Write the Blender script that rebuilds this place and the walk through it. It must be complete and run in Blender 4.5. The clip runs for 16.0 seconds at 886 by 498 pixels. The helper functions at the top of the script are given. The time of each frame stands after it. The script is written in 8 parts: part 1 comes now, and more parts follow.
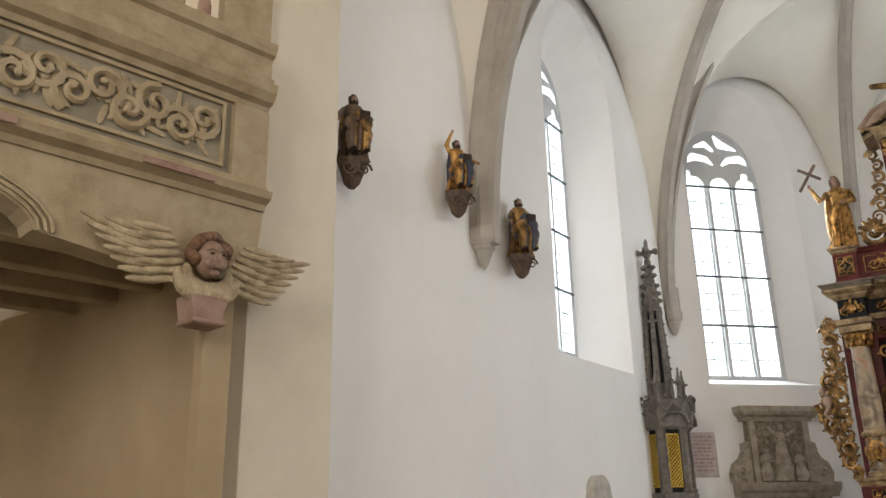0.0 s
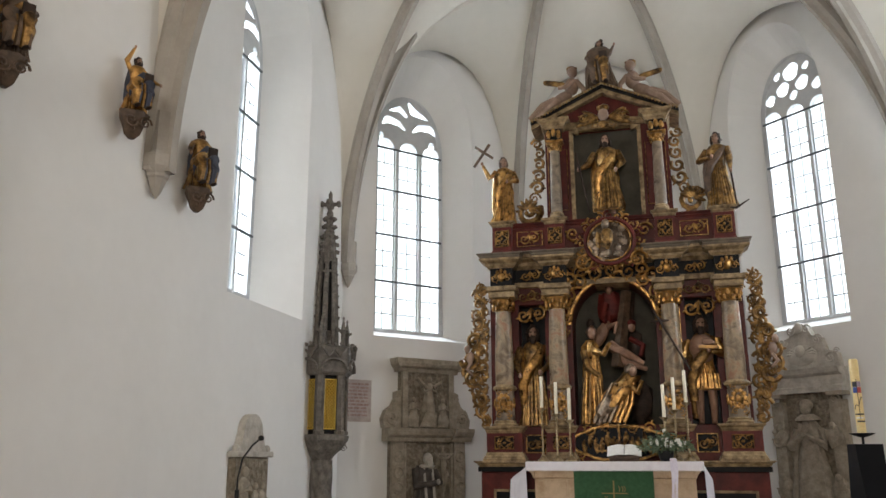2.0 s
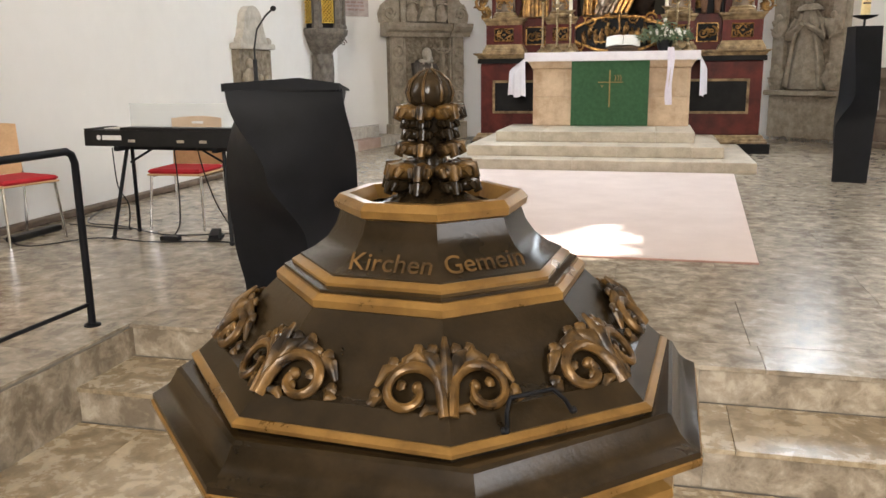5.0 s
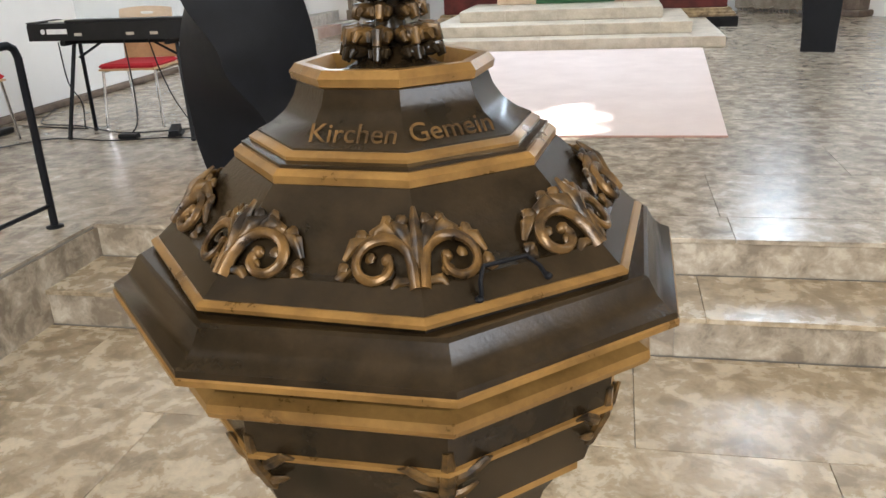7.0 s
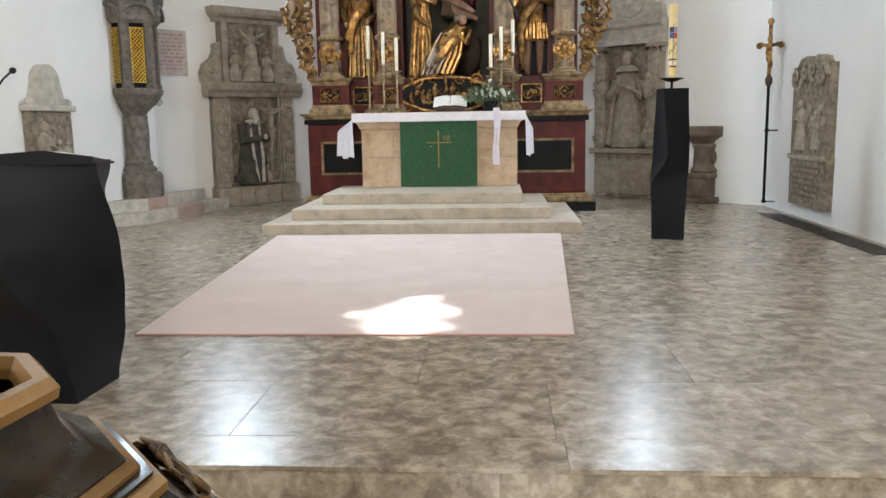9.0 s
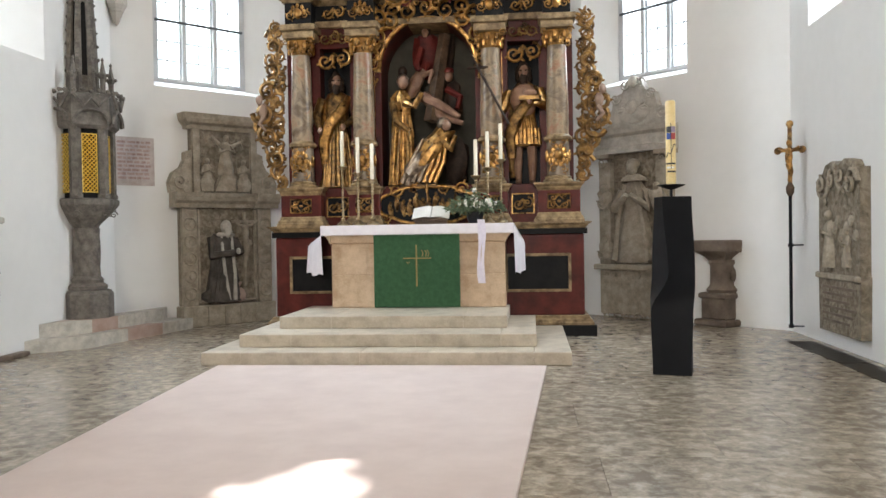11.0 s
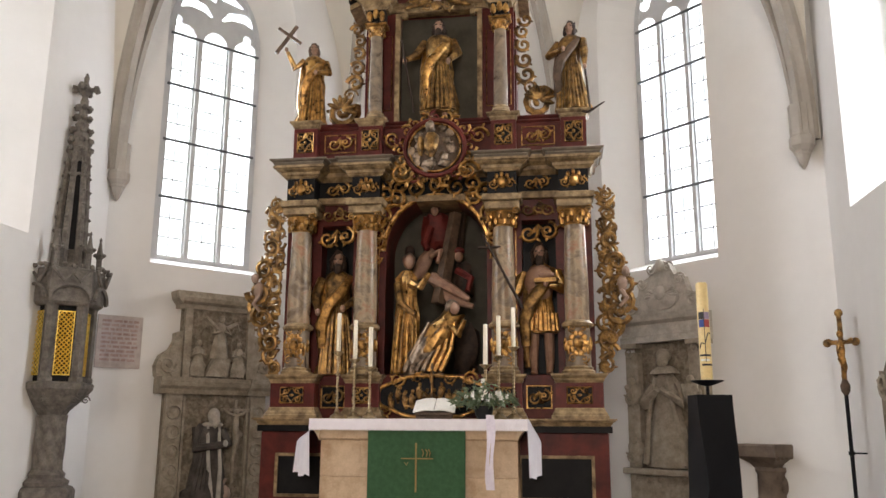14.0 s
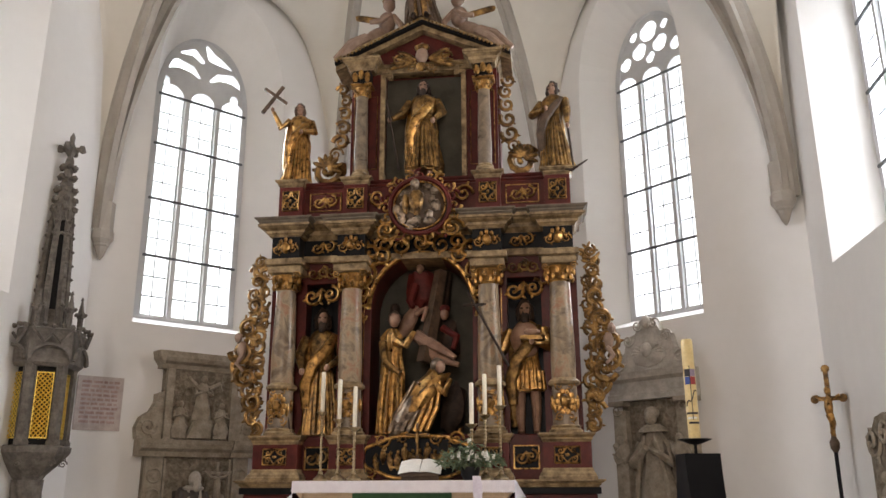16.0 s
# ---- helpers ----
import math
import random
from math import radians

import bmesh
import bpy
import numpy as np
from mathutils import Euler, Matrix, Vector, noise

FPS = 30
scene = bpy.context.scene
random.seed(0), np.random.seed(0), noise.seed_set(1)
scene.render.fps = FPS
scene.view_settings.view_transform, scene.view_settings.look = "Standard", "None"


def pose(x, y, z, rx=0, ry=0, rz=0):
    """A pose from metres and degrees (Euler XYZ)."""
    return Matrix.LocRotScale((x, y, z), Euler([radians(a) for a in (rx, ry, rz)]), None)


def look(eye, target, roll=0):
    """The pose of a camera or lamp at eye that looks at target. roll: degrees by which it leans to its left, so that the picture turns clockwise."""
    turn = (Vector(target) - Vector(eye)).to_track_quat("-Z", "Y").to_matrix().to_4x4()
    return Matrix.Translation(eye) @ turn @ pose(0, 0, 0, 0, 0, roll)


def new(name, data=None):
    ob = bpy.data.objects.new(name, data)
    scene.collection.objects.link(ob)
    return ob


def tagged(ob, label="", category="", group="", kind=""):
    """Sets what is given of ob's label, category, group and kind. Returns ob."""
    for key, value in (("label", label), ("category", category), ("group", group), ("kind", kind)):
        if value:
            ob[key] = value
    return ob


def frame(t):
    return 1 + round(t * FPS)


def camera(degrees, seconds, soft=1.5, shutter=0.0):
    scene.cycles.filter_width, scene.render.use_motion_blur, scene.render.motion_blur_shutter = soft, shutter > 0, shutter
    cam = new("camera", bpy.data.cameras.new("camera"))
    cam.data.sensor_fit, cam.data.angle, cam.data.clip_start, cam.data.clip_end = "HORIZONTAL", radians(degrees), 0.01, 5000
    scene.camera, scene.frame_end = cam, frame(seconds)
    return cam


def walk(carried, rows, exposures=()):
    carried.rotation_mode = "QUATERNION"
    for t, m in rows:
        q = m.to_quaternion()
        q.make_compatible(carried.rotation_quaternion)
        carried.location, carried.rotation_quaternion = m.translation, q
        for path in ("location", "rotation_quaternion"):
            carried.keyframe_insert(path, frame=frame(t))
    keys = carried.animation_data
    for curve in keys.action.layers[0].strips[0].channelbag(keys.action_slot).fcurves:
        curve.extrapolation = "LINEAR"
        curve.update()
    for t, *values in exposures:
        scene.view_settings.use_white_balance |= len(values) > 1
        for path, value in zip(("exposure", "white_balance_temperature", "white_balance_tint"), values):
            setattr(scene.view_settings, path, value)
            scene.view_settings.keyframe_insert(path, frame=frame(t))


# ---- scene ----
cam = camera(57.0, 16.0)
PATH = [
    (0, (-0.929, -9.652, 1.508), (-2.050, -8.119, 2.135), -1.1),
    (0.5, (-0.748, -9.643, 1.510), (-1.545, -7.905, 2.097), -0.5),
    (1, (-0.637, -9.598, 1.515), (-1.257, -7.780, 2.070), 0.3),
    (1.5, (-0.733, -9.683, 1.466), (-1.250, -7.827, 2.003), -0.0),
    (2, (-0.652, -9.605, 1.423), (-1.139, -7.731, 1.924), -0.1),
    (2.5, (-0.667, -9.695, 1.418), (-1.124, -7.777, 1.834), -0.1),
    (3, (-0.683, -9.680, 1.378), (-1.140, -7.724, 1.671), 0.1),
    (3.5, (-0.708, -9.710, 1.348), (-1.182, -7.720, 1.487), 0.3),
    (4, (-0.734, -9.711, 1.295), (-1.230, -7.706, 1.227), 0.1),
    (4.5, (-0.738, -9.708, 1.256), (-1.239, -7.711, 0.978), -0.2),
    (5, (-0.742, -9.697, 1.218), (-1.242, -7.725, 0.765), -0.7),
    (7.5, (-0.748, -9.629, 1.179), (-1.117, -7.696, 0.445), -3.0),
    (8, (-0.701, -9.529, 1.222), (-0.983, -7.532, 0.632), -2.1),
    (8.5, (-0.552, -9.420, 1.255), (-0.759, -7.381, 0.802), -1.3),
    (9, (-0.498, -9.199, 1.270), (-0.638, -7.177, 0.954), -1.0),
    (9.5, (-0.387, -8.874, 1.257), (-0.499, -6.866, 1.043), -0.7),
    (12, (0.195, -7.152, 1.279), (-0.077, -5.172, 1.355), -0.8),
    (12.5, (0.193, -6.888, 1.316), (-0.080, -4.913, 1.467), -0.6),
    (13, (0.213, -6.842, 1.305), (-0.067, -4.877, 1.545), -0.1),
    (13.5, (0.226, -6.797, 1.343), (-0.055, -4.844, 1.668), 0.4),
    (14, (0.229, -6.817, 1.350), (-0.051, -4.882, 1.769), 0.3),
    (14.5, (0.207, -6.856, 1.383), (-0.061, -4.935, 1.871), -0.0),
    (15, (0.247, -6.809, 1.367), (-0.018, -4.899, 1.898), 0.1),
    (15.5, (0.253, -6.823, 1.360), (0.000, -4.917, 1.909), -0.0),
    (16, (0.257, -6.795, 1.359), (0.011, -4.889, 1.914), -0.2),
]
walk(cam, [(t, look(eye, target, roll)) for t, eye, target, roll in PATH],
     [(0.0, 0.6, 6450, 12), (0.6, 0.45, 6400, 12), (1.0, 0.33, 6350, 12), (2.0, 0.3, 6350, 12), (3.5, 0.62, 6250, 12), (5.0, 1.22, 6450, 12), (7.5, 1.4, 5750, 9), (9.0, 1.04, 5950, 9),
      (12.0, 0.98, 6300, 12), (13.5, 0.82, 6650, 16), (16.0, 0.46, 6750, 18)])

# ---------- world, sun, daylight ----------
world = bpy.data.worlds.new("sky")
scene.world = world
world.use_nodes = True
wn = world.node_tree.nodes
sky = wn.new("ShaderNodeTexSky")
sky.sky_type = "NISHITA"
sky.sun_disc = False
sky.sun_elevation = radians(44)
sky.sun_rotation = radians(86)
world.node_tree.links.new(sky.outputs[0], wn["Background"].inputs[0])
wn["Background"].inputs[1].default_value = 0.1

SUN_FROM = Vector((4.48, 0.3, 4.67)).normalized()
sun = new("sun", bpy.data.lights.new("sun", "SUN"))
sun.data.energy, sun.data.angle, sun.data.color = 5.0, radians(0.5), (1.0, 0.95, 0.88)
sun.matrix_world = look(SUN_FROM * 40, (0, 0, 0))


def daylight(name, centre, target, w, h, watts, colour=(0.84, 0.92, 1.0)):
    """The sky's light in a window's opening."""
    lamp = new(name, bpy.data.lights.new(name, "AREA"))
    lamp.data.shape, lamp.data.size, lamp.data.size_y = "RECTANGLE", w, h
    lamp.data.energy, lamp.data.color = watts, colour
    lamp.matrix_world = look(centre, target)
    return lamp


# ---------- mesh building ----------
class G:
    """Gathers vertices and faces of one part."""

    def __init__(self):
        self.v, self.f, self.mi = [], [], []

    def add(self, verts, faces, mi=0, m=None):
        o = len(self.v)
        self.v += [tuple(m @ Vector(p)) if m else tuple(p) for p in verts]
        self.f += [tuple(i + o for i in f) for f in faces]
        self.mi += [mi] * len(faces)
        return self

    def box(self, x0, x1, y0, y1, z0, z1, mi=0, m=None, c=0.0):
        if c <= 0:
            v = [(x, y, z) for z in (z0, z1) for y in (y0, y1) for x in (x0, x1)]
            return self.add(v, [(0, 2, 3, 1), (4, 5, 7, 6), (0, 1, 5, 4), (2, 6, 7, 3), (0, 4, 6, 2), (1, 3, 7, 5)], mi, m)
        v, f = [], []
        for z, i in ((z0, c), (z0 + c, 0), (z1 - c, 0), (z1, c)):
            v += [(x0 + i + c * (i == 0) * 0, y0 + i, z), (x1 - i, y0 + i, z), (x1 - i, y1 - i, z), (x0 + i, y1 - i, z)]
        for k in range(3):
            for j in range(4):
                a, b = k * 4 + j, k * 4 + (j + 1) % 4
                f.append((a, b, b + 4, a + 4))
        f += [(3, 2, 1, 0), (12, 13, 14, 15)]
        return self.add(v, f, mi, m)

    def lathe(self, prof, seg=16, mi=0, m=None, turn=0.0, sx=1.0, sy=1.0, fold=None):
        """prof: (radius, z) from the bottom up."""
        v, f = [], []
        for r, z in prof:
            for k in range(seg):
                a = turn + 2 * math.pi * k / seg
                q = r * (fold(a, z) if fold else 1)
                v.append((q * sx * math.cos(a), q * sy * math.sin(a), z))
        n = len(prof)
        for i in range(n - 1):
            for k in range(seg):
                a, b = i * seg + k, i * seg + (k + 1) % seg
                f.append((a, b, b + seg, a + seg))
        f.append(tuple(reversed(range(seg))))
        f.append(tuple(range((n - 1) * seg, n * seg)))
        return self.add(v, f, mi, m)

    def tube(self, pts, r, seg=6, mi=0, m=None, flat=1.0):
        """A tube along pts; r: a radius or one per point."""
        pts = [Vector(p) for p in pts]
        rs = r if isinstance(r, (list, tuple)) else [r] * len(pts)
        v, f = [], []
        up = Vector((0, 0, 1))
        for i, p in enumerate(pts):
            t = (pts[min(i + 1, len(pts) - 1)] - pts[max(i - 1, 0)])
            t = t.normalized() if t.length > 1e-9 else Vector((0, 0, 1))
            ref = Vector((0, 1, 0)) if abs(t.y) < 0.9 else Vector((1, 0, 0))
            a = t.cross(ref).normalized()
            b = t.cross(a).normalized()
            for k in range(seg):
                w = 2 * math.pi * k / seg
                v.append(p + rs[i] * (math.cos(w) * a + flat * math.sin(w) * b))
        for i in range(len(pts) - 1):
            for k in range(seg):
                c, d = i * seg + k, i * seg + (k + 1) % seg
                f.append((c, d, d + seg, c + seg))
        f.append(tuple(reversed(range(seg))))
        f.append(tuple(range((len(pts) - 1) * seg, len(pts) * seg)))
        return self.add(v, f, mi, m)

    def ball(self, c, rx, ry=None, rz=None, seg=10, rings=6, mi=0, m=None, rough=0.0, rot=None):
        ry, rz = rx if ry is None else ry, rx if rz is None else rz
        v, f = [], []
        for i in range(rings + 1):
            p = math.pi * i / rings - math.pi / 2
            for k in range(seg):
                a = 2 * math.pi * k / seg
                d = Vector((math.cos(p) * math.cos(a), math.cos(p) * math.sin(a), math.sin(p)))
                q = 1 + (rough * noise.noise(d * 2.3 + Vector(c) * 3) if rough else 0)
                d = Vector((d.x * rx * q, d.y * ry * q, d.z * rz * q))
                v.append(Vector(c) + (rot @ d if rot else d))
        for i in range(rings):
            for k in range(seg):
                a, b = i * seg + k, i * seg + (k + 1) % seg
                f.append((a, b, b + seg, a + seg))
        return self.add(v, f, mi, m)

    def prism(self, outline, y0, y1, mi=0, m=None):
        """An outline in x, z, carried from y0 to y1."""
        n = len(outline)
        v = [(x, y0, z) for x, z in outline] + [(x, y1, z) for x, z in outline]
        f = [(i, (i + 1) % n, n + (i + 1) % n, n + i) for i in range(n)]
        f += [tuple(range(n - 1, -1, -1)), tuple(range(n, 2 * n))]
        return self.add(v, f, mi, m)

    def profile_x(self, x0, x1, prof, mi=0, m=None):
        """A moulding of outline (y, z) along x."""
        n = len(prof)
        v = [(x0, y, z) for y, z in prof] + [(x1, y, z) for y, z in prof]
        f = [(i, n + i, n + (i + 1) % n, (i + 1) % n) for i in range(n)]
        f += [tuple(range(n)), tuple(range(2 * n - 1, n - 1, -1))]
        return self.add(v, f, mi, m)

    def scroll(self, c, r, mi=0, m=None, hand=1, turns=1.4, thick=0.18, start=0.0, leaf=True, squash=1.0):
        """A carved tendril that winds up in the x, z plane, with a leaf or two."""
        pts, rs, n = [], [], 16
        for i in range(n):
            s = i / (n - 1)
            a = start + hand * s * turns * 2 * math.pi
            q = r * (1 - 0.82 * s)
            pts.append((c[0] + q * math.cos(a), c[1] - 0.25 * r * s, c[2] + q * math.sin(a) * squash))
            rs.append(r * thick * (1.0 - 0.45 * s))
        self.tube(pts, rs, 5, mi, m)
        self.ball(pts[-1], r * 0.2, r * 0.2, r * 0.2, 6, 4, mi, m)
        if leaf:
            for s, k in ((2, 0.34), (6, 0.28)):
                p = pts[s]
                dx, dz = p[0] - c[0], p[2] - c[2]
                q = Matrix.Rotation(-math.atan2(dz, dx), 3, "Y")
                self.ball((p[0] + dx * 0.25, p[1], p[2] + dz * 0.25), r * k, r * 0.12, r * 0.15, 6, 4, mi, m, 0.3, q)
        return self


def spin(a):
    return Matrix.Rotation(radians(a), 4, "Z")


def part(name, g, mats, parent=None, label="", smooth=False, at=None):
    me = bpy.data.meshes.new(name)
    me.from_pydata(g.v, [], g.f)
    for mt in (mats if isinstance(mats, (list, tuple)) else [mats]):
        me.materials.append(mt)
    me.polygons.foreach_set("material_index", g.mi)
    if smooth:
        me.polygons.foreach_set("use_smooth", [True] * len(me.polygons))
        me.set_sharp_from_angle(angle=radians(40))
    me.update()
    bm = bmesh.new()
    bm.from_mesh(me)
    bmesh.ops.recalc_face_normals(bm, faces=bm.faces)
    bm.to_mesh(me)
    bm.free()
    ob = new(name, me)
    if parent is not None:
        ob.parent = parent
    if at is not None:
        ob.matrix_basis = at
    if label:
        tagged(ob, label)
    return ob


def thing(name, at, label, category, group="", kind=""):
    ob = new(name)
    ob.empty_display_size = 0.1
    ob.matrix_basis = at
    return tagged(ob, label, category, group, kind)


def setting(name, g, mats, label, category, smooth=False):
    return tagged(part(name, g, mats, None, label, smooth), label, category, "", "structure")


# ---------- materials ----------
def material(name, a, b, scale=4.0, rough=0.6, metal=0.0, bump=0.15, fine=60.0, detail=6.0, lo=0.35, hi=0.65,
             third=None, rvar=0.1, coords="Object", vary=0.0, spec=0.5, bdist=0.004, warp=0.0, grain=0.25):
    mt = bpy.data.materials.new(name)
    mt.use_nodes = True
    t = mt.node_tree
    n, l = t.nodes, t.links
    p = n["Principled BSDF"]
    tc = n.new("ShaderNodeTexCoord")
    n1 = n.new("ShaderNodeTexNoise")
    n1.inputs["Scale"].default_value, n1.inputs["Detail"].default_value = scale, detail
    n1.inputs["Roughness"].default_value = 0.62
    if coords == "World":
        geo, oin = n.new("ShaderNodeNewGeometry"), n.new("ShaderNodeObjectInfo")
        shift, addv = n.new("ShaderNodeVectorMath"), n.new("ShaderNodeVectorMath")
        shift.operation, shift.inputs[1].default_value = "MULTIPLY", (37.0, 19.0, 53.0)
        l.new(oin.outputs["Random"], shift.inputs[0])
        l.new(geo.outputs["Position"], addv.inputs[0])
        l.new(shift.outputs[0], addv.inputs[1])
        where = addv.outputs[0]
    else:
        where = tc.outputs[coords]
    n1.inputs["Distortion"].default_value = warp
    l.new(where, n1.inputs["Vector"])
    r = n.new("ShaderNodeValToRGB")
    r.color_ramp.elements[0].position, r.color_ramp.elements[1].position = lo, hi
    r.color_ramp.elements[0].color, r.color_ramp.elements[1].color = (*a, 1), (*b, 1)
    if third:
        e = r.color_ramp.elements.new((lo + hi) / 2)
        e.color = (*third, 1)
    l.new(n1.outputs["Fac"], r.inputs["Fac"])
    n2 = n.new("ShaderNodeTexNoise")
    n2.inputs["Scale"].default_value, n2.inputs["Detail"].default_value = fine, 4
    l.new(where, n2.inputs["Vector"])
    col = r.outputs["Color"]
    mix = n.new("ShaderNodeMixRGB")
    mix.blend_type = "MULTIPLY"
    mix.inputs["Fac"].default_value = grain
    l.new(col, mix.inputs["Color1"])
    l.new(n2.outputs["Fac"], mix.inputs["Color2"])
    hs = n.new("ShaderNodeHueSaturation")
    lift = 0.98 / (1 - grain / 2)
    hs.inputs["Value"].default_value = lift
    l.new(mix.outputs["Color"], hs.inputs["Color"])
    if vary:
        oi = n.new("ShaderNodeObjectInfo")
        mr = n.new("ShaderNodeMapRange")
        mr.inputs["To Min"].default_value, mr.inputs["To Max"].default_value = lift - vary, lift + vary
        l.new(oi.outputs["Random"], mr.inputs["Value"])
        l.new(mr.outputs["Result"], hs.inputs["Value"])
    l.new(hs.outputs["Color"], p.inputs["Base Color"])
    rr = n.new("ShaderNodeMapRange")
    rr.inputs["To Min"].default_value, rr.inputs["To Max"].default_value = max(0.02, rough - rvar), min(1, rough + rvar)
    l.new(n1.outputs["Fac"], rr.inputs["Value"])
    l.new(rr.outputs["Result"], p.inputs["Roughness"])
    p.inputs["Metallic"].default_value = metal
    p.inputs["Specular IOR Level"].default_value = spec
    if bump:
        bp = n.new("ShaderNodeBump")
        bp.inputs["Strength"].default_value, bp.inputs["Distance"].default_value = bump, bdist
        l.new(n2.outputs["Fac"], bp.inputs["Height"])
        l.new(bp.outputs["Normal"], p.inputs["Normal"])
    return mt


plaster = material("white_plaster", (0.765, 0.75, 0.72), (0.80, 0.785, 0.755), 0.9, 0.85, bump=0.05, fine=7, rvar=0.05, grain=0.05)
vault_plaster = material("cream_vault_plaster", (0.71, 0.67, 0.59), (0.76, 0.72, 0.64), 0.7, 0.85, bump=0.08, fine=6, rvar=0.05, grain=0.06)
nave_plaster = material("warm_nave_plaster", (0.60, 0.53, 0.42), (0.67, 0.60, 0.48), 0.9, 0.85, bump=0.1, fine=9, grain=0.08)
rib_stone = material("grey_rib_stone", (0.34, 0.305, 0.26), (0.42, 0.38, 0.33), 2.0, 0.8, bump=0.2, fine=30, grain=0.12)


def breccia(name, dark, mid, pale, rough):
    """Polished brecciated limestone: pale angular fragments in a brown ground, cloudy within."""
    mt = bpy.data.materials.new(name)
    mt.use_nodes = True
    n, l = mt.node_tree.nodes, mt.node_tree.links
    p = n["Principled BSDF"]
    geo, oin = n.new("ShaderNodeNewGeometry"), n.new("ShaderNodeObjectInfo")
    shift, addv = n.new("ShaderNodeVectorMath"), n.new("ShaderNodeVectorMath")
    shift.operation, shift.inputs[1].default_value = "MULTIPLY", (37.0, 19.0, 53.0)
    l.new(oin.outputs["Random"], shift.inputs[0])
    l.new(geo.outputs["Position"], addv.inputs[0])
    l.new(shift.outputs[0], addv.inputs[1])

    def noise_at(scale, detail, warp, rg=0.6):
        q = n.new("ShaderNodeTexNoise")
        q.inputs["Scale"].default_value, q.inputs["Detail"].default_value = scale, detail
        q.inputs["Distortion"].default_value, q.inputs["Roughness"].default_value = warp, rg
        l.new(addv.outputs[0], q.inputs["Vector"])
        return q
    cloud, frag, fine = noise_at(1.6, 4, 0.2), noise_at(9.5, 10, 0.35, 0.64), noise_at(45, 3, 0.0)
    mixed = n.new("ShaderNodeMath")
    mixed.operation = "MULTIPLY_ADD"
    mixed.inputs[1].default_value = 0.22
    l.new(cloud.outputs["Fac"], mixed.inputs[0])
    sub = n.new("ShaderNodeMath")
    sub.operation, sub.inputs[1].default_value = "ADD", -0.11
    l.new(frag.outputs["Fac"], sub.inputs[0])
    l.new(sub.outputs[0], mixed.inputs[2])
    r = n.new("ShaderNodeValToRGB")
    e = r.color_ramp.elements
    e[0].position, e[1].position = 0.39, 0.62
    e[0].color, e[1].color = (*dark, 1), (*pale, 1)
    for pos, c in ((0.475, mid), (0.535, tuple(0.75 * a + 0.25 * b for a, b in zip(mid, pale)))):
        k = e.new(pos)
        k.color = (*c, 1)
    l.new(mixed.outputs[0], r.inputs["Fac"])
    mul = n.new("ShaderNodeMixRGB")
    mul.blend_type = "MULTIPLY"
    mul.inputs["Fac"].default_value = 0.35
    l.new(r.outputs["Color"], mul.inputs["Color1"])
    l.new(fine.outputs["Fac"], mul.inputs["Color2"])
    hs = n.new("ShaderNodeHueSaturation")
    mr = n.new("ShaderNodeMapRange")
    mr.inputs["To Min"].default_value, mr.inputs["To Max"].default_value = 1.09, 1.25
    l.new(oin.outputs["Random"], mr.inputs["Value"])
    l.new(mr.outputs["Result"], hs.inputs["Value"])
    l.new(mul.outputs["Color"], hs.inputs["Color"])
    l.new(hs.outputs["Color"], p.inputs["Base Color"])
    rr = n.new("ShaderNodeMapRange")
    rr.inputs["To Min"].default_value, rr.inputs["To Max"].default_value = rough - 0.06, rough + 0.08
    l.new(frag.outputs["Fac"], rr.inputs["Value"])
    l.new(rr.outputs["Result"], p.inputs["Roughness"])
    bp = n.new("ShaderNodeBump")
    bp.inputs["Strength"].default_value, bp.inputs["Distance"].default_value = 0.04, 0.003
    l.new(frag.outputs["Fac"], bp.inputs["Height"])
    l.new(bp.outputs["Normal"], p.inputs["Normal"])
    return mt


floor_stone = breccia("polished_brown_limestone", (0.20, 0.162, 0.118), (0.295, 0.248, 0.188), (0.46, 0.40, 0.315), 0.235)
# same limestone as floor_stone, with the nave's warm light put into the colour
warm_lit_stone = breccia("warm_lit_limestone", (0.23, 0.175, 0.108), (0.345, 0.275, 0.182), (0.50, 0.42, 0.30), 0.26)
joint = material("dark_joint", (0.16, 0.14, 0.12), (0.20, 0.18, 0.15), 8, 0.8)
step_stone = material("pale_step_limestone", (0.37, 0.315, 0.24), (0.53, 0.465, 0.365), 5.0, 0.5, bump=0.18, fine=55, vary=0.07, third=(0.47, 0.405, 0.315))
altar_stone = material("yellow_altar_sandstone", (0.46, 0.31, 0.19), (0.66, 0.50, 0.345), 4.5, 0.75, bump=0.25, fine=50, vary=0.07, third=(0.58, 0.43, 0.29))
grey_stone = material("weathered_grey_sandstone", (0.25, 0.21, 0.155), (0.40, 0.345, 0.268), 9.0, 0.85, bump=0.6, fine=38, bdist=0.012, grain=0.35)
# worn ground behind reliefs, coloured darker than grey_stone to stand for recess shade
recess_stone = material("worn_sandstone_shaded_recess", (0.15, 0.122, 0.086), (0.32, 0.272, 0.205), 11.0, 0.9, bump=0.9, fine=17, bdist=0.05, spec=0.3, warp=0.6, grain=0.4)
pale_stone = material("pale_grey_stone", (0.36, 0.33, 0.28), (0.54, 0.50, 0.43), 8.0, 0.85, bump=0.35, fine=60)
tower_stone = material("dark_grey_stone", (0.10, 0.087, 0.073), (0.195, 0.172, 0.147), 11.0, 0.85, bump=0.7, fine=40, spec=0.3, bdist=0.012, grain=0.4)
brown_stone = material("brown_sandstone", (0.095, 0.068, 0.05), (0.21, 0.16, 0.12), 4.0, 0.8, bump=0.4, fine=50)
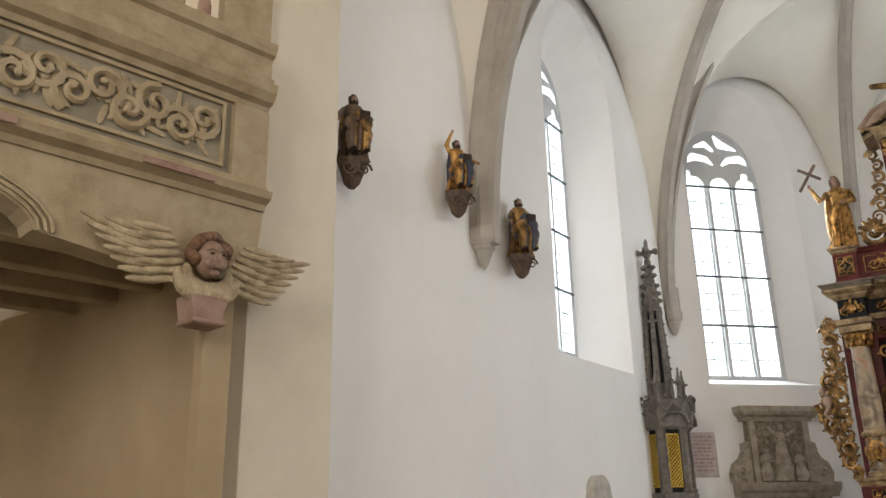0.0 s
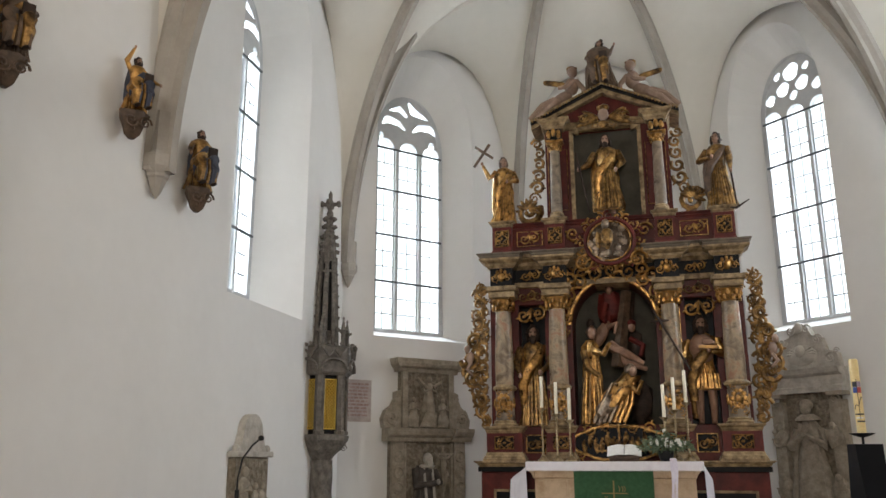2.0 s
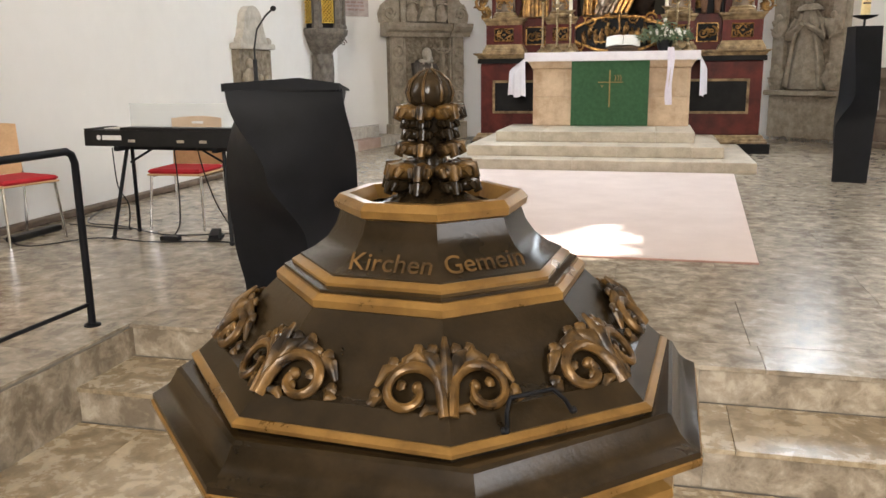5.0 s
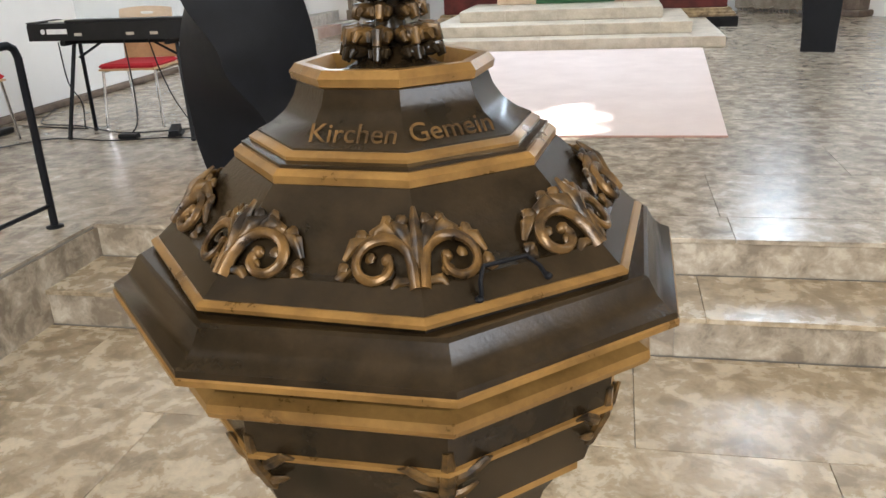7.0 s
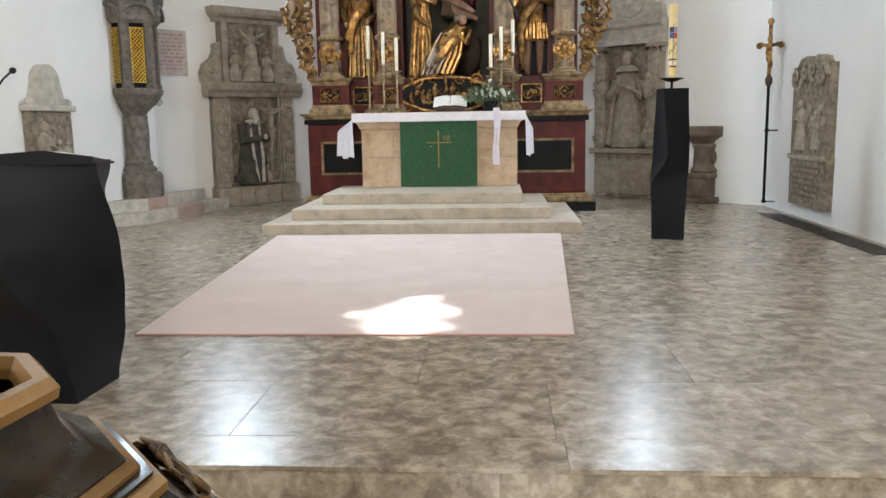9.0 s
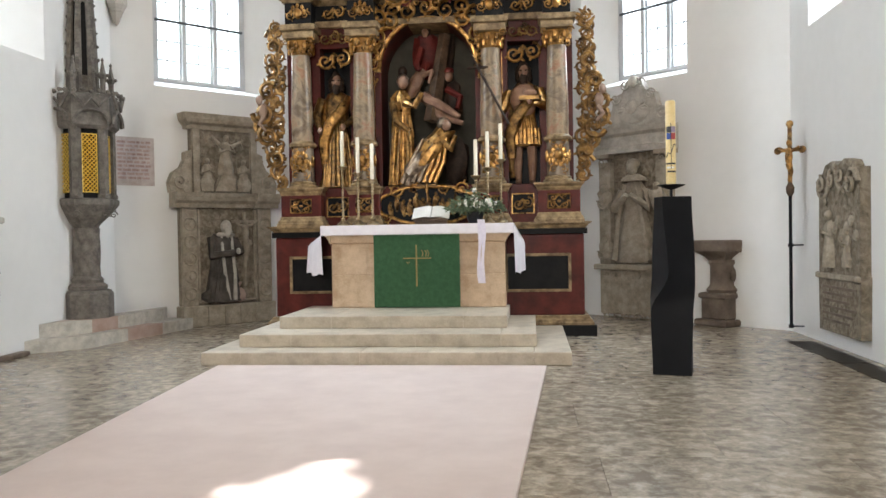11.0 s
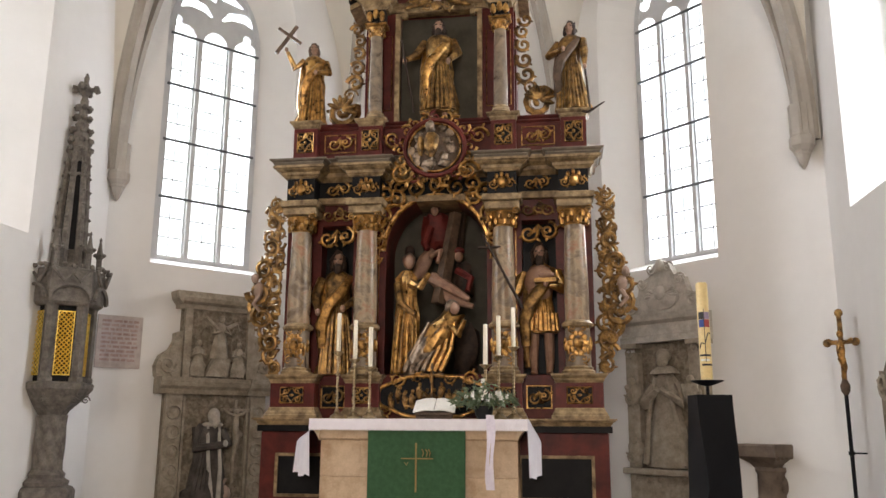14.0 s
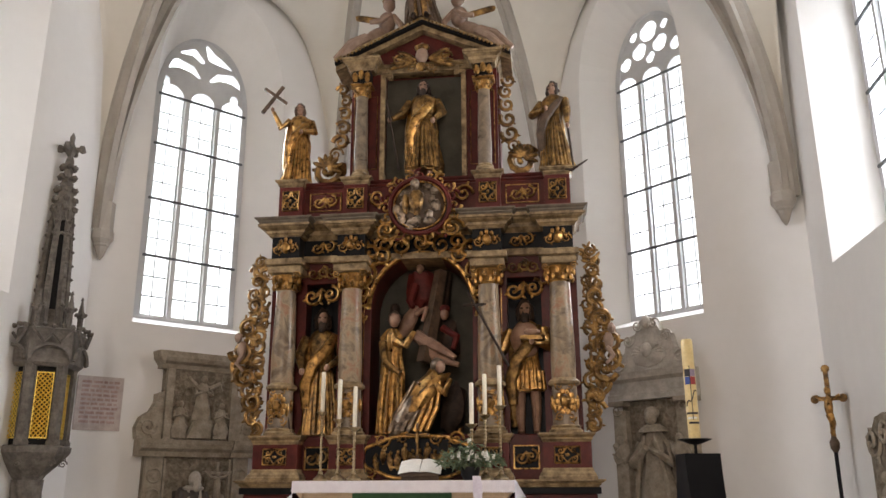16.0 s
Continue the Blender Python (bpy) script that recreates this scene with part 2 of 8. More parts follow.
figure_dark = material("dark_painted_stone", (0.05, 0.042, 0.036), (0.12, 0.105, 0.09), 6.0, 0.75, bump=0.4, spec=0.25)
red_paint = material("oxblood_marbled_paint", (0.060, 0.010, 0.008), (0.115, 0.020, 0.014), 5.0, 0.42, bump=0.08, fine=30, spec=0.2)
# black paint of the altarpiece; also the painted shade inside the tower
black_paint_and_hollow = material("black_paint_and_hollow", (0.006, 0.0055, 0.006), (0.012, 0.011, 0.011), 5.0, 0.45, bump=0.05, spec=0.12)
cream_paint = material("aged_cream_moulding", (0.105, 0.066, 0.03), (0.37, 0.26, 0.135), 9.0, 0.46, bump=0.15, third=(0.235, 0.16, 0.082), fine=45, spec=0.25)
gold = material("worn_gilding", (0.03, 0.014, 0.005), (0.66, 0.375, 0.115), 13.0, 0.30, 0.85, bump=0.4, fine=90, third=(0.36, 0.195, 0.062), lo=0.32, hi=0.68)
dull_gold = material("dull_dark_gilding", (0.025, 0.015, 0.008), (0.46, 0.27, 0.09), 11.0, 0.36, 0.75, bump=0.4, fine=90, third=(0.19, 0.105, 0.036), lo=0.32, hi=0.66)
silver_leaf = material("tarnished_silvering", (0.06, 0.042, 0.028), (0.34, 0.255, 0.18), 12.0, 0.36, 0.65, bump=0.35)
marble = material("brown_grey_marbling", (0.15, 0.105, 0.066), (0.27, 0.13, 0.07), 4.2, 0.3, bump=0.03, spec=0.3, third=(0.29, 0.212, 0.128), detail=10, lo=0.40, hi=0.64, warp=1.2)
marble_dark = material("grey_brown_marbling", (0.12, 0.092, 0.065), (0.27, 0.20, 0.135), 6.0, 0.3, bump=0.03, spec=0.3, detail=10, warp=0.8)
flesh = material("painted_flesh", (0.20, 0.105, 0.065), (0.34, 0.20, 0.13), 8.0, 0.5, bump=0.1)
putto_skin = material("dusky_painted_flesh", (0.20, 0.125, 0.085), (0.31, 0.205, 0.145), 8.0, 0.55, bump=0.1)
hair = material("dark_brown_paint", (0.018, 0.011, 0.008), (0.05, 0.03, 0.02), 12.0, 0.6, bump=0.3, spec=0.25)
blue_cloth = material("dark_blue_paint", (0.02, 0.022, 0.035), (0.045, 0.05, 0.075), 8.0, 0.5)
red_cloth = material("dull_red_paint", (0.075, 0.010, 0.008), (0.15, 0.022, 0.016), 8.0, 0.55, spec=0.25)
wood_brown = material("carved_brown_wood", (0.055, 0.035, 0.022), (0.14, 0.09, 0.058), 9.0, 0.55, bump=0.3, spec=0.3)
niche_grey = material("olive_grey_paint", (0.055, 0.05, 0.038), (0.09, 0.082, 0.064), 3.0, 0.65, spec=0.15)
linen = material("white_linen", (0.74, 0.69, 0.71), (0.80, 0.755, 0.77), 12.0, 0.85, bump=0.3, fine=220, grain=0.1)
green_cloth = material("green_wool_cloth", (0.034, 0.088, 0.040), (0.050, 0.115, 0.056), 20.0, 0.9, bump=0.3, fine=240, spec=0.2)
carpet_wool = material("pale_pink_carpet", (0.56, 0.455, 0.41), (0.62, 0.515, 0.465), 2.5, 0.95, bump=0.4, fine=260)
wax = material("ivory_wax", (0.78, 0.70, 0.54), (0.84, 0.77, 0.62), 10.0, 0.4, bump=0.05)
yellow_wax = material("yellowed_wax", (0.76, 0.58, 0.26), (0.82, 0.66, 0.34), 10.0, 0.4, bump=0.05)
brass = material("old_brass", (0.30, 0.22, 0.12), (0.50, 0.40, 0.25), 20.0, 0.3, 0.9, bump=0.1)
black_steel = material("black_coated_steel", (0.005, 0.0055, 0.007), (0.008, 0.0085, 0.011), 6.0, 0.5, bump=0.05, fine=160, spec=0.16)
black_plastic = material("black_plastic", (0.008, 0.008, 0.009), (0.013, 0.013, 0.014), 10.0, 0.45, bump=0.05, spec=0.25)
chrome = material("chromed_steel", (0.55, 0.55, 0.56), (0.65, 0.65, 0.66), 10.0, 0.15, 1.0, bump=0.0)
beech = material("beech_plywood", (0.52, 0.32, 0.16), (0.62, 0.41, 0.22), 6.0, 0.45, bump=0.06)
red_seat = material("red_upholstery", (0.42, 0.012, 0.022), (0.52, 0.022, 0.034), 14.0, 0.9, bump=0.3, fine=240)
paper = material("book_paper", (0.76, 0.73, 0.66), (0.82, 0.79, 0.73), 12.0, 0.8)
font_wood = material("varnished_dark_oak", (0.008, 0.0052, 0.0025), (0.034, 0.022, 0.0105), 5.0, 0.2, bump=0.08, fine=110, spec=0.25, rvar=0.08)
font_bud = material("dark_gilded_oak", (0.014, 0.009, 0.005), (0.19, 0.105, 0.03), 16.0, 0.32, 0.2, bump=0.15, fine=70, lo=0.40, hi=0.70, spec=0.3)
font_gilt = material("rubbed_bronze_gilding", (0.14, 0.073, 0.020), (0.33, 0.185, 0.052), 7.0, 0.3, 0.45, bump=0.05, fine=70, lo=0.25, hi=0.6)
font_carving = material("bronzed_carving", (0.022, 0.012, 0.005), (0.24, 0.13, 0.036), 14.0, 0.3, 0.35, bump=0.2, fine=70, lo=0.36, hi=0.70)
lead = material("lead_and_iron", (0.07, 0.08, 0.085), (0.12, 0.13, 0.135), 10.0, 0.5, 0.3)
mullion_stone = material("pale_grey_mullion", (0.52, 0.53, 0.54), (0.60, 0.61, 0.61), 4.0, 0.75, bump=0.2, grain=0.1)
leaf_green = material("bouquet_green", (0.085, 0.12, 0.06), (0.17, 0.22, 0.12), 20.0, 0.6)
petal = material("cream_petals", (0.74, 0.70, 0.62), (0.82, 0.79, 0.74), 20.0, 0.7)
gallery_paint = material("beige_gallery_paint", (0.24, 0.178, 0.095), (0.37, 0.295, 0.185), 5.0, 0.55, bump=0.15, third=(0.315, 0.245, 0.145), lo=0.3, hi=0.6)
gallery_grey = material("grey_gallery_panel", (0.22, 0.19, 0.135), (0.30, 0.265, 0.195), 4.0, 0.65)
gallery_rose = material("rose_marbled_paint", (0.22, 0.11, 0.085), (0.34, 0.24, 0.18), 6.0, 0.6)
wing_white = material("ivory_feathers", (0.24, 0.18, 0.10), (0.48, 0.39, 0.25), 10.0, 0.6, bump=0.2)
plaque_pink = material("faded_rose_plaque", (0.42, 0.35, 0.32), (0.55, 0.48, 0.44), 8.0, 0.8)
plaque_ink = material("rubbed_red_lettering", (0.30, 0.19, 0.175), (0.48, 0.36, 0.33), 16.0, 0.8)

glass = bpy.data.materials.new("leaded_clear_glass")
glass.use_nodes = True
gn, gl = glass.node_tree.nodes, glass.node_tree.links
tr = gn.new("ShaderNodeBsdfTransparent")
tr.inputs[0].default_value = (0.96, 0.98, 0.97, 1)
gp = gn["Principled BSDF"]
gp.inputs["Base Color"].default_value = (0.8, 0.84, 0.84, 1)
gp.inputs["Roughness"].default_value = 0.12
gm = gn.new("ShaderNodeMixShader")
gm.inputs[0].default_value = 0.12
gl.new(tr.outputs[0], gm.inputs[1])
gl.new(gp.outputs[0], gm.inputs[2])
gl.new(gm.outputs[0], gn["Material Output"].inputs[0])

acrylic = bpy.data.materials.new("clear_acrylic")
acrylic.use_nodes = True
an, al = acrylic.node_tree.nodes, acrylic.node_tree.links
at_ = an.new("ShaderNodeBsdfTransparent")
at_.inputs[0].default_value = (0.95, 0.96, 0.96, 1)
ap = an["Principled BSDF"]
ap.inputs["Base Color"].default_value = (0.75, 0.78, 0.78, 1)
ap.inputs["Roughness"].default_value = 0.05
am = an.new("ShaderNodeMixShader")
am.inputs[0].default_value = 0.14
al.new(at_.outputs[0], am.inputs[1])
al.new(ap.outputs[0], am.inputs[2])
al.new(am.outputs[0], an["Material Output"].inputs[0])

# ---------- large structure ----------
NAVE_Z, TREAD_Z = -0.33, -0.165
WL, WR = -5.6, 3.3            # chancel walls
CL, CR = 2.8, 2.75            # where the apse begins
EL, ER, EY = -3.1, 0.35, 5.55  # east wall
EDGE_Y, TREAD_Y = -6.34, -6.77


def arch_outline(u0, u1, w0, spring, apex, n=9):
    """A pointed-arch opening, counter-clockwise from the lower left."""
    pts = [(u0, w0), (u1, w0)]
    c, hw = (u0 + u1) / 2, (u1 - u0) / 2
    rise = apex - spring
    for i in range(n + 1):
        a = math.pi / 2 * i / n
        pts.append((c + hw * math.cos(a) ** 0.92, spring + rise * math.sin(a)))
    for i in range(n - 1, -1, -1):
        a = math.pi / 2 * i / n
        pts.append((c - hw * math.cos(a) ** 0.92, spring + rise * math.sin(a)))
    return pts


def ring_fill(outer, hole):
    """Faces between a wall's outline and a hole in it."""
    bm = bmesh.new()
    for loop in (outer, hole):
        vs = [bm.verts.new((x, 0, z)) for x, z in loop]
        for i in range(len(vs)):
            bm.edges.new((vs[i], vs[(i + 1) % len(vs)]))
    bmesh.ops.triangle_fill(bm, use_beauty=True, edges=bm.edges[:])
    bm.verts.index_update()
    v = [tuple(p.co) for p in bm.verts]
    f = [tuple(q.index for q in fc.verts) for fc in bm.faces]
    bm.free()
    return v, f


def wall(name, p0, p1, z0, z1, depth, lip=None, inner=None, label="white plastered church wall", mat=None, inner_depth=None):
    """A wall from p0 to p1 (its inner face); outward is to the left of the way. lip and inner: outlines of a splayed window opening."""
    d = Vector((p1[0] - p0[0], p1[1] - p0[1], 0))
    length = d.length
    d.normalize()
    m = Matrix(((d.x, -d.y, 0, p0[0]), (d.y, d.x, 0, p0[1]), (0, 0, 1, 0), (0, 0, 0, 1)))
    g = G()
    if lip is None:
        g.box(0, length, 0, depth, z0, z1, 0, m)
    else:
        outer = [(0, z0), (length, z0), (length, z1), (0, z1)]
        idp = inner_depth or depth
        v, f = ring_fill(outer, lip)
        g.add(v, f, 0, m)
        v, f = ring_fill(outer, inner)
        g.add([(x, depth, z) for x, _, z in v], f, 0, m)
        n = len(lip)
        for a, b, ya, yb in ((lip, inner, 0, idp), (inner, inner, idp, depth)):
            if yb - ya > 1e-4:
                g.add([(x, ya, z) for x, z in a] + [(x, yb, z) for x, z in b],
                      [(i, (i + 1) % n, n + (i + 1) % n, n + i) for i in range(n)], 0, m)
        g.add([(x, y, z) for x, z in outer for y in (0, depth)], [(0, 1, 3, 2), (2, 3, 5, 4), (4, 5, 7, 6), (6, 7, 1, 0)], 0, m)
    ob = setting(name, g, mat or plaster, label, "wall")
    return ob, m


def pierced(x0, x1, z0, z1, holes, y0, y1, cell=0.03):
    """A stone plate with rounded openings; each opening is a chain of (centre, radius)."""
    def stone(x, z):
        d = 9.0
        for chain in holes:
            for (p, r), (q, s) in zip(chain, chain[1:]):
                ex, ez = q[0] - p[0], q[1] - p[1]
                k = min(1.0, max(0.0, ((x - p[0]) * ex + (z - p[1]) * ez) / (ex * ex + ez * ez + 1e-9)))
                d = min(d, math.hypot(x - p[0] - k * ex, z - p[1] - k * ez) - r - k * (s - r))
        return d
    g = G()
    nx, nz = max(1, round((x1 - x0) / cell)), max(1, round((z1 - z0) / cell))
    xs, zs = [x0 + (x1 - x0) * i / nx for i in range(nx + 1)], [z0 + (z1 - z0) * i / nz for i in range(nz + 1)]
    val = [[stone(x, z) for z in zs] for x in xs]
    for i in range(nx):
        for k in range(nz):
            ring = [(xs[i], zs[k], val[i][k]), (xs[i + 1], zs[k], val[i + 1][k]), (xs[i + 1], zs[k + 1], val[i + 1][k + 1]), (xs[i], zs[k + 1], val[i][k + 1])]
            cut = []
            for p, q in zip(ring, ring[1:] + ring[:1]):
                if p[2] > 0:
                    cut.append((p[0], p[1], False))
                if (p[2] > 0) != (q[2] > 0):
                    s = p[2] / (p[2] - q[2])
                    cut.append((p[0] + s * (q[0] - p[0]), p[1] + s * (q[1] - p[1]), True))
            n = len(cut)
            if n < 3:
                continue
            g.add([(x, y0, z) for x, z, _ in cut], [tuple(range(n))])
            for p, q in zip(cut, cut[1:] + cut[:1]):
                if p[2] and q[2]:
                    g.add([(p[0], y0, p[1]), (q[0], y0, q[1]), (q[0], y1, q[1]), (p[0], y1, p[1])], [(0, 1, 2, 3)])
    return g


def window(name, m, u0, u1, w0, spring, apex, y, label, bars, style, lights=3):
    """A tall traceried window: stone mullions, iron bars, leaded panes."""
    ob = thing(name, m @ Matrix.Translation((0, y, 0)), label, "window", "", "structure")
    hw, c = (u1 - u0) / 2, (u0 + u1) / 2
    g = G()
    out = arch_outline(u0, u1, w0, spring, apex, 12)
    inn = [(c + (x - c) * (1 - 0.09 / hw), w0 + 0.06 + (z - w0) * (1 - 0.1 / (apex - w0))) for x, z in out]
    n = len(out)
    for ya, yb, a, b in ((-0.06, -0.06, out, inn), (-0.06, 0.08, inn, inn), (0.08, 0.08, inn, out)):
        g.add([(x, ya, z) for x, z in a] + [(x, yb, z) for x, z in b], [(i, (i + 1) % n, n + (i + 1) % n, n + i) for i in range(n)])
    part("frame", g, mullion_stone, ob)
    step = (u1 - u0) / lights
    for i in range(1, lights):
        g = G()
        x = u0 + i * step
        g.prism([(x - 0.055, w0 + 0.03), (x + 0.055, w0 + 0.03), (x + 0.055, spring + 0.02), (x - 0.055, spring + 0.02)], -0.02, 0.08)
        g.prism([(x - 0.03, w0 + 0.03), (x + 0.03, w0 + 0.03), (x + 0.03, spring + 0.02), (x - 0.03, spring + 0.02)], -0.07, -0.02)
        part("mullion", g, mullion_stone, ob)
    rise = apex - spring
    holes = [[((u0 + (i + 0.5) * step, z), step / 2 - 0.06) for z in (spring - 0.3, spring + 0.02)] for i in range(lights)]
    if style == "flame":
        for eye in ((-0.82, 0.22, 0.065), (0.68, 0.22, 0.065)):
            holes.append([((c + eye[0] * hw, spring + eye[1] * rise), eye[2]), ((c + eye[0] * hw, spring + (eye[1] + 0.01) * rise), eye[2])])
        for sgn in (-1, 1):
            holes.append([((c + sgn * hw * x, spring + rise * z), r) for x, z, r in ((0.88, 0.42, 0.03), (0.60, 0.53, 0.075), (0.30, 0.50, 0.06), (0.12, 0.40, 0.02))])
        holes.append([((c + hw * x, spring + rise * z), r) for x, z, r in ((-0.56, 0.70, 0.02), (-0.28, 0.76, 0.06), (-0.09, 0.66, 0.04))])
        holes.append([((c + hw * x, spring + rise * z), r) for x, z, r in ((0.0, 0.90, 0.03), (0.13, 0.77, 0.085), (0.38, 0.72, 0.05), (0.55, 0.68, 0.02))])
    else:
        for x, z, q in ((0, 0.72, 0.15), (-0.28, 0.47, 0.12), (0.28, 0.47, 0.12), (-0.42, 0.72, 0.06), (0.42, 0.72, 0.06), (0.0, 0.31, 0.07), (-0.68, 0.36, 0.09), (0.68, 0.36, 0.09)):
            holes.append([((c + hw * x, spring + rise * z), q), ((c + hw * (x + 0.05), spring + rise * (z + 0.04)), q * 0.8)])
    part("tracery", pierced(u0, u1, spring - 0.02, apex, holes, -0.045, 0.075), mullion_stone, ob)
    for z in bars:
        part("iron_bar", G().box(u0 + 0.04, u1 - 0.04, -0.085, -0.055, z - 0.018, z + 0.018, c=0.004), lead, ob)
    lines = [w0 + 0.05, *bars]
    for i in range(lights):
        for k in range(len(lines) - 1):
            a, b = u0 + i * step + 0.03, u0 + (i + 1) * step - 0.03
            pane = part("pane", G().box(a, b, 0.0, 0.006, lines[k] + 0.005, lines[k + 1] - 0.005), glass, ob)
            pane.visible_shadow = False
            g = G()
            for j in (1, 2):
                z = lines[k] + (lines[k + 1] - lines[k]) * j / 3
                g.box(a, b, -0.008, -0.001, z - 0.008, z + 0.008)
            g.box((a + b) / 2 - 0.0065, (a + b) / 2 + 0.0065, -0.007, -0.001, lines[k], lines[k + 1])
            part("lead_came", g, lead, ob)
    top = part("pane", G().prism([(c + (x - c) * 0.95, z) for x, z in arch_outline(u0, u1, spring, spring + 0.02, apex - 0.05, 10)], 0.0, 0.006), glass, ob)
    top.visible_shadow = False
    return ob


BARS_L = (4.48, 5.33, 6.18, 6.98)
H_TOP = 11.2
# apse, windows facing north-east and south-east
w_nl, m_nl = wall("wall_north_east", (WL, CL), (EL, EY), 0, H_TOP, 0.8,
                  arch_outline(0.60, 2.66, 3.45, 7.1, 8.85), arch_outline(0.72, 2.20, 3.58, 6.98, 8.1), inner_depth=0.36)
window("window_1", m_nl, 0.72, 2.20, 3.58, 6.98, 8.1, 0.40, "tall three-light church window with flowing stone tracery and leaded clear panes", BARS_L, "flame")
w_e, m_e = wall("wall_east", (EL, EY), (ER, EY), 0, H_TOP, 0.8)
LEN_SE = math.hypot(WR - ER, EY - CR)
w_se, m_se = wall("wall_south_east", (ER, EY), (WR, CR), 0, H_TOP, 0.8,
                  arch_outline(LEN_SE - 3.32, LEN_SE - 1.46, 3.45, 7.2, 8.85), arch_outline(LEN_SE - 2.90, LEN_SE - 1.56, 3.60, 7.2, 8.3), inner_depth=0.40)
window("window_2", m_se, LEN_SE - 2.90, LEN_SE - 1.56, 3.60, 7.2, 8.3, 0.44, "tall three-light church window with circular stone tracery and leaded clear panes", (4.60, 5.50, 6.38, 7.2), "circles")
# north wall (runs east), window high up
w_n, m_n = wall("wall_north", (WL, -5.15), (WL, CL), 0, H_TOP, 0.9,
                arch_outline(4.23, 6.42, 3.40, 7.1, 8.9), arch_outline(4.33, 5.80, 3.60, 7.1, 8.2), inner_depth=0.55)
window("window_3", m_n, 4.33, 5.80, 3.60, 7.1, 8.2, 0.60, "tall church window with stone mullions and leaded greenish panes", (4.52, 5.38, 6.24, 7.1), "flame")
w_s, m_s = wall("wall_south", (WR, CR), (WR, -1.6), 0, H_TOP, 0.9,
                arch_outline(0.68, 3.1, 3.62, 7.1, 8.9), arch_outline(0.86, 2.40, 3.72, 7.1, 8.2), inner_depth=0.55)
window("window_4", m_s, 0.86, 2.40, 3.72, 7.1, 8.2, 0.60, "tall church window with stone mullions and leaded clear panes", (4.60, 5.46, 6.32, 7.1), "circles")
# the plain opening is unseen, added to let the sun reach the carpet
w_s2, m_s2 = wall("wall_south_west", (WR, -1.6), (WR, -6.0), 0, H_TOP, 0.9,
                  arch_outline(1.40, 2.64, 4.25, 5.2, 5.95), arch_outline(1.36, 2.64, 4.27, 5.2, 5.97), inner_depth=0.55)
# daylight at the openings
DAY = 1.0
def skylight(name, m, u, z0, z1, watts):
    """Two lamps outside a window, tilted down as the sky's light falls."""
    h = (z1 - z0) / 2
    for k in range(2):
        c = m @ Vector((u, 1.5, z0 + h * (k + 0.5) + 0.35))
        daylight(name, c, c + m.to_3x3() @ Vector((0, -1, -0.47)), 1.9, h, watts / 2)


skylight("daylight_1", m_nl, 1.46, 3.4, 8.6, 430 * DAY)
skylight("daylight_2", m_se, LEN_SE - 2.23, 3.4, 8.6, 430 * DAY)
skylight("daylight_3", m_n, 5.06, 3.4, 8.6, 470 * DAY)
skylight("daylight_4", m_s, 1.63, 3.4, 8.6, 470 * DAY)

# bright overcast sky and hazy green outside the windows
outside = bpy.data.materials.new("bright_sky_outside")
outside.use_nodes = True
on_, ol = outside.node_tree.nodes, outside.node_tree.links
oe = on_.new("ShaderNodeEmission")
oe.inputs[0].default_value, oe.inputs[1].default_value = (0.93, 0.97, 1.0, 1), 2.2
ol.new(oe.outputs[0], on_["Material Output"].inputs[0])
for mm, u in ((m_nl, 1.46), (m_se, LEN_SE - 2.23), (m_n, 5.06), (m_s, 1.63)):
    setting("backdrop_sky", G().box(u - 2.9, u + 2.9, 2.6, 2.65, 2.2, 11.0, 0, mm), outside, "plain bright sky outside a window", "sky")

# chancel arch: jambs, nave walls
g = G()
g.box(-9.0, -5.3, -6.0, -5.15, NAVE_Z, H_TOP)
setting("wall_chancel_arch_north", g, nave_plaster, "warm white plastered pier of the chancel arch", "wall")
# thin sheet over the pale wall: the gallery's brown shade put into its colour
setting("wall_under_gallery", G().box(-9.0, -5.5, -6.02, -6.004, NAVE_Z, 3.38), material("shaded_tan_plaster", (0.34, 0.255, 0.15), (0.42, 0.325, 0.20), 0.8, 0.85, bump=0.1, fine=8, grain=0.06),
        "thin tan sheet on the wall below the gallery, coloured as its shade", "wall")
g = G()
g.box(WR + 0.9, 9.0, -6.0, -5.15, NAVE_Z, H_TOP)
setting("wall_chancel_arch_south", g, nave_plaster, "warm white plastered wall beside the chancel arch", "wall")
g = G()
g.box(WR, WR + 0.9, -6.05, -6.0, NAVE_Z, H_TOP)
setting("wall_chancel_arch_jamb", g, nave_plaster, "warm white plastered jamb of the chancel arch", "wall")


half = arch_outline(-5.3, WR, NAVE_Z, 5.6, 9.7, 14)
v, f = ring_fill([(-5.31, NAVE_Z - 0.05), (WR + 0.01, NAVE_Z - 0.05), (WR + 0.01, H_TOP), (-5.31, H_TOP)], [(x, z) for x, z in half])
g = G()
for yy in (-5.99, -5.17):
    g.add([(x, yy, z) for x, _, z in v], f)
n = len(half)
g.add([(x, yy, z) for yy in (-5.99, -5.17) for x, z in half], [(i, (i + 1) % n, n + (i + 1) % n, n + i) for i in range(1, n - 1)])
setting("wall_chancel_arch_head", g, nave_plaster, "warm plastered wall above the pointed chancel arch", "wall")


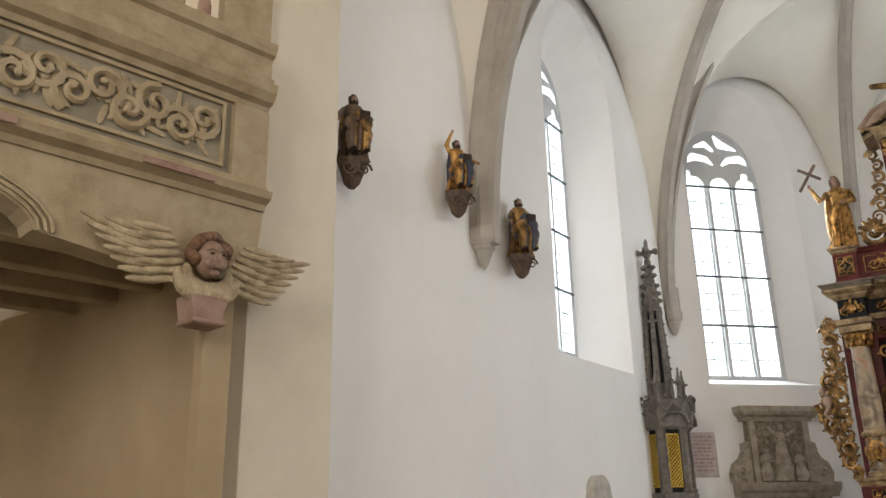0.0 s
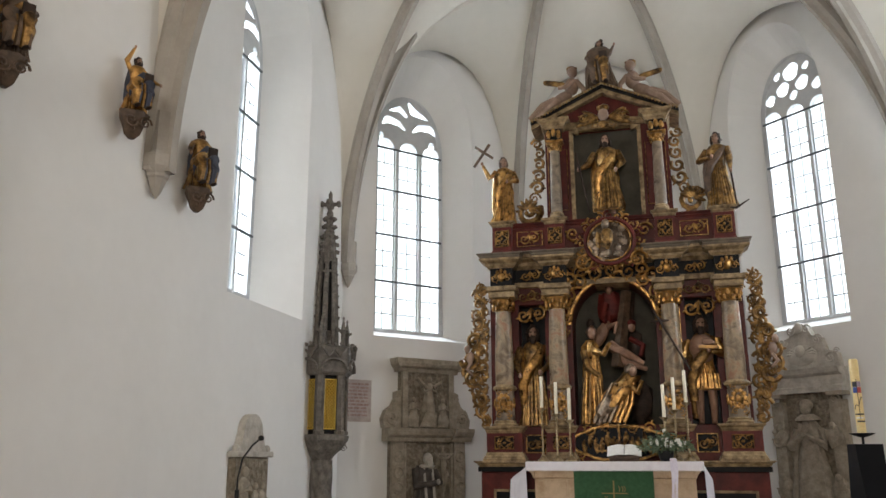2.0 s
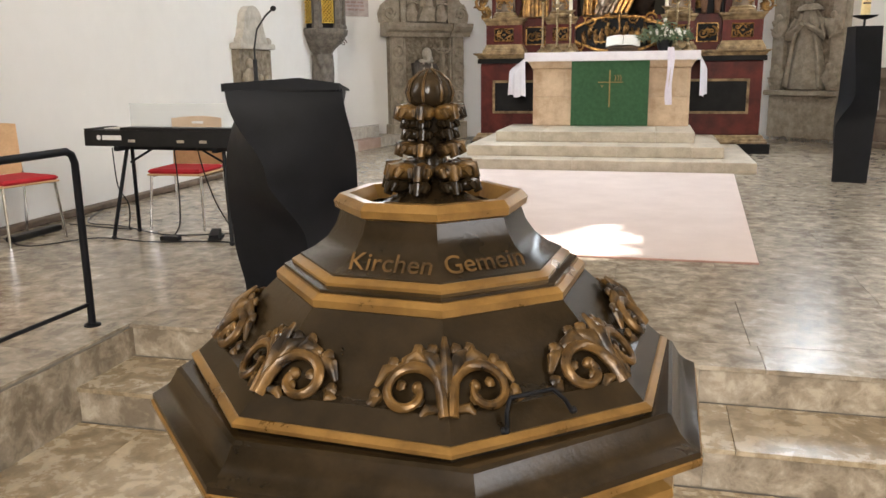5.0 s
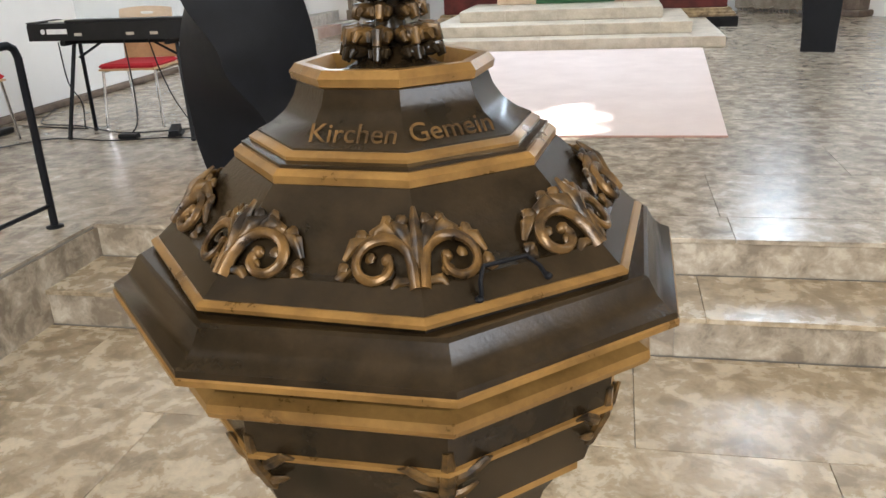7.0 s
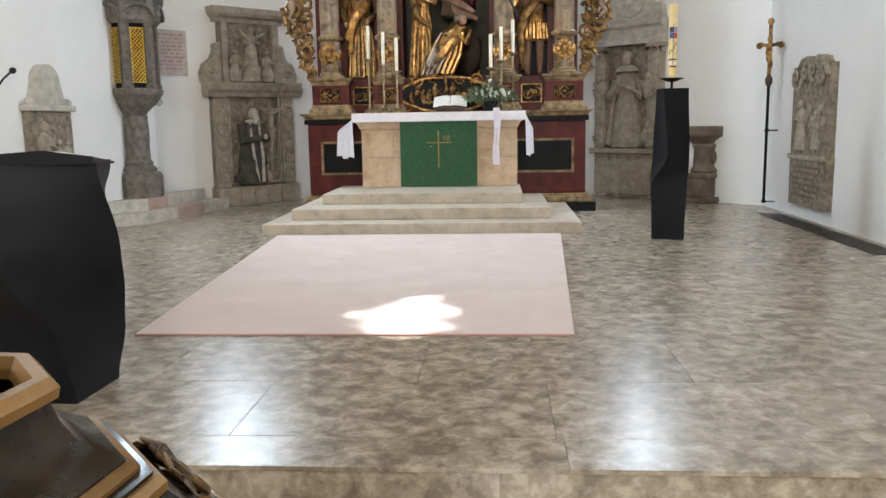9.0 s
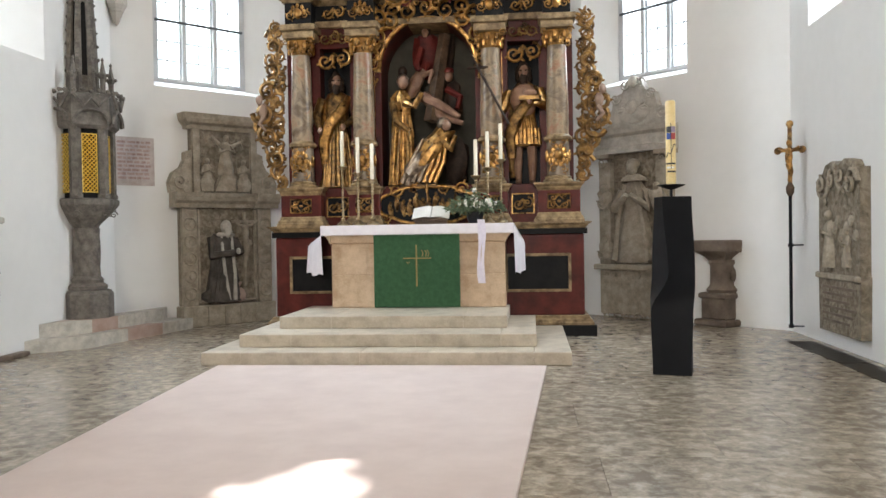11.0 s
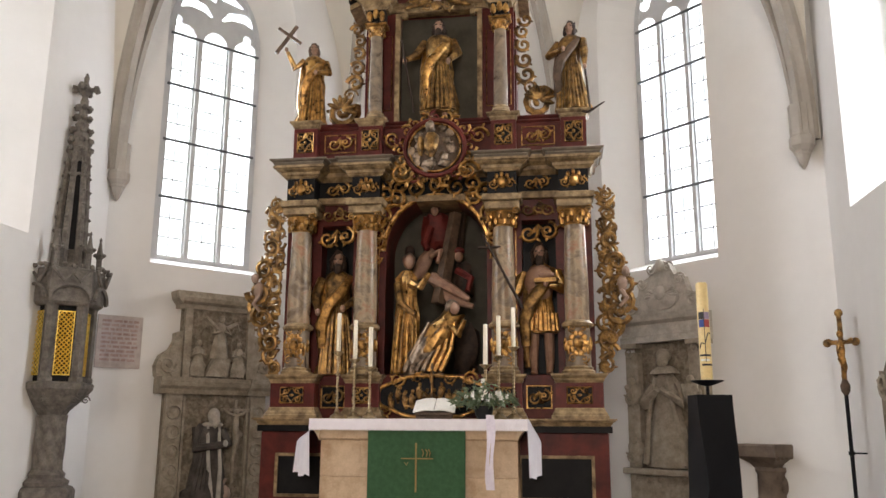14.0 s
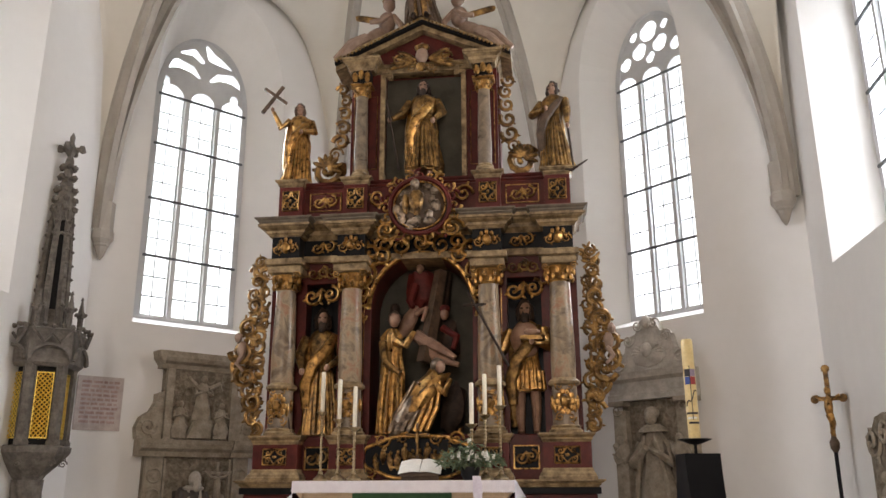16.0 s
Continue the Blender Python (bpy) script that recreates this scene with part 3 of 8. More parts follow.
# openings and lamps are added here to fill chancel and font from the nave
def nave_wall(name, p0, p1, holes, watts):
    length = math.hypot(p1[0] - p0[0], p1[1] - p0[1])
    ob, m = wall(name, p0, p1, NAVE_Z, H_TOP, 0.8, arch_outline(length * 0.5 - 1.6, length * 0.5 + 1.6, 2.6, 7.4, 9.2),
                 arch_outline(length * 0.5 - 1.3, length * 0.5 + 1.3, 2.9, 7.4, 9.0), mat=nave_plaster, label="warm white plastered nave wall with an added opening for a fill lamp")
    c = m @ Vector((length * 0.5, 0.7, 5.9))
    daylight("nave_fill", c, c - (m.to_3x3() @ Vector((0, 1, 0))), 2.5, 6.0, watts, (1.0, 0.95, 0.87))


nave_wall("wall_nave_north", (-9.0, -19.0), (-9.0, -5.2), None, 180 * DAY)
nave_wall("wall_nave_south", (8.0, -5.2), (8.0, -19.0), None, 230 * DAY)
nave_wall("wall_nave_west", (8.0, -19.0), (-9.0, -19.0), None, 580 * DAY)
g = G()
g.box(-9.9, 9.0, -19.9, -6.0, 10.4, 10.7)
setting("ceiling_nave", g, nave_plaster, "flat warm plaster nave ceiling", "ceiling")

# ---------- vault ----------
SPR, BOSS_Z = 4.6, 10.3
APSE_BOSS, BAY_BOSS, WEST_BOSS = Vector((-1.6, 2.2, BOSS_Z)), Vector((-1.2, 0.0, BOSS_Z)), Vector((-1.15, -3.9, BOSS_Z))


def rib_point(a, boss, s, z0=SPR):
    """A point on the rib from the corner a to the boss; s from 0 to 1."""
    th = s * math.pi / 2
    k = 1 - math.cos(th)
    return Vector((a[0] + (boss.x - a[0]) * k, a[1] + (boss.y - a[1]) * k, z0 + (boss.z - z0) * math.sin(th)))


def web(g, a, b, boss, crown, n=18, k=18, lift=0.03):
    """The vault's web over the side a-b."""
    v, f = [], []
    for i in range(n + 1):
        s = i / n
        pa, pb = rib_point(a, boss, s), rib_point(b, boss, s)
        for j in range(k + 1):
            u = j / k
            p = pa.lerp(pb, u)
            arch = math.sqrt(max(0.0, 1 - abs(2 * u - 1) ** 2.0))
            p.z += lift + (crown - p.z) * arch * max(0.0, 1 - s) ** 0.9 if crown > p.z else lift
            v.append(p)
    for i in range(n):
        for j in range(k):
            q = i * (k + 1) + j
            f.append((q, q + 1, q + k + 2, q + k + 1))
    g.add(v, f)


NLc, SLc, NEc, SEc = (WL, CL), (WR - 0.12, CR), (EL, EY), (ER, EY)
NBc, SBc, NWc, SWc = (WL, -2.62), (WR, -2.62), (WL, -5.2), (WR, -5.2)
g = G()
for a, b in ((NLc, NEc), (NEc, SEc), (SEc, SLc)):
    web(g, a, b, APSE_BOSS, 9.5)
web(g, SLc, NLc, APSE_BOSS, 10.25)
for a, b, c in ((NLc, NBc, 9.6), (SBc, SLc, 9.6), (NBc, SBc, 10.25), (SLc, NLc, 10.25)):
    web(g, a, b, BAY_BOSS, c)
for a, b, c in ((NBc, NWc, 8.2), (SWc, SBc, 8.2), (NWc, SWc, 10.25), (SBc, NBc, 10.25)):
    web(g, a, b, WEST_BOSS, c)
setting("ceiling_vault", g, vault_plaster, "cream plastered ribbed vault over the chancel", "ceiling", True)
g = G().box(WL - 1, WR + 1, -6.0, EY + 1, H_TOP, H_TOP + 0.3)
setting("ceiling_roof", g, nave_plaster, "closing roof above the vault", "ceiling")


def rib(a, boss, w=0.10, h=0.17, z0=SPR, s0=0.0):
    """A moulded stone rib: a wide back and a narrow nose."""
    pts = [rib_point(a, boss, s0 + (1 - s0) * i / 26, z0) for i in range(27)]
    side = Vector((-(boss.y - a[1]), boss.x - a[0], 0)).normalized()
    prof = [(-w, 0.04), (-w, -h * 0.3), (-w * 0.75, -h * 0.42), (-w * 0.42, -h * 0.62), (-w * 0.4, -h), (w * 0.4, -h), (w * 0.42, -h * 0.62), (w * 0.75, -h * 0.42), (w, -h * 0.3), (w, 0.04)]
    n = len(prof)
    v, f = [], []
    for i, p in enumerate(pts):
        t = (pts[min(i + 1, 26)] - pts[max(i - 1, 0)]).normalized()
        up = side.cross(t)
        if up.z < 0 or (abs(up.z) < 0.05 and up.dot(Vector((boss.x - a[0], boss.y - a[1], 0))) > 0):
            up = -up
        v += [p + side * x + up * y for x, y in prof]
    for i in range(26):
        for k in range(n):
            q, r = i * n + k, i * n + (k + 1) % n
            f.append((q, r, r + n, q + n))
    return G().add(v, f)


for a, b in ((NLc, APSE_BOSS), (SLc, APSE_BOSS), (NEc, APSE_BOSS), (SEc, APSE_BOSS), (NLc, BAY_BOSS), (SLc, BAY_BOSS),
             (NBc, BAY_BOSS), (SBc, BAY_BOSS), (NBc, WEST_BOSS), (SBc, WEST_BOSS)):
    setting("trim_vault_rib", rib(a, b), rib_stone, "grey moulded stone vault rib", "rib", True)
# the broad arch between the two bays
setting("trim_vault_arch", rib(NBc, Vector((-1.15, -2.62, BOSS_Z)), 0.15, 0.25, 4.3), rib_stone, "broad grey moulded stone transverse arch", "rib", True)
setting("trim_vault_arch", rib(SBc, Vector((-1.15, -2.62, BOSS_Z)), 0.15, 0.25, 4.3), rib_stone, "broad grey moulded stone transverse arch", "rib", True)


def corbel(x, y, z, s, a):
    g = G()
    g.lathe([(0.01, -0.42), (0.05, -0.36), (0.10, -0.22), (0.12, -0.2), (0.12, -0.17), (0.17, -0.1), (0.17, 0.02), (0.15, 0.06), (0.15, 0.5)], 8, 0, Matrix.Scale(s, 4), turn=math.pi / 8)
    ob = part("corbel", g, rib_stone, None)
    ob.matrix_basis = Matrix.Translation((x, y, z)) @ spin(a)
    tagged(ob, "grey stone corbel under the vault ribs", "corbel", "", "structure")


corbel(WL + 0.08, -2.62, 4.45, 1.0, 0)
corbel(WR - 0.08, -2.62, 4.45, 1.0, 0)
corbel(WL + 0.09, CL + 0.02, 4.55, 0.85, 0)
corbel(WR - 0.22, CR + 0.0, 4.62, 0.85, 0)

# ---------- floors ----------
g = G()
g.box(WL - 0.2, WR + 0.2, EDGE_Y + 0.02, EY + 0.2, -0.3, -0.012)
g.box(-9.0, -3.2, -9.0, EDGE_Y + 0.02, -0.3, -0.012)
floor = setting("floor_chancel", g, joint, "polished brown brecciated limestone slab floor of the chancel", "floor")
g = G()
g.box(-3.2, 9.0, TREAD_Y + 0.02, EDGE_Y + 0.03, -0.4, TREAD_Z - 0.012)
g.box(-9.0, 9.0, -19.5, TREAD_Y + 0.1, -0.6, NAVE_Z - 0.012)
nave_floor = setting("floor_nave", g, joint, "polished brown brecciated limestone slab floor of the nave", "floor")

# ---------- chancel: altar steps, carpet, altar table ----------
AX, AY = -1.22, 2.45


def stone_step(parent, x0, x1, y0, y1, z0, z1, cuts):
    xs = [x0, *cuts, x1]
    for a, b in zip(xs, xs[1:]):
        part("step_block", G().box(a + 0.001, b - 0.001, y0, y1, z0, z1, c=0.008), step_stone, parent)


steps = thing("altar_steps", Matrix.Translation((AX, 0, 0)), "three broad pale limestone steps before the altar", "steps")
stone_step(steps, -2.01, 1.66, 0.0, 2.30, 0, 0.13, (-1.6, -0.4, 1.3))
stone_step(steps, -1.75, 1.33, 0.38, 2.28, 0.13, 0.262, (-1.2, 0.1, 0.97))
stone_step(steps, -1.48, 1.02, 0.90, 2.26, 0.262, 0.395, (-0.9, 0.55))

cp = thing("carpet", Matrix.Identity(4), "pale pink short-pile carpet laid before the altar steps", "carpet")
g = G()
g.add([(-3.04, -0.03, 0), (-2.74, -4.45, 0), (-0.05, -4.45, 0), (0.2, -0.03, 0), (-3.035, -0.035, 0.012), (-2.735, -4.445, 0.012), (-0.055, -4.445, 0.012), (0.195, -0.035, 0.012)],
      [(4, 5, 6, 7), (0, 1, 5, 4), (1, 2, 6, 5), (2, 3, 7, 6), (3, 0, 4, 7), (3, 2, 1, 0)])
part("woven_field", g, carpet_wool, cp)
g = G()
g.box(-2.74, -0.05, -4.46, -4.445, 0, 0.011, c=0.003)
part("bound_edge", g, material("carpet_binding", (0.36, 0.20, 0.16), (0.42, 0.26, 0.21), 9, 0.9), cp, "reddish bound front edge")

TZ = 0.395
table = thing("altar_table", Matrix.Translation((-1.30, 1.95, TZ)), "yellow sandstone block altar with a moulded top slab", "altar")
for r, (z0, z1, cuts) in enumerate(((0, 0.40, (-0.45, 0.5)), (0.40, 0.78, (-0.62, 0.38)))):
    xs = [-1.06, *cuts, 1.06]
    for a, b in zip(xs, xs[1:]):
        part("block", G().box(a + 0.0015, b - 0.0015, 0.0, 0.50, z0 + 0.0015, z1, c=0.006), altar_stone, table)
g = G()
g.profile_x(-1.06, 1.06, [(0.5, 0.78), (0.0, 0.78), (-0.03, 0.80), (-0.035, 0.86), (-0.07, 0.90), (-0.08, 0.96), (-0.08, 1.0), (0.5, 1.0)])
for sx in (-1, 1):
    g.prism([(sx * 1.06, 0.78), (sx * 1.09, 0.84), (sx * 1.14, 0.90), (sx * 1.15, 1.0), (sx * 1.05, 1.0)], -0.078, 0.5)
part("mensa", g, altar_stone, table, "moulded sandstone top slab", True)

cloth = thing("altar_cloth", Matrix.Translation((-1.30, 1.95, TZ + 1.0)), "white linen altar cloth with a lace hem", "altar cloth")
g = G()
v, f = [], []
prof = [(-0.108, -0.105), (-0.10, -0.03), (-0.095, 0.003), (0.0, 0.006), (0.5, 0.006)]
n = 60
for i in range(n + 1):
    x = -1.17 + 2.34 * i / n
    for y, z in prof:
        w = 0.006 * math.sin(i * 1.7) * (1 if z < 0 else 0)
        v.append((x, y + w, z))
k = len(prof)
for i in range(n):
    for j in range(k - 1):
        f.append((i * k + j, i * k + j + 1, (i + 1) * k + j + 1, (i + 1) * k + j))
g.add(v, f)
part("top_cover", g, linen, cloth, smooth=True)
g = G()
for i in range(96):
    x = -1.168 + 2.336 * (i + 0.5) / 96
    g.ball((x, -0.110 + 0.006 * math.sin(i * 1.06), -0.106), 0.011, 0.002, 0.014, 6, 4)
    g.ball((x, -0.107 + 0.006 * math.sin(i * 1.06), -0.05), 0.004, 0.0015, 0.016, 5, 4)
part("lace_hem", g, linen, cloth, "scalloped white lace hem")
for sx in (-1, 1):
    g = G()
    v, f = [], []
    for i in range(13):
        for j in range(15):
            s, t_ = i / 12, j / 14
            y = -0.10 + 0.6 * s
            fold = 0.028 * math.sin(s * 15 + sx) * t_
            v.append((sx * (1.165 + (0.13 if sx > 0 else 0.30) * s * min(1, 2.5 * t_) + 0.6 * fold), y * (1 - 0.25 * t_) - 0.01, 0.006 - 0.60 * t_ * (1 - 0.03 * math.sin(s * 9))))
    for i in range(12):
        for j in range(14):
            q = i * 15 + j
            f.append((q, q + 15, q + 16, q + 1))
    g.add(v, f)
    part("side_drop", g, linen, cloth, "hanging end with soft folds", True)

para = thing("antependium", Matrix.Translation((-1.30, 1.95, TZ)), "green wool altar hanging with an embroidered golden cross", "altar hanging")
g = G()
v, f = [], []
for i in range(25):
    x = -0.52 + 1.04 * i / 24
    for j in range(13):
        z = 0.96 - 0.95 * j / 12
        v.append((x + 0.0 * j, -0.090 + 0.004 * math.sin(i * 0.8 + j * 0.3), z))
for i in range(24):
    for j in range(12):
        q = i * 13 + j
        f.append((q, q + 1, q + 14, q + 13))
g.add(v, f)
part("cloth_panel", g, green_cloth, para, smooth=True)
thread = material("gold_thread", (0.22, 0.15, 0.05), (0.34, 0.24, 0.09), 30, 0.5, 0.4)
g = G()
g.box(-0.009, 0.009, -0.101, -0.096, 0.26, 0.76)
g.box(-0.16, 0.18, -0.101, -0.096, 0.592, 0.605)
g.box(-0.003, 0.003, -0.104, -0.101, 0.28, 0.72)
for dx in (0.07, 0.11, 0.14):
    g.tube([(dx, -0.099, 0.62), (dx + 0.012, -0.099, 0.66), (dx - 0.008, -0.099, 0.695)], 0.006, 5)
g.tube([(-0.12, -0.099, 0.56), (-0.10, -0.099, 0.53), (-0.085, -0.099, 0.56)], 0.005, 5)
part("cross_embroidery", g, thread, para, "golden embroidered cross and ears of wheat")
TOP = TZ + 1.008


def candlestick(x, y, h):
    ob = thing("candlestick", Matrix.Translation((x, y, TOP)), "turned brass candlestick with a tall ivory candle on the altar", "candlestick", "candlesticks on the altar")
    g = G()
    g.lathe([(0.075, 0), (0.08, 0.012), (0.07, 0.03), (0.045, 0.045), (0.025, 0.07), (0.03, 0.085), (0.018, 0.10)], 16)
    part("foot", g, brass, ob, smooth=True)
    g = G()
    z, prof = 0.10, [(0.016, 0.10)]
    while z < h - 0.09:
        prof += [(0.012, z + 0.008), (0.018, z + 0.022), (0.012, z + 0.036)]
        z += 0.036
    g.lathe(prof + [(0.022, h - 0.07), (0.016, h - 0.05)], 10)
    part("stem", g, brass, ob, smooth=True)
    g = G()
    g.lathe([(0.016, h - 0.05), (0.03, h - 0.035), (0.055, h - 0.012), (0.062, h), (0.055, h - 0.003), (0.02, h - 0.01)], 14)
    for k in range(12):
        a = k * math.pi / 6
        g.ball((0.06 * math.cos(a), 0.06 * math.sin(a), h), 0.007, seg=6, rings=4)
    part("drip_pan", g, brass, ob, smooth=True)
    g = G()
    g.lathe([(0.024, h - 0.012), (0.024, h + 0.43), (0.02, h + 0.442), (0.006, h + 0.44)], 14)
    c = part("candle", g, wax, ob, "ivory wax candle", True)
    part("wick", G().tube([(0, 0, h + 0.43), (0.002, 0, h + 0.455)], 0.002, 5), black_plastic, c)
    return ob


for x, y, h in ((-2.27, 2.22, 0.74), (-2.06, 2.16, 0.65), (-1.87, 2.10, 0.56), (-0.59, 2.12, 0.58), (-0.45, 2.18, 0.68), (-0.29, 2.24, 0.78)):
    candlestick(x, y, h)

book = thing("altar_book", Matrix.Translation((-1.15, 2.12, TOP)), "large open book on a dark wooden stand", "book")
g = G()
g.box(-0.20, 0.20, -0.02, 0.02, 0.0, 0.05, c=0.005)
g.box(-0.21, 0.21, -0.06, -0.02, 0.04, 0.06, c=0.005)
g.add([(-0.21, -0.05, 0.05), (0.21, -0.05, 0.05), (0.21, 0.15, 0.17), (-0.21, 0.15, 0.17), (-0.21, -0.05, 0.065), (0.21, -0.05, 0.065), (0.21, 0.15, 0.185), (-0.21, 0.15, 0.185)],
      [(0, 1, 2, 3), (4, 7, 6, 5), (0, 4, 5, 1), (1, 5, 6, 2), (2, 6, 7, 3), (3, 7, 4, 0)])
part("stand", g, wood_brown, book)
for sx in (-1, 1):
    g = G()
    v, f = [], []
    for i in range(9):
        s = i / 8
        x = sx * (0.004 + 0.225 * s)
        z = 0.03 * math.sin(math.pi * (0.25 + 0.75 * s)) * (1 - 0.3 * s)
        for j in range(2):
            v.append((x, -0.055 + 0.215 * j, 0.072 + 0.128 * j + z))
    for i in range(8):
        f.append((2 * i, 2 * i + 1, 2 * i + 3, 2 * i + 2))
    n = len(v)
    v2 = [(a, b, c - 0.012) for a, b, c in v]
    g.add(v + v2, f + [tuple(q + n for q in reversed(fc)) for fc in f] + [(2 * i, 2 * i + 2, n + 2 * i + 2, n + 2 * i) for i in range(8)] + [(16, 17, n + 17, n + 16)])
    pg = part("page_block", g, paper, book, "open cream pages", True)

cru = thing("altar_crucifix", Matrix.Translation((-1.22, 2.36, TOP)), "small dark wooden crucifix on the altar", "crucifix")
part("base", G().lathe([(0.09, 0), (0.09, 0.03), (0.05, 0.06), (0.02, 0.08)], 8), wood_brown, cru)
part("cross", G().box(-0.012, 0.012, -0.01, 0.01, 0.07, 0.62, c=0.003).box(-0.13, 0.13, -0.01, 0.01, 0.48, 0.505, c=0.003), wood_brown, cru)
g = G()
g.ball((0, -0.02, 0.46), 0.022, 0.014, 0.06)
g.ball((0, -0.025, 0.535), 0.016)
g.tube([(-0.11, -0.015, 0.50), (0, -0.02, 0.48), (0.11, -0.015, 0.50)], 0.008, 6)
g.tube([(0, -0.02, 0.42), (0.012, -0.03, 0.34), (0, -0.018, 0.26)], [0.018, 0.014, 0.008], 6)
part("corpus", g, dull_gold, cru, "small gilded figure", True)

bq = thing("bouquet", Matrix.Translation((-0.60, 2.00, TOP)) @ Matrix.Diagonal((1.3, 1.2, 1.35, 1)), "bouquet of cream and white flowers with green foliage", "flowers")
rb = random.Random(8)
g = G()
g.lathe([(0.05, 0), (0.07, 0.03), (0.08, 0.08), (0.075, 0.10)], 12)
part("bowl", g, black_plastic, bq, smooth=True)
g = G()
for k in range(240):
    a, r = rb.random() * 6.283, rb.random() ** 0.6 * 0.24
    z = 0.10 + rb.random() * 0.20 * (1.25 - r / 0.24)
    q = Euler((rb.uniform(-1, 1), rb.uniform(-1, 1), a)).to_matrix()
    L, W = rb.uniform(0.03, 0.065), rb.uniform(0.008, 0.016)
    c = Vector((r * math.cos(a) * 1.15, r * math.sin(a) * 0.55, z))
    g.add([c + q @ Vector(p) for p in ((-L, 0, 0), (0, W, 0.006), (L, 0, -0.008), (0, -W, 0.006))], [(0, 1, 2, 3)])
    if k % 12 == 0:
        g.tube([(0, 0, 0.05), tuple(c * 0.6), tuple(c)], 0.003, 4)
part("foliage", g, leaf_green, bq, "mixed green leaves")
for k in range(36):
    a, r = rb.random() * 6.283, rb.random() ** 0.5 * 0.20
    c = Vector((r * math.cos(a), -0.03 + r * math.sin(a) * 0.5, 0.13 + rb.random() * 0.16 * (1.2 - r / 0.2)))
    s = rb.choice((0.020, 0.028, 0.036))
    g = G()
    for j in range(9):
        b = j * 2.4
        t_ = 0.35 + 0.08 * j
        q = Euler((0, -t_, b)).to_matrix()
        g.ball(c + q @ Vector((s * 0.55 * (j / 9), 0, s * 0.2)), s * 0.55, s * 0.45, s * 0.22, 6, 4, rot=q)
    part("blossom", g, petal, bq, smooth=True)
g = G()
for dx in (-0.012, 0.02):
    pts = [(0.06 + dx, -0.17 - 0.0 * i, 0.03 - 0.062 * i + 0.0) for i in range(10)]
    v = []
    for i, p in enumerate(pts):
        w = 0.016 + 0.004 * math.sin(i)
        v += [(p[0] - w + 0.008 * math.sin(i * 0.7), p[1] + 0.008 * math.sin(i * 0.9), p[2]), (p[0] + w + 0.008 * math.sin(i * 0.7), p[1] + 0.004 + 0.008 * math.sin(i * 0.9), p[2])]
    g.add(v, [(2 * i, 2 * i + 1, 2 * i + 3, 2 * i + 2) for i in range(9)])
part("ribbon", g, material("lilac_ribbon", (0.70, 0.64, 0.74), (0.78, 0.73, 0.81), 14, 0.5), bq, "pale lilac hanging ribbon", True)


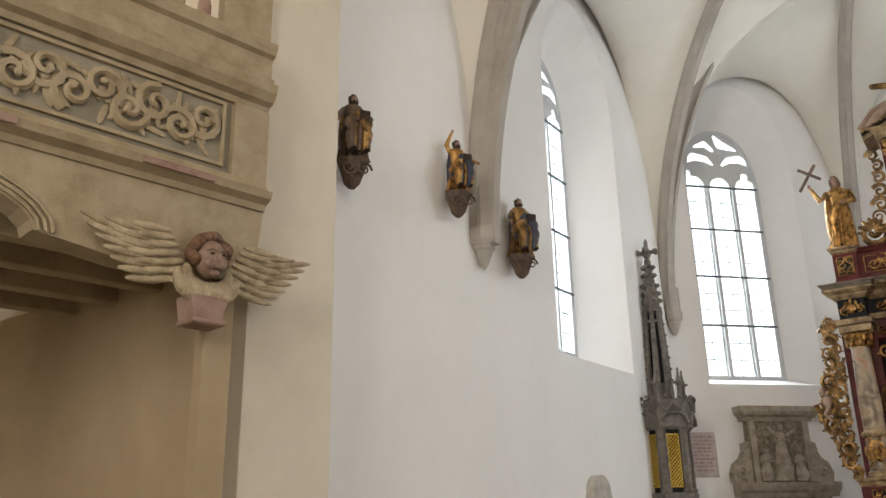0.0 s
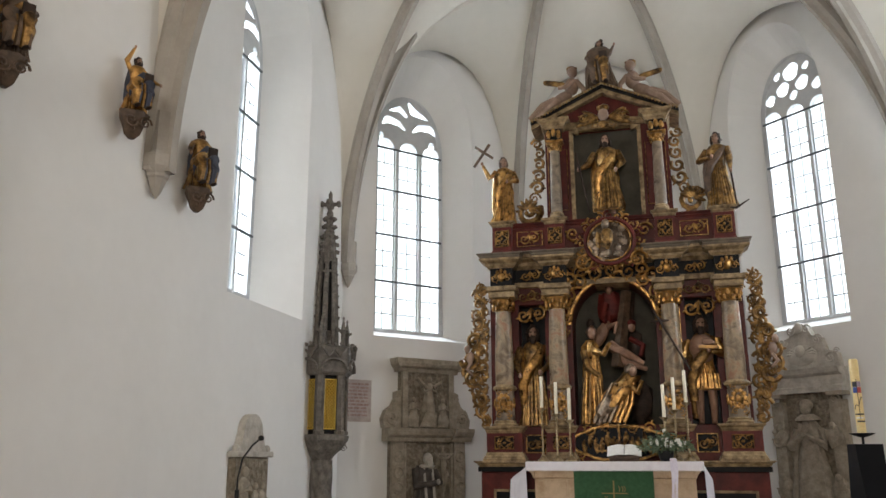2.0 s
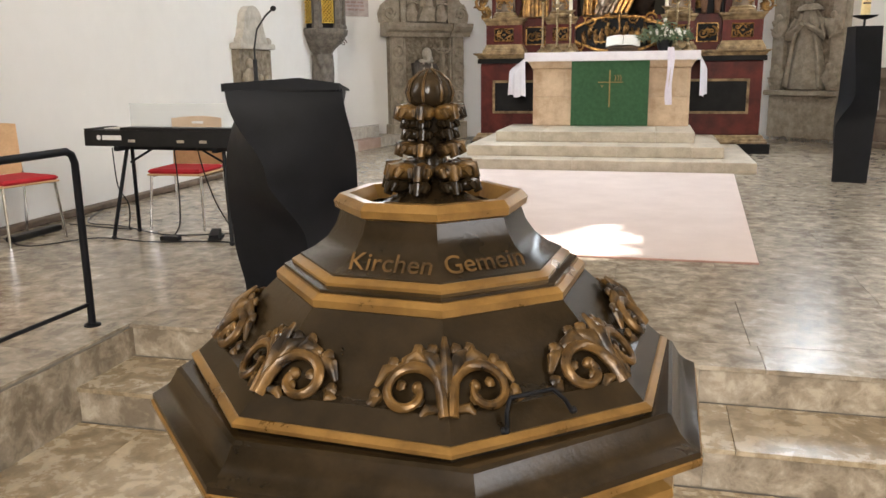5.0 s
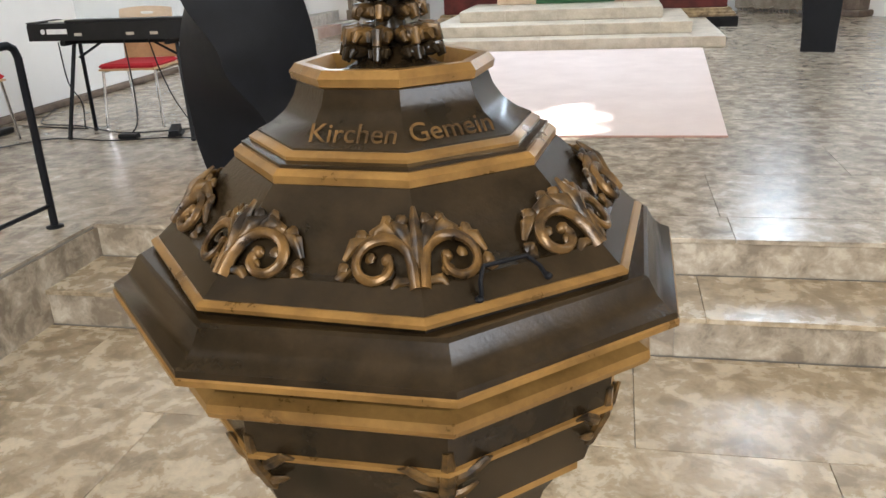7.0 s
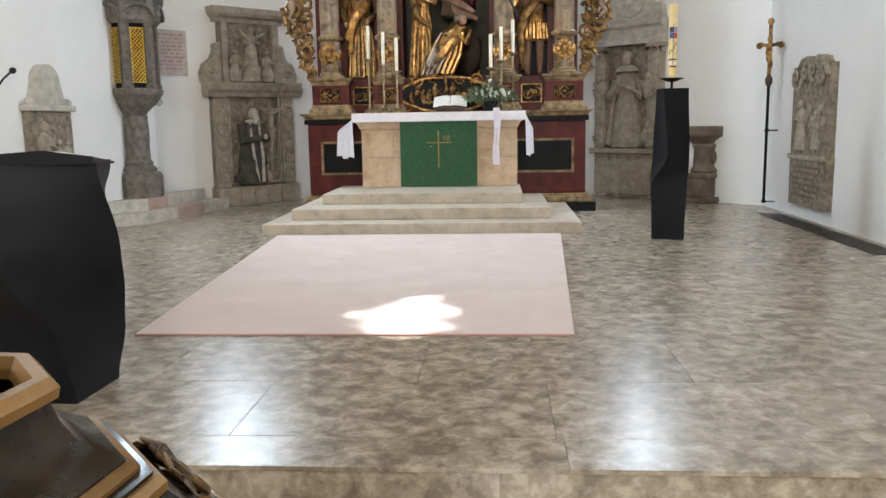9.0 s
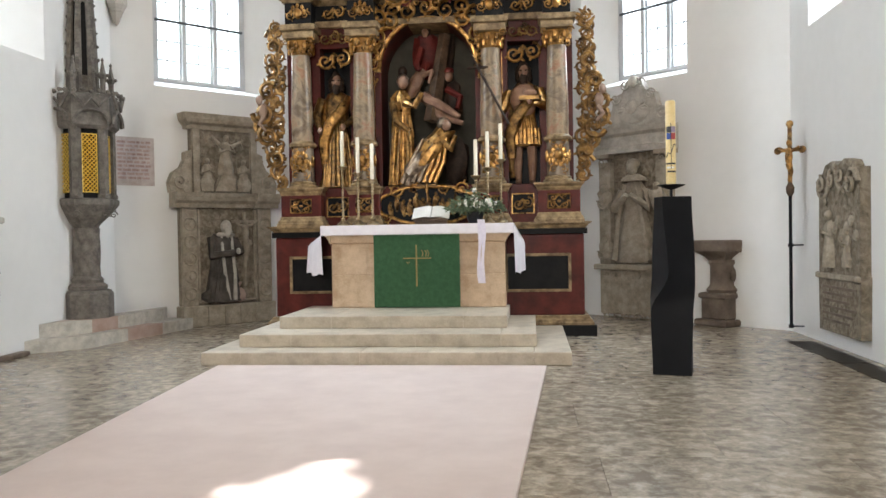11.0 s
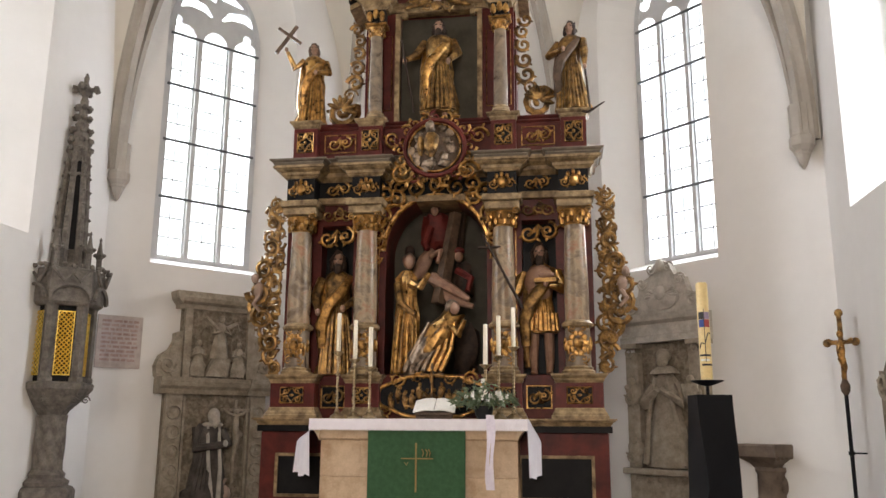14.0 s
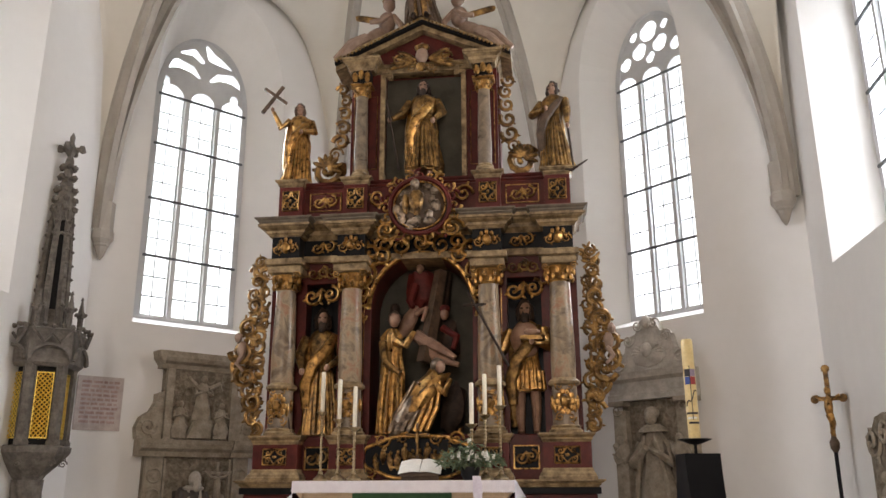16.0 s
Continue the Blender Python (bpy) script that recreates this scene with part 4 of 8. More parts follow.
# ---------- carved figures, each one plain mesh ----------
def figure(name, at, h, mats, label, category="statue", lean=0.0, arms=(), props=None, wide=0.17, bare=0.0, seed=1, group="", console=0.0, head=(0.0, 0.0)):
    """A carved robed figure. mats: robe, mantle, flesh, hair. arms: polylines in units of the height."""
    g = G()
    ph = seed * 1.7

    def fold(a, z):
        k = max(0.0, 1 - z / (0.75 * h))
        return 1 + 0.20 * k * math.sin(7 * a + ph + 3 * z / h) + 0.12 * k * math.sin(11 * a + 2 * ph - 5 * z / h) + 0.05 * noise.noise(Vector((math.cos(a) * 2 + seed, math.sin(a) * 2, z * 5 / h)))

    def sway(z):
        return lean * h * math.sin(math.pi * z / h)
    w = wide * h
    if bare:
        for s in (-1, 1):
            g.tube([(s * 0.055 * h, 0, 0.0), (s * 0.06 * h, -0.01, 0.13 * h), (s * 0.055 * h, 0, bare * h + 0.05 * h)], [0.022 * h, 0.034 * h, 0.042 * h], 8, 2)
            g.ball((s * 0.06 * h, -0.035 * h, 0.012 * h), 0.022 * h, 0.05 * h, 0.014 * h, 8, 4, 2)
    prof = [(w * (0.98 - 0.2 * bool(bare)), bare * h), (w * 0.86, (bare + 0.08) * h), (w * 0.72, 0.34 * h), (w * 0.70, 0.46 * h), (w * 0.60, 0.56 * h), (w * 0.68, 0.66 * h), (w * 0.72, 0.75 * h), (w * 0.52, 0.805 * h), (w * 0.22, 0.835 * h)]
    o = len(g.v)
    g.lathe(prof, 26, 0, None, sx=1.0, sy=0.72, fold=fold)
    # mantle thrown over one shoulder
    pts = [(0.10 * h, -0.02 * h, 0.78 * h), (0.05 * h, -0.11 * h, 0.66 * h), (-0.06 * h, -0.125 * h, 0.52 * h), (-0.11 * h, -0.09 * h, 0.38 * h), (-0.10 * h, -0.08 * h, 0.20 * h)]
    g.tube(pts, [0.03 * h, 0.045 * h, 0.05 * h, 0.05 * h, 0.035 * h], 8, 1, flat=0.6)
    pts = [(-0.11 * h, 0.02 * h, 0.74 * h), (-0.13 * h, 0.03 * h, 0.5 * h), (-0.13 * h, 0.03 * h, 0.22 * h), (-0.10 * h, 0.02 * h, 0.05 * h)]
    g.tube(pts, [0.04 * h, 0.055 * h, 0.055 * h, 0.03 * h], 8, 1)
    rr = random.Random(seed)
    for k in range(9):
        a = -2.6 + 0.26 * k + rr.random() * 0.1
        x, y = math.cos(a) * w * 0.92, math.sin(a) * w * 0.66
        g.tube([(x, y, (bare + 0.01) * h), (x * 0.93, y * 0.98, (bare + 0.14) * h), (x * 0.68, y * 0.9, 0.44 * h), (x * 0.5, y * 0.72, 0.56 * h)], [0.022 * h, 0.019 * h, 0.014 * h, 0.005 * h], 6, 0)
    hx, hz = head[0] * h, 0.905 * h + head[1] * h
    g.tube([(0, 0, 0.80 * h), (hx * 0.6, -0.01 * h, 0.87 * h)], [0.035 * h, 0.03 * h], 8, 2)
    g.ball((hx, -0.012 * h, hz), 0.047 * h, 0.054 * h, 0.066 * h, 12, 8, 2)
    g.ball((hx, 0.014 * h, hz + 0.014 * h), 0.066 * h, 0.062 * h, 0.072 * h, 12, 8, 3, None, 0.6)
    for s_ in (-1, 1):
        g.ball((hx + s_ * 0.048 * h, -0.005 * h, hz - 0.03 * h), 0.022 * h, 0.035 * h, 0.055 * h, 8, 6, 3, None, 0.5)
    g.ball((hx, -0.066 * h, hz - 0.008 * h), 0.009 * h, 0.014 * h, 0.014 * h, 6, 4, 2)
    for s_ in (-1, 1):
        g.ball((hx + s_ * 0.020 * h, -0.059 * h, hz + 0.010 * h), 0.011 * h, 0.006 * h, 0.007 * h, 6, 4, 3)
    if "beard" in (props or ""):
        g.ball((hx, -0.04 * h, hz - 0.065 * h), 0.036 * h, 0.032 * h, 0.062 * h, 9, 6, 3, None, 0.5)
    for arm in arms:
        pp = [(x * h, y * h, z * h) for x, y, z in arm]
        g.tube(pp, [0.042 * h, 0.046 * h] + [0.034 * h] * (len(pp) - 3) + [0.022 * h], 8, 0)
        q = Vector(pp[-1]) + (Vector(pp[-1]) - Vector(pp[-2])).normalized() * 0.03 * h
        g.ball(q, 0.022 * h, 0.026 * h, 0.03 * h, 8, 5, 2)
    p = props or ""
    if "torso" in p:
        g.ball((0.0, -0.035 * h, 0.69 * h), 0.118 * h, 0.085 * h, 0.125 * h, 14, 9, 2)
        g.ball((0.0, -0.055 * h, 0.60 * h), 0.09 * h, 0.07 * h, 0.06 * h, 12, 8, 2)
    if "staff" in p:
        g.tube([(-0.20 * h, -0.16 * h, 0.02 * h), (-0.33 * h, -0.14 * h, 0.74 * h)], 0.009 * h, 6, 3)
    if "crosier" in p:
        g.tube([(-0.10 * h, -0.24 * h, 0.46 * h), (-0.40 * h, -0.22 * h, 1.03 * h)], 0.010 * h, 6, 3)
        g.tube([(-0.43 * h, -0.22 * h, 0.925 * h), (-0.26 * h, -0.22 * h, 0.925 * h)], 0.011 * h, 6, 3)
    if "handcross" in p:
        m = Matrix.Translation((-0.30 * h, -0.06 * h, 1.0 * h)) @ Matrix.Rotation(radians(35), 4, "Y")
        g.box(-0.018 * h, 0.018 * h, -0.014 * h, 0.014 * h, -0.22 * h, 0.20 * h, 3, m)
        g.box(-0.15 * h, 0.15 * h, -0.014 * h, 0.014 * h, 0.03 * h, 0.065 * h, 3, m)
    if "book" in p:
        g.box(-0.02 * h, 0.14 * h, -0.20 * h, -0.10 * h, 0.655 * h, 0.685 * h, 1)
        g.ball((0.06 * h, -0.16 * h, 0.715 * h), 0.06 * h, 0.03 * h, 0.03 * h, 8, 5, 2, None, 0.4)
    if "anchor" in p:
        g.tube([(0.16 * h, -0.05 * h, 0.5 * h), (0.19 * h, -0.06 * h, -0.02 * h)], 0.012 * h, 6, 3)
        g.tube([(0.04 * h, -0.08 * h, -0.01 * h), (0.18 * h, -0.09 * h, -0.06 * h), (0.34 * h, -0.08 * h, 0.03 * h)], [0.006 * h, 0.018 * h, 0.006 * h], 6, 3)
    if "seat" in p:
        for s in (-1, 1):
            g.tube([(s * 0.07 * h, -0.02 * h, 0.40 * h), (s * 0.10 * h, -0.27 * h, 0.43 * h), (s * 0.10 * h, -0.29 * h, 0.28 * h), (s * 0.09 * h, -0.25 * h, 0.05 * h)], [0.10 * h, 0.095 * h, 0.085 * h, 0.06 * h], 9, s > 0)
            g.ball((s * 0.09 * h, -0.32 * h, 0.03 * h), 0.04 * h, 0.085 * h, 0.028 * h, 8, 5, 3)
        for k in range(5):
            x = (-0.10 + 0.05 * k) * h
            g.tube([(x, -0.30 * h, 0.42 * h), (x * 1.1, -0.33 * h, 0.24 * h), (x * 1.3, -0.28 * h, 0.04 * h)], [0.02 * h, 0.03 * h, 0.03 * h], 6, k % 2)
        g.box(0.02 * h, 0.16 * h, -0.26 * h, -0.22 * h, 0.46 * h, 0.64 * h, 3)
    if "wings" in p:
        for s in (-1, 1):
            for k in range(4):
                g.ball((s * (0.13 + 0.03 * k) * h, 0.06 * h, (0.68 + 0.05 * k) * h), 0.035 * h, 0.015 * h, 0.10 * h, 7, 5, 1)
    if console:
        c = console
        g.lathe([(0.03, -c), (0.07, -c * 0.85), (0.11, -c * 0.45), (0.15, -c * 0.1), (0.15, 0.0)], 9, 4, None, sx=1, sy=0.9, fold=lambda a, z: 1 + 0.12 * math.sin(4 * a + z * 9))
        for s in (-1, 1):
            g.scroll((s * 0.07, -0.12, -c * 0.45), 0.07, 4, None, s)
    if lean:
        g.v = [(x + sway(max(z, 0)), y, z) for x, y, z in g.v]
    ob = part(name, g, mats, None, "", True)
    ob.matrix_basis = at
    tagged(ob, label, category, group)
    return ob


# ---------- the high altar's carved retable ----------
ret = thing("altarpiece", Matrix.Translation((AX, AY, 0)), "towering baroque carved altarpiece in oxblood red, black and gold", "altarpiece")


def block(name, x0, x1, y0, y1, z0, z1, mt, c=0.01, label="", parent=None):
    return part(name, G().box(x0, x1, y0, y1, z0, z1, c=c), mt, parent or ret, label)


def moulding(name, x0, x1, yf, z0, z1, out, mt, back=0.5, parent=None, down=False):
    """A stepped moulding that runs round the front and the ends of a block whose face stands at yf."""
    h = z1 - z0
    rows = [(0.0, z0), (0.15, z0 + 0.2 * h), (0.30, z0 + 0.28 * h), (0.34, z0 + 0.5 * h), (0.75, z0 + 0.66 * h), (0.8, z0 + 0.76 * h), (1.0, z0 + 0.8 * h), (1.0, z1)]
    if down:
        rows = [(1 - o, z0 + z1 - z) for o, z in reversed(rows)]
        rows = [(1.0 - (1 - o), z) for o, z in rows]
        rows = [(o, z) for o, z in [(1.0, z0), (1.0, z0 + 0.25 * h), (0.8, z0 + 0.32 * h), (0.7, z0 + 0.5 * h), (0.3, z0 + 0.7 * h), (0.2, z0 + 0.9 * h), (0.0, z1)]]
    v, f = [], []
    for o, z in rows:
        e = o * out
        v += [(x0 - e, back, z), (x0 - e, yf - e, z), (x1 + e, yf - e, z), (x1 + e, back, z)]
    n = len(rows)
    for i in range(n - 1):
        for j in range(4):
            a, b = i * 4 + j, i * 4 + (j + 1) % 4
            f.append((a, b, b + 4, a + 4))
    f += [(3, 2, 1, 0), tuple(range(4 * n - 4, 4 * n))]
    return part(name, G().add(v, f), mt, parent or ret)


def framed(name, x0, x1, yf, z0, z1, frame_mt, in_mt, w=0.03, parent=None):
    g = G()
    g.box(x0, x1, yf - 0.02, yf, z0, z0 + w, c=0.004).box(x0, x1, yf - 0.02, yf, z1 - w, z1, c=0.004)
    g.box(x0, x0 + w, yf - 0.02, yf, z0 + w, z1 - w, c=0.004).box(x1 - w, x1, yf - 0.02, yf, z0 + w, z1 - w, c=0.004)
    fr = part("panel_frame", g, frame_mt, parent or ret)
    part("panel", G().box(x0 + w, x1 - w, yf - 0.006, yf, z0 + w, z1 - w), in_mt, fr)
    return fr


def lattice(x, yf, z, w, h, parent):
    """A gilded strapwork ornament on a pedestal."""
    g = G()
    for sx in (-1, 1):
        for sz in (-1, 1):
            g.scroll((x + sx * w * 0.52, yf - 0.010, z + sz * h * 0.52), min(w, h) * 0.46, 0, None, sx * sz, 1.1, 0.26, 0.8, False)
            g.tube([(x, yf - 0.012, z + sz * h * 0.95), (x + sx * w * 0.3, yf - 0.014, z + sz * h * 0.4), (x + sx * w * 0.95, yf - 0.012, z)], min(w, h) * 0.10, 5)
    g.ball((x, yf - 0.012, z), w * 0.2, 0.016, h * 0.2, 8, 5)
    g.tube([(x - w, yf - 0.01, z - h), (x + w, yf - 0.01, z - h), (x + w, yf - 0.01, z + h), (x - w, yf - 0.01, z + h), (x - w, yf - 0.01, z - h)], 0.010, 4)
    orn = part("gilt_ornament", g, gold, parent)
    part("ornament_field", G().box(x - w, x + w, yf - 0.004, yf + 0.01, z - h, z + h), black_paint_and_hollow, orn)
    return orn


def foliage_row(x0, x1, yf, z, r, parent, name="gilt_foliage", mt=None, seed=0):
    g = G()
    n = max(2, round((x1 - x0) / (r * 1.7)))
    for i in range(n):
        x = x0 + (x1 - x0) * (i + 0.5) / n
        s = 1 if x < (x0 + x1) / 2 else -1
        g.scroll((x, yf - 0.02, z + (0.12 * r if i % 2 else -0.12 * r)), r, 0, None, s * (1 if i % 2 else -1), 1.3, 0.2, 0.5 + i)
    xm = (x0 + x1) / 2
    for k in range(5):
        a = math.pi * (k + 0.5) / 5
        q = Matrix.Rotation(-(math.pi - a), 3, "Y")
        g.ball((xm + math.cos(a) * r * 0.6, yf - 0.03, z + math.sin(a) * r * 0.7 - r * 0.2), r * 0.45, r * 0.15, r * 0.16, 6, 4, rot=q)
    return part(name, g, mt or gold, parent, smooth=True)


block("plinth", -2.12, 2.08, -0.16, 0.9, 0, 0.135, black_paint_and_hollow)
moulding("base_moulding", -2.02, 1.98, -0.08, 0.135, 0.25, 0.07, cream_paint, 0.9, down=True)
block("predella", -1.98, 1.94, -0.05, 0.9, 0.25, 1.26, red_paint)
for sx in (-1, 1):
    a, b = (-1.80, -0.98) if sx < 0 else (0.96, 1.78)
    framed("predella_panel", a, b, -0.05, 0.54, 1.02, cream_paint, black_paint_and_hollow, 0.035)
block("dark_band", -2.02, 1.98, -0.09, 0.9, 1.26, 1.33, black_paint_and_hollow, 0.004)
moulding("ledge", -2.0, 1.96, -0.09, 1.33, 1.41, 0.07, cream_paint, 0.9)
# pedestal zone
COLS = (-1.63, -0.82, 0.81, 1.64)
block("pedestal_wall", -1.85, 1.83, 0.12, 0.8, 1.41, 1.90, red_paint)
for i, cx in enumerate(COLS):
    yf = -0.08 if abs(cx) > 1 else -0.02
    hw = 0.26 if abs(cx) > 1 else 0.20
    ped = part("pedestal", G().box(cx - hw, cx + hw, yf, 0.2, 1.41, 1.88, c=0.006), red_paint, ret)
    moulding("pedestal_foot", cx - hw, cx + hw, yf, 1.41, 1.53, 0.05, cream_paint, 0.2, ped, True)
    moulding("pedestal_cap", cx - hw, cx + hw, yf, 1.80, 1.90, 0.05, cream_paint, 0.2, ped)
    lattice(cx, yf, 1.665, hw * 0.52, 0.085, ped)
for a, b in ((-1.34, -1.05), (1.05, 1.34)):
    fr = framed("side_relief", a, b, 0.12, 1.52, 1.78, gold, black_paint_and_hollow, 0.015)
    foliage_row(a + 0.03, b - 0.03, 0.11, 1.65, 0.075, fr, mt=dull_gold)
# painted relief in the middle, under the main scene
g = G()
pts = []
for k in range(40):
    a = 2 * math.pi * k / 40
    q = 1 + 0.08 * math.cos(4 * a)
    pts.append((0.60 * math.copysign(abs(math.cos(a)) ** 0.55, math.cos(a)) * q, 1.655 + 0.215 * math.copysign(abs(math.sin(a)) ** 0.6, math.sin(a)) * q))
g.prism(pts, 0.07, 0.13)
pr = part("supper_relief", g, black_paint_and_hollow, ret, "dark relief panel with small gilded figures")
g = G()
g.tube([(x, 0.06, z) for x, z in pts + pts[:1]], 0.022, 6)
for sx in (-1, 1):
    g.scroll((sx * 0.42, 0.05, 1.85), 0.09, 0, None, sx)
    g.scroll((sx * 0.18, 0.05, 1.86), 0.07, 0, None, -sx)
    g.scroll((sx * 0.56, 0.05, 1.50), 0.07, 0, None, sx)
part("gilt_frame", g, gold, pr, smooth=True)
rb = random.Random(3)
g = G()
for k in range(13):
    x = -0.50 + 1.0 * k / 12
    z = 1.60 + 0.05 * math.cos(x * 3) + (0.07 if k % 3 == 1 else 0)
    g.ball((x, 0.070, z - 0.02), 0.038, 0.022, 0.085, 8, 6, 0, None, 0.6, Matrix.Rotation(rb.uniform(-0.4, 0.4), 3, "Y"))
    g.ball((x + 0.01, 0.056, z + 0.075), 0.021, 0.02, 0.026, 7, 5)
    g.tube([(x, 0.06, z + 0.03), (x + 0.04, 0.045, z), (x + 0.02, 0.04, z - 0.05)], [0.014, 0.012, 0.008], 5)
g.box(-0.34, 0.34, 0.045, 0.075, 1.535, 1.56)
part("gilt_relief", g, dull_gold, pr, smooth=True)


def column(cx, yf, z0, z1, r, parent, mt, lower=0.0):
    col = part("column", G().lathe([(r, z0 + lower), (r * 1.03, z0 + lower + (z1 - z0 - lower) * 0.3), (r * 0.86, z1)], 20, 0, Matrix.Translation((cx, yf, 0))), mt, parent, smooth=True)
    m = Matrix.Translation((cx, yf, 0))
    g = G()
    g.lathe([(r * 1.35, z0 - 0.0), (r * 1.38, z0 + 0.03), (r * 1.2, z0 + 0.05), (r * 1.25, z0 + 0.07), (r * 1.05, z0 + 0.09)], 20, 0, m)
    if lower:
        zr = z0 + lower
        part("base_ring", g, cream_paint, col, smooth=True)
        g = G()
        g.lathe([(r * 1.05, zr - 0.05), (r * 1.3, zr - 0.03), (r * 1.34, zr), (r * 1.1, zr + 0.03), (r * 1.0, zr + 0.04)], 20, 0, m)
    part("ring", g, cream_paint, col, smooth=True)
    if lower:
        dr = part("drum", G().lathe([(r * 1.06, z0 + 0.08), (r * 1.02, z0 + lower - 0.05)], 20, 0, m), marble_dark, col, smooth=True)
        g = G()
        zc = z0 + 0.08 + lower * 0.45
        g.ball((0, -r * 1.1, zc), r * 0.45, r * 0.4, r * 0.5, 10, 7, 0, m, 0.3)
        for k in range(10):
            a = 2 * math.pi * k / 10
            g.ball((math.cos(a) * r * 0.6, -r * 0.95, zc + math.sin(a) * r * 0.85), r * 0.28, r * 0.2, r * 0.28, 6, 4, 0, m)
        for s in (-1, 1):
            for q in (-1, 1):
                g.scroll((s * r * 0.45, -r * 0.9, zc + q * r * 1.25), r * 0.42, 0, m, s * q)
        for k in range(7):
            a = -math.pi / 2 + (k - 3) * 0.42
            g.ball((math.cos(a) * r * 1.05, math.sin(a) * r * 1.05, zc - r * 0.3 * (k % 2)), r * 0.2, r * 0.12, r * 0.6, 6, 5, 0, m)
        part("lion_mask", g, gold, col, "gilded mask with foliage", True)
    g = G()
    hcap = r * 1.45
    g.lathe([(r * 0.88, z1), (r * 0.98, z1 + 0.02), (r * 0.9, z1 + 0.03), (r * 1.0, z1 + hcap * 0.5), (r * 1.35, z1 + hcap * 0.9)], 16, 0, m)
    for k in range(8):
        a = 2 * math.pi * k / 8
        for lv in (0.25, 0.6):
            rr_ = r * (1.05 + 0.25 * lv)
            g.ball((math.cos(a + lv) * rr_, math.sin(a + lv) * rr_, z1 + hcap * lv), r * 0.22, r * 0.22, r * 0.34, 6, 4, 0, m)
    for sx in (-1, 1):
        g.scroll((sx * r * 1.2, -r * 1.15, z1 + hcap * 0.85), r * 0.36, 0, m, sx, leaf=False)
    part("capital", g, gold, col, "gilded leaf capital", True)
    return col


# body behind the columns
NW = 0.62
block("body_side", -1.86, -1.40 - 0.02, 0.20, 0.75, 1.90, 4.0, red_paint)
block("body_side", 1.40 + 0.02, 1.84, 0.20, 0.75, 1.90, 4.0, red_paint)
for sx in (-1, 1):
    a, b = sorted((sx * 1.02, sx * 1.42))
    block("niche_back", a, b, 0.42, 0.75, 1.90, 4.0, black_paint_and_hollow)
    a, b = sorted((sx * 0.63, sx * 1.02))
    pier = block("pier", a, b, 0.20, 0.75, 1.90, 4.0, red_paint)
    g = G()
    for e in (0.07, 0.32):
        x = sx * (0.63 + e)
        g.box(x - 0.004, x + 0.004, 0.196, 0.2, 2.0, 3.6)
    part("gilt_line", g, gold, pier)
    a, b = sorted((sx * 1.02, sx * 1.42))
    can = block("niche_head", a, b, 0.20, 0.43, 3.72, 4.0, red_paint)
    foliage_row(a - 0.03, b + 0.03, 0.17, 3.56, 0.115, can, "gilt_canopy")
    foliage_row(a + 0.02, b - 0.02, 0.18, 3.85, 0.08, can, "gilt_foliage", dull_gold)
for cx in COLS:
    column(cx, 0.05, 1.90, 3.60, 0.135, ret, marble, 0.56)
# centre: deep arched niche
arch = [(-NW, 1.90), (NW, 1.90)] + [(NW * math.cos(math.pi * k / 20), 3.38 + 0.66 * math.sin(math.pi * k / 20)) for k in range(21)]
v, f = ring_fill([(-0.64, 1.89), (0.64, 1.89), (0.64, 4.2), (-0.64, 4.2)], [(x * 0.985, z + (0.01 if z < 1.91 else 0)) for x, z in arch])
g = G()
g.add([(x, 0.18, z) for x, _, z in v], f)
n = len(arch)
g.add([(x * 0.985, y, z) for y in (0.18, 0.72) for x, z in arch], [(i, (i + 1) % n, n + (i + 1) % n, n + i) for i in range(n)])
part("niche_arch", g, red_paint, ret)
g = G().box(-0.66, 0.66, 0.70, 0.78, 1.9, 4.2)
part("niche_wall", g, niche_grey, ret, "dull olive painted back of the niche")
g = G()
g.tube([(0.635 * math.cos(math.pi * k / 20), 0.15, 3.38 + 0.68 * math.sin(math.pi * k / 20)) for k in range(21)], 0.03, 6)
for k in range(9):
    a = math.pi * (k + 0.5) / 9
    s = 1 if k < 4 else -1
    g.scroll((0.74 * math.cos(a), 0.10, 3.42 + 0.76 * math.sin(a)), 0.125, 0, None, s, 1.3, 0.2, a)
for sx in (-1, 1):
    for x, z, r in ((0.60, 4.05, 0.15), (0.72, 3.75, 0.13), (0.44, 4.16, 0.13), (0.70, 3.48, 0.09), (0.71, 3.28, 0.07), (0.80, 4.02, 0.1)):
        g.scroll((sx * x, 0.08, z), r, 0, None, sx, 1.4, 0.2, x * 9)
part("arch_foliage", g, gold, ret, "gilded acanthus round the arch", True)
# entablature: breaks forward over the columns
block("architrave", -1.82, 1.80, 0.12, 0.75, 3.98, 4.06, cream_paint, 0.006)
block("frieze", -1.80, 1.78, 0.14, 0.75, 4.06, 4.26, black_paint_and_hollow, 0.004)
foliage_row(-1.36, -1.06, 0.13, 4.16, 0.075, ret, "gilt_frieze")
foliage_row(1.06, 1.36, 0.13, 4.16, 0.075, ret, "gilt_frieze")
moulding("cornice", -1.78, 1.76, 0.14, 4.26, 4.47, 0.16, cream_paint, 0.75)
